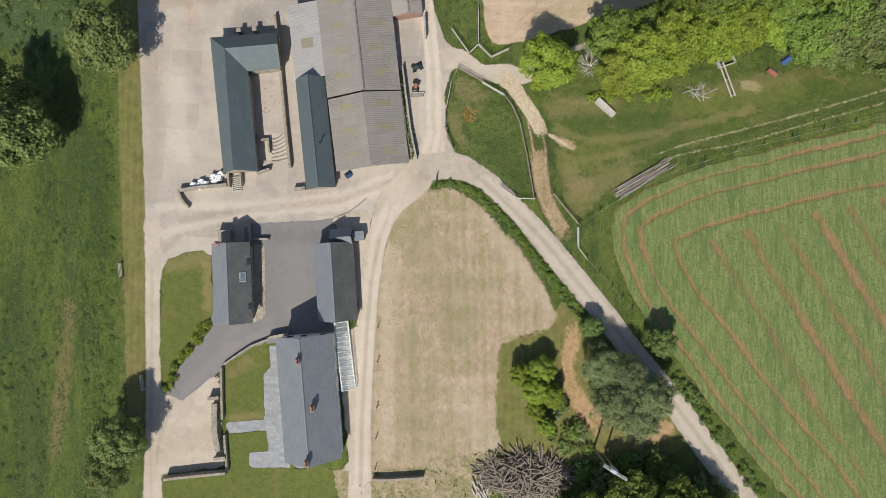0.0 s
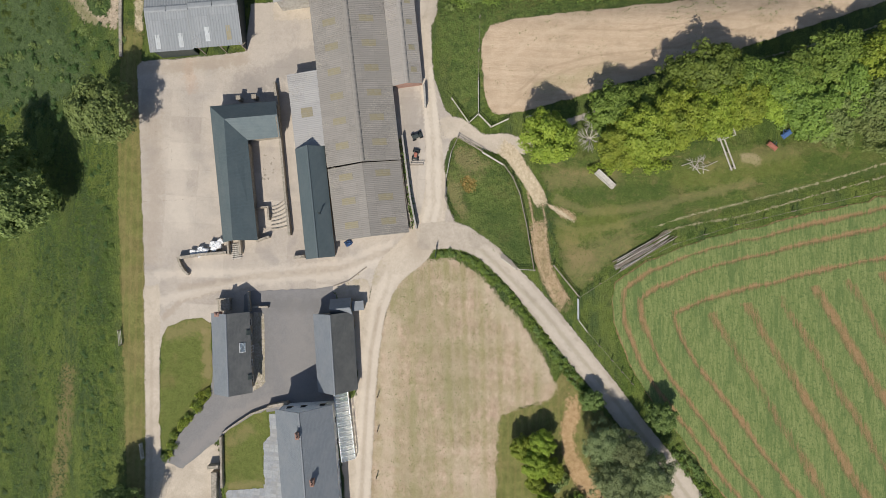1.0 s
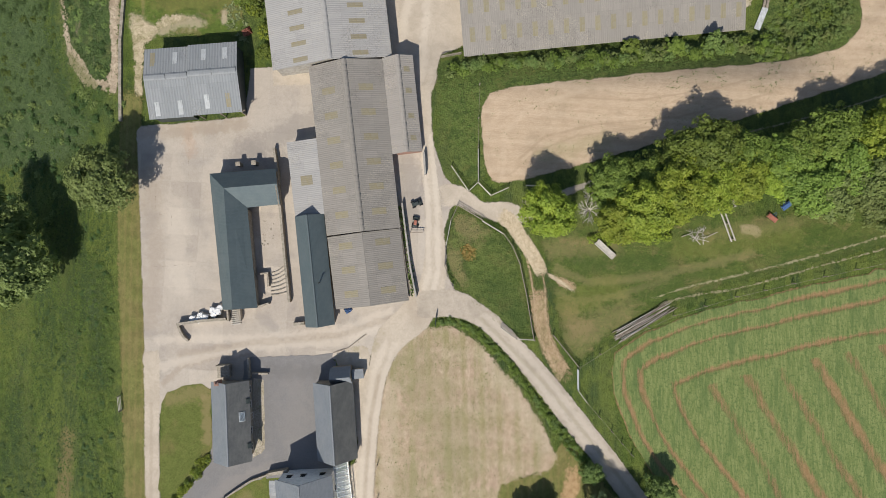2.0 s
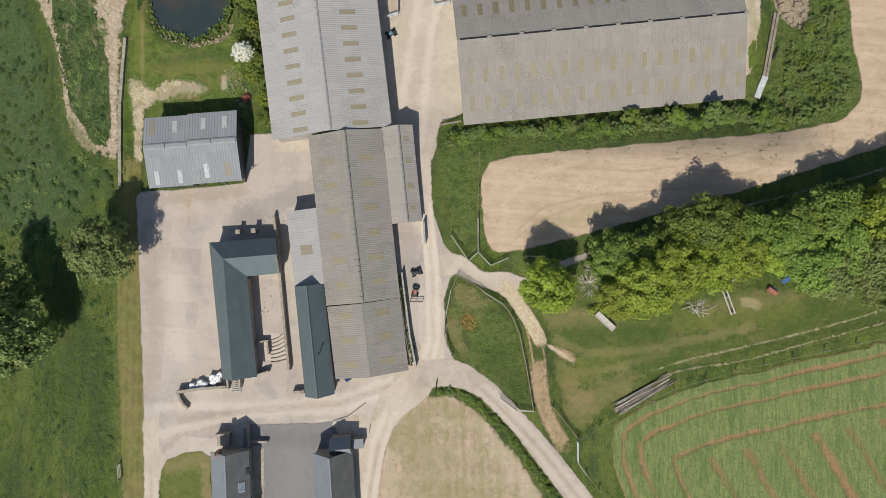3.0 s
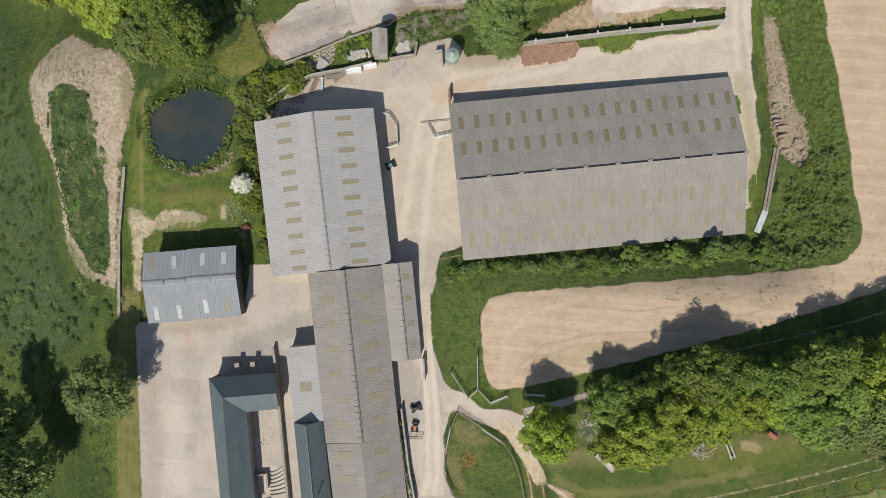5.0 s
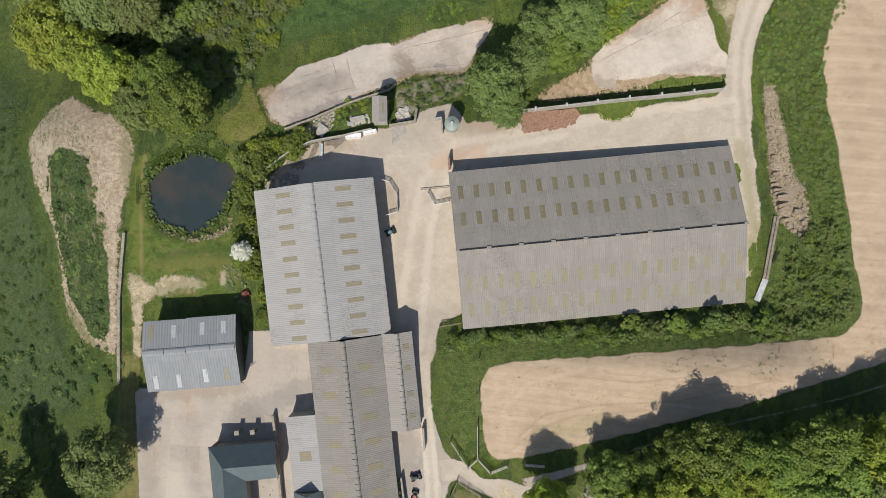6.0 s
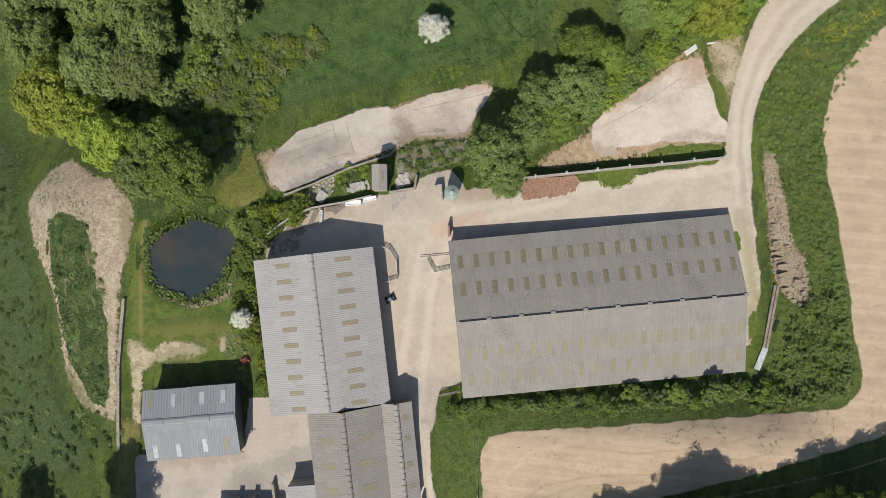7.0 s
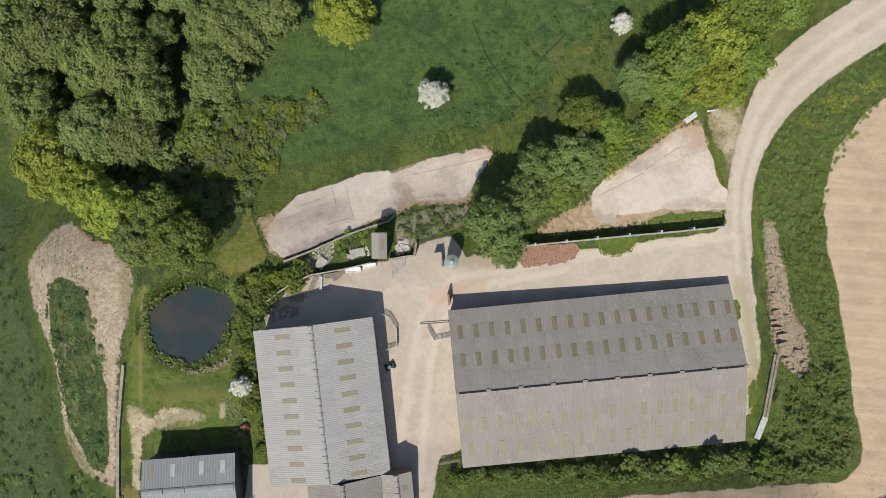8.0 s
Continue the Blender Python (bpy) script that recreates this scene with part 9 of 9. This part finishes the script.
for k, (x, y) in enumerate([(37.7, 24.0), (38.8, 24.1), (39.5, 23.9), (38.2, 23.6), (39.0, 23.3), (40.2, 23.8)]):
    rr = random.Random(90 + k)
    bm = bmesh.new()
    rod(bm, (-1.5, 0, 0.1), (0.2, 0.15, 0.25), 0.06, 0.045)
    rod(bm, (0.2, 0.15, 0.25), (1.5, -0.1, 0.12), 0.045, 0.02)
    for q in range(6):
        at, sg = rr.uniform(-0.8, 1.2), rr.choice((-1, 1))
        rod(bm, (at, 0.08, 0.18), (at + rr.uniform(0.2, 0.8), sg * rr.uniform(0.3, 0.8), rr.uniform(0.05, 0.4)), 0.03, 0.012, 5)
    p = part("branch", bm, PALE_WOOD)
    p.matrix_basis = pose(x, y, height(x, y) + 0.05, 0, 0, 15 + k * 37)
    tagged(p, "bare fallen branch in the paddock", "branch", "fallen branches")


def beam_frame(a, b):
    """Two long pale rails side by side with a timber box at one end."""
    a, b = np.array(a), np.array(b)
    d = b - a
    top = tagged(empty("timber_run", a[0], a[1], None, math.degrees(math.atan2(d[1], d[0]))), "long pale timber run with a box end", "play timber")
    L = float(np.linalg.norm(d))
    dz = height(*b) - height(*a)
    for y in (-0.3, 0.3):
        bm = bmesh.new()
        rod(bm, (0, y, 0.7), (L, y, 0.55 + dz), 0.12)
        part("rail", bm, PALE_WOOD, top)
    for t in (0.05, 0.5, 0.95):
        bm = bmesh.new()
        box(bm, (L * t - 0.08, -0.35, dz * t - 0.2), (L * t + 0.08, 0.35, 0.56 + dz * t))
        part("trestle", bm, TIMBER, top)
    bm = bmesh.new()
    for lo, hi in (((-0.4, -0.4, -0.2), (-0.3, 2.2, 0.8)), ((0.6, -0.4, -0.2), (0.7, 2.2, 0.8)), ((-0.3, 2.1, -0.2), (0.6, 2.2, 0.8)), ((-0.3, -0.4, -0.2), (0.6, -0.3, 0.8))):
        box(bm, lo, hi)
    part("box", bm, PALE_WOOD, top)


beam_frame(*[(41.9, 28.1), (43.7, 22.9)])


def cultivator(x, y, yaw, paint, label, size=0.62):
    """A mounted farm implement: frame, cross bars, headstock and tines."""
    top = tagged(empty("cultivator", x, y, None, yaw), label, "implement")
    for k in (-0.55, 0.0, 0.55):
        bm = bmesh.new()
        box(bm, (-1.35, k - 0.07, 0.6), (1.35, k + 0.07, 0.74), 0.02)
        part("cross_bar", bm, paint, top)
    for k in (-1.2, 0, 1.2):
        bm = bmesh.new()
        box(bm, (k - 0.06, -0.7, 0.5), (k + 0.06, 0.7, 0.62), 0.02)
        part("frame_rail", bm, paint, top)
    bm = bmesh.new()
    box(bm, (-1.2, -0.45, 0.75), (1.2, 0.45, 1.0), 0.06)
    part("hopper", bm, RED if paint is RED else BLUE, top)
    for sg in (-0.4, 0.4):
        bm = bmesh.new()
        rod(bm, (sg, 0.6, 0.65), (sg * 0.4, 1.5, 0.9), 0.05)
        part("drawbar", bm, BLUE, top)
    for i in range(7):
        for k in (-0.55, 0.55):
            bm = bmesh.new()
            rod(bm, (-1.2 + i * 0.4, k, 0.62), (-1.2 + i * 0.4, k - 0.12, -0.05), 0.035, 0.02)
            part("tine", bm, DARK_CLAD, top)
    top.scale = (size, size, size)


cultivator(49.46, 26.44, -38, RED, "faded red cultivator parked in grass")
cultivator(51.55, 28.22, 36, BLUE, "blue cultivator parked under the trees")


def lumps(name, pts, tall, material, label, category, n, seed, size=(0.3, 0.8)):
    scatter(name, pts, n, rock(*size), material, label, category, seed, False)


sheet("manure_heap", [(12.9, 87.7), (21.9, 88.3), (21.7, 86.6), (18.6, 85.7), (13.6, 85.3)], MANURE, 0.45, "flat heap of red-brown manure by the wall", "heap", curved=True, cell=0.6, kind="stuff")
lumps("manure_lumps", [(12.9, 87.7), (22.1, 88.5), (21.7, 86.1), (18.6, 85.1), (13.4, 84.7)], 0.5, MANURE, "clods of red-brown manure by the wall", "manure", 420, 31, (0.2, 0.5))
lumps("stone_pile", [(-7.7, 88.9), (-5.9, 89.1), (-5.1, 87.2), (-7.4, 86.8)], 0.5, PALE_WOOD, "heap of pale broken stone and pallets", "stones", 60, 32, (0.25, 0.6))
lumps("pale_stones", [(10.6, 87.0), (12.8, 87.3), (13.6, 86.2), (13.4, 84.9), (11.0, 85.0)], 0.3, PALE_STONE, "pale broken stone beside the manure heap", "stones", 130, 36, (0.08, 0.24))
lumps("garden_rubble", [(-15.5, 87.7), (-12.6, 88.1), (-12.1, 86.6), (-14.9, 86.1)], 0.3, PALE_STONE, "pale rubble heaped in the weedy plot", "stones", 70, 37, (0.1, 0.35))
lumps("spilled_rubble", [(-22.0, 87.3), (-19.4, 88.7), (-18.0, 89.0), (-18.4, 85.8), (-20.1, 84.6)], 0.3, PALE_STONE, "pale grey rubble spilled below the pad", "stones", 160, 38, (0.06, 0.25))
lumps("scrap_pile", [(-25.9, 80.2), (-24.5, 81.1), (-22.5, 79.7), (-23.0, 78.8), (-25.4, 78.8)], 0.5, TIMBER, "rusty scrap heaped on the yard", "scrap", 40, 33, (0.2, 0.5))
lumps("scrap_pile", [(-29.7, 77.8), (-27.3, 78.7), (-24.0, 77.8), (-24.1, 76.4), (-29.7, 75.4)], 0.5, STONE, "scrap and stones in the barn's shade", "scrap", 60, 34, (0.2, 0.6))
lumps("yard_stones", [(-30.0, 26.6), (-27.3, 26.1), (-27.7, 21.9), (-30.1, 22.4)], 0.3, STONE, "loose stones lying in the courtyard", "stones", 16, 35, (0.12, 0.3))
for k, (x, y) in enumerate([(-18.1, 82.8), (-16.8, 83.0), (-21.1, 81.6)]):
    bm = bmesh.new()
    for i in range(4):
        box(bm, (-1.4, i * 0.22, 0.05 + 0.02 * (i % 2)), (1.4, i * 0.22 + 0.16, 0.17 + 0.02 * (i % 2)), 0.01)
    p = part("plank_stack", bm, TIMBER)
    p.matrix_basis = pose(x, y, height(x, y) + 0.12, 0, 0, 8 + k * 30)
    tagged(p, "rust-brown planks lying on the yard", "planks")


def plank_ditch(a, b):
    a, b = np.array(a), np.array(b)
    d = b - a
    L = float(np.linalg.norm(d))
    ob = empty("plank_walk", a[0], a[1], None, math.degrees(math.atan2(d[1], d[0])))
    tagged(ob, "long dark plank channel beside the barn", "channel")
    dz = height(*b) - height(*a)
    for nm, y0, y1, z in (("plank", -0.45, -0.05, 0.35), ("plank", 0.05, 0.45, 0.35)):
        bm = bmesh.new()
        box(bm, (0, y0, z - 0.25), (L, y1, z), 0.02)
        p = part(nm, bm, TIMBER, ob)
        p.matrix_basis = pose(0, 0, 0, 0, -math.degrees(math.atan2(dz, L)), 0)


plank_ditch(*[(53.5, 70.7), (51.8, 60.6)])
gate(*[(52.8, 63.4), (53.4, 65.1)], DARK_CLAD, label="dark steel hurdle beside the plank channel")


bm = bmesh.new()
box(bm, (-1.9, -0.5, 0.0), (1.9, 0.5, 0.07), 0.02)
for k in range(9):
    box(bm, (-1.85 + k * 0.44, -0.48, 0.071), (-1.72 + k * 0.44, 0.48, 0.10), 0.01)
sl = part("concrete_slab", bm, GALV)
x, y = 51.14, 58.87
sl.matrix_basis = pose(x, y, height(x, y) + 0.25, 0, 0, 68)
tagged(sl, "pale grey ribbed sheet lying by the plank channel", "sheet")


def ribbed_ramp(cx, cy, yaw, l, w):
    """A worn concrete ramp with cross ribs."""
    top = tagged(empty("ribbed_ramp", cx, cy, None, yaw), "grey ribbed concrete ramp below the small shed", "ramp")
    bm = bmesh.new()
    box(bm, (-w / 2, -l / 2, -0.2), (w / 2, l / 2, 0.13), 0.02)
    part("slab", bm, RAMP, top)
    for k in range(11):
        bm = bmesh.new()
        y = -l / 2 + (k + 0.5) * l / 11
        box(bm, (-w / 2 + 0.05, y - 0.06, 0.131), (w / 2 - 0.05, y + 0.06, 0.155), 0.008)
        part("rib", bm, RAMP, top)


RAMP = surface("worn_grey_concrete", (0.34, 0.31, 0.275), (0.41, 0.375, 0.335), (0.38, 0.34, 0.29), 0.3, 1.5, bumps=0.3, depth=0.02)
ribbed_ramp(-7.22, 84.31, 5, 3.4, 2.5)


def tarp(x, y, yaw, l, w, material, label):
    """A rumpled sheet thrown over something low."""
    r = random.Random(int(l * 100))
    n = 9
    bm = bmesh.new()
    g = [[bm.verts.new(((i / n - 0.5) * l + r.uniform(-0.05, 0.05), (j / n - 0.5) * w + r.uniform(-0.05, 0.05), (0.55 + r.uniform(-0.08, 0.08)) * (1 - (2 * i / n - 1) ** 4) * (1 - (2 * j / n - 1) ** 4) + 0.03)) for j in range(n + 1)] for i in range(n + 1)]
    for i in range(n):
        for j in range(n):
            bm.faces.new((g[i][j], g[i + 1][j], g[i + 1][j + 1], g[i][j + 1]))
    bmesh.ops.solidify(bm, geom=bm.faces[:], thickness=0.02)
    ob = part("tarp", bm, material)
    ob.matrix_basis = pose(x, y, height(x, y) + 0.05, 0, 0, yaw)
    tagged(ob, label, "tarp")


tarp(-32.75, 58.0, 30, 1.6, 1.3, RED, "faded red tarp thrown down beside the bushes")


def stair(cx, cy, yaw, n, tread, rise, w, label):
    """A short flight of stone steps rising along local y."""
    top = tagged(empty("garden_steps", cx, cy, None, yaw), label, "steps")
    for k in range(n):
        bm = bmesh.new()
        box(bm, (-w / 2, (k - n / 2) * tread, -0.3), (w / 2, (k - n / 2 + 1) * tread - 0.02, (k + 1) * rise), 0.02)
        part("step", bm, PAVING, top)


stair(-36.14, -25.84, 0, 6, 0.33, 0.17, 0.85, "pale stone steps beside the garden wall")


def slat_rack(cx, cy, yaw, n, pitch, w):
    """Weathered boards laid across two bearers."""
    top = tagged(empty("slatted_deck", cx, cy, None, yaw), "weathered slatted timber deck between low walls", "deck")
    for sx in (-w * 0.4, w * 0.4):
        bm = bmesh.new()
        box(bm, (sx - 0.06, -n * pitch / 2, -0.1), (sx + 0.06, n * pitch / 2, 0.3), 0.01)
        part("bearer", bm, TIMBER, top)
    for k in range(n):
        bm = bmesh.new()
        y = (k - n / 2 + 0.5) * pitch
        box(bm, (-w / 2, y - pitch * 0.3, 0.3), (w / 2, y + pitch * 0.3, 0.37), 0.01)
        part("slat", bm, PALE_WOOD, top)


slat_rack(-33.98, 10.62, 8, 8, 0.32, 1.7)


def board_stack(x, y, yaw, n, l, label):
    """Long pale boards laid side by side on bearers."""
    top = tagged(empty("board_stack", x, y, None, yaw), label, "boards", "stacks of boards")
    for sx in (-l * 0.3, l * 0.3):
        bm = bmesh.new()
        box(bm, (sx - 0.06, -0.2, -0.08), (sx + 0.06, n * 0.28, 0.14), 0.01)
        part("bearer", bm, TIMBER, top)
    for i in range(n):
        bm = bmesh.new()
        box(bm, (-l / 2 + 0.08 * (i % 2), i * 0.28 - 0.12, 0.14), (l / 2 + 0.05 * i, i * 0.28 + 0.1, 0.3), 0.015)
        part("board", bm, WHITE, top)


board_stack(40.84, 108.83, 34, 3, 2.2, "white boards stacked at the pad's corner")
board_stack(43.96, 110.21, 8, 1, 1.3, "white board lying in the weeds")
for nm, x, y, yaw, l, w, words in (("stone_slab", -14.17, 87.06, 12, 2.4, 1.0, "pale broken concrete slab in the weeds"), ("stone_slab", -15.29, 86.30, -8, 1.2, 0.7, "pale broken concrete slab in the weeds"), ("stone_slab", -20.22, 85.26, 60, 2.0, 1.4, "pale concrete slab beside the yard wall")):
    bm = bmesh.new()
    box(bm, (-l / 2, -w / 2, -0.1), (l / 2, w / 2, 0.28), 0.05)
    r = random.Random(int(l * 10))
    for v in bm.verts:
        v.co.x += r.uniform(-0.12, 0.12)
        v.co.y += r.uniform(-0.12, 0.12)
    p = part(nm, bm, BLOCK)
    p.matrix_basis = pose(x, y, height(x, y) + 0.1, 0, 0, yaw)
    tagged(p, words, "slab")


def stock_crush(x, y, yaw, paint, label):
    """Small farm machine: wheels, frame, seat, bars."""
    top = tagged(empty("yard_machine", x, y, None, yaw), label, "machine")
    bm = bmesh.new()
    box(bm, (-0.8, -0.35, 0.35), (0.8, 0.35, 0.6), 0.04)
    part("frame", bm, DARK_CLAD, top)
    bm = bmesh.new()
    box(bm, (-0.5, -0.25, 0.6), (0.3, 0.25, 0.95), 0.08)
    part("cover", bm, paint, top)
    for sx in (-0.6, 0.6):
        for sy in (-0.45, 0.45):
            bm = bmesh.new()
            rod(bm, (sx, sy - 0.1, 0.3), (sx, sy + 0.1, 0.3), 0.3, None, 14)
            part("wheel", bm, DARK, top)
    bm = bmesh.new()
    rod(bm, (0.5, -0.35, 1.0), (0.5, 0.35, 1.0), 0.03)
    part("handlebar", bm, DARK, top)


stock_crush(-4.44, 26.08, 80, RED, "small red yard machine on the concrete")
stock_crush(-4.26, 29.08, 20, DARK_CLAD, "dark yard machine beside the barn")
stock_crush(-8.6, 68.3, 25, TEAL, "teal yard machine beside the cattle barn")
tarp(-15.35, 12.0, 35, 1.3, 1.0, BLUE, "crumpled blue tarp by the barn end")
gate(*[(-5.3, 24.4), (-3.3, 24.4)], TIMBER, label="dark timber hurdle beside the barn", bars=3)

# rows of pen rails along the middle barn's east side
fence([(-7.4, 29.1), (-6.7, 24.6), (-6.0, 19.1), (-5.1, 14.4)], 2.0, 1.3, rails=2, label="timber rails along the barn wall")
scatter("nettle_strip", [(-7.2, 29.1), (-6.6, 29.1), (-4.4, 14.6), (-5.0, 14.4)], 160, tuft(0.2, 0.45), LEAF_DARK, "nettles growing along the barn wall", "weeds", 41, False)
scatter("hut_weeds", [(-36.7, 62.9), (-33.4, 63.8), (-32.4, 56.2), (-33.8, 56.2), (-36.2, 59.1)], 90, tuft(0.2, 0.5), LEAF_GREY, "weeds beside the pond bushes", "weeds", 42, False)


# ---- power line poles ----
def h_pole(x, y, yaw, tall=9.5):
    top = tagged(empty("power_pole", x, y, None, yaw), "twin wooden power pole with steel cross arm", "power pole")
    for sg in (-0.9, 0.9):
        bm = bmesh.new()
        rod(bm, (sg, 0, -0.5), (sg, 0, tall), 0.16, 0.11, 10)
        part("pole", bm, TIMBER, top)
    for y0 in (-0.14, 0.14):
        bm = bmesh.new()
        box(bm, (-1.9, y0 - 0.06, tall - 0.5), (1.9, y0 + 0.06, tall - 0.35), 0.01)
        part("cross_arm", bm, GALV, top)
    for sx in (-1.7, -0.6, 0.6, 1.7):
        bm = bmesh.new()
        rod(bm, (sx, 0, tall - 0.36), (sx, 0, tall + 0.05), 0.07, 0.05, 8)
        part("insulator", bm, WHITE, top)
    bm = bmesh.new()
    box(bm, (-0.5, -0.35, tall - 1.9), (0.5, 0.35, tall - 0.9), 0.05)
    part("transformer", bm, GALV, top)


h_pole(23.52, -30.81, -32)
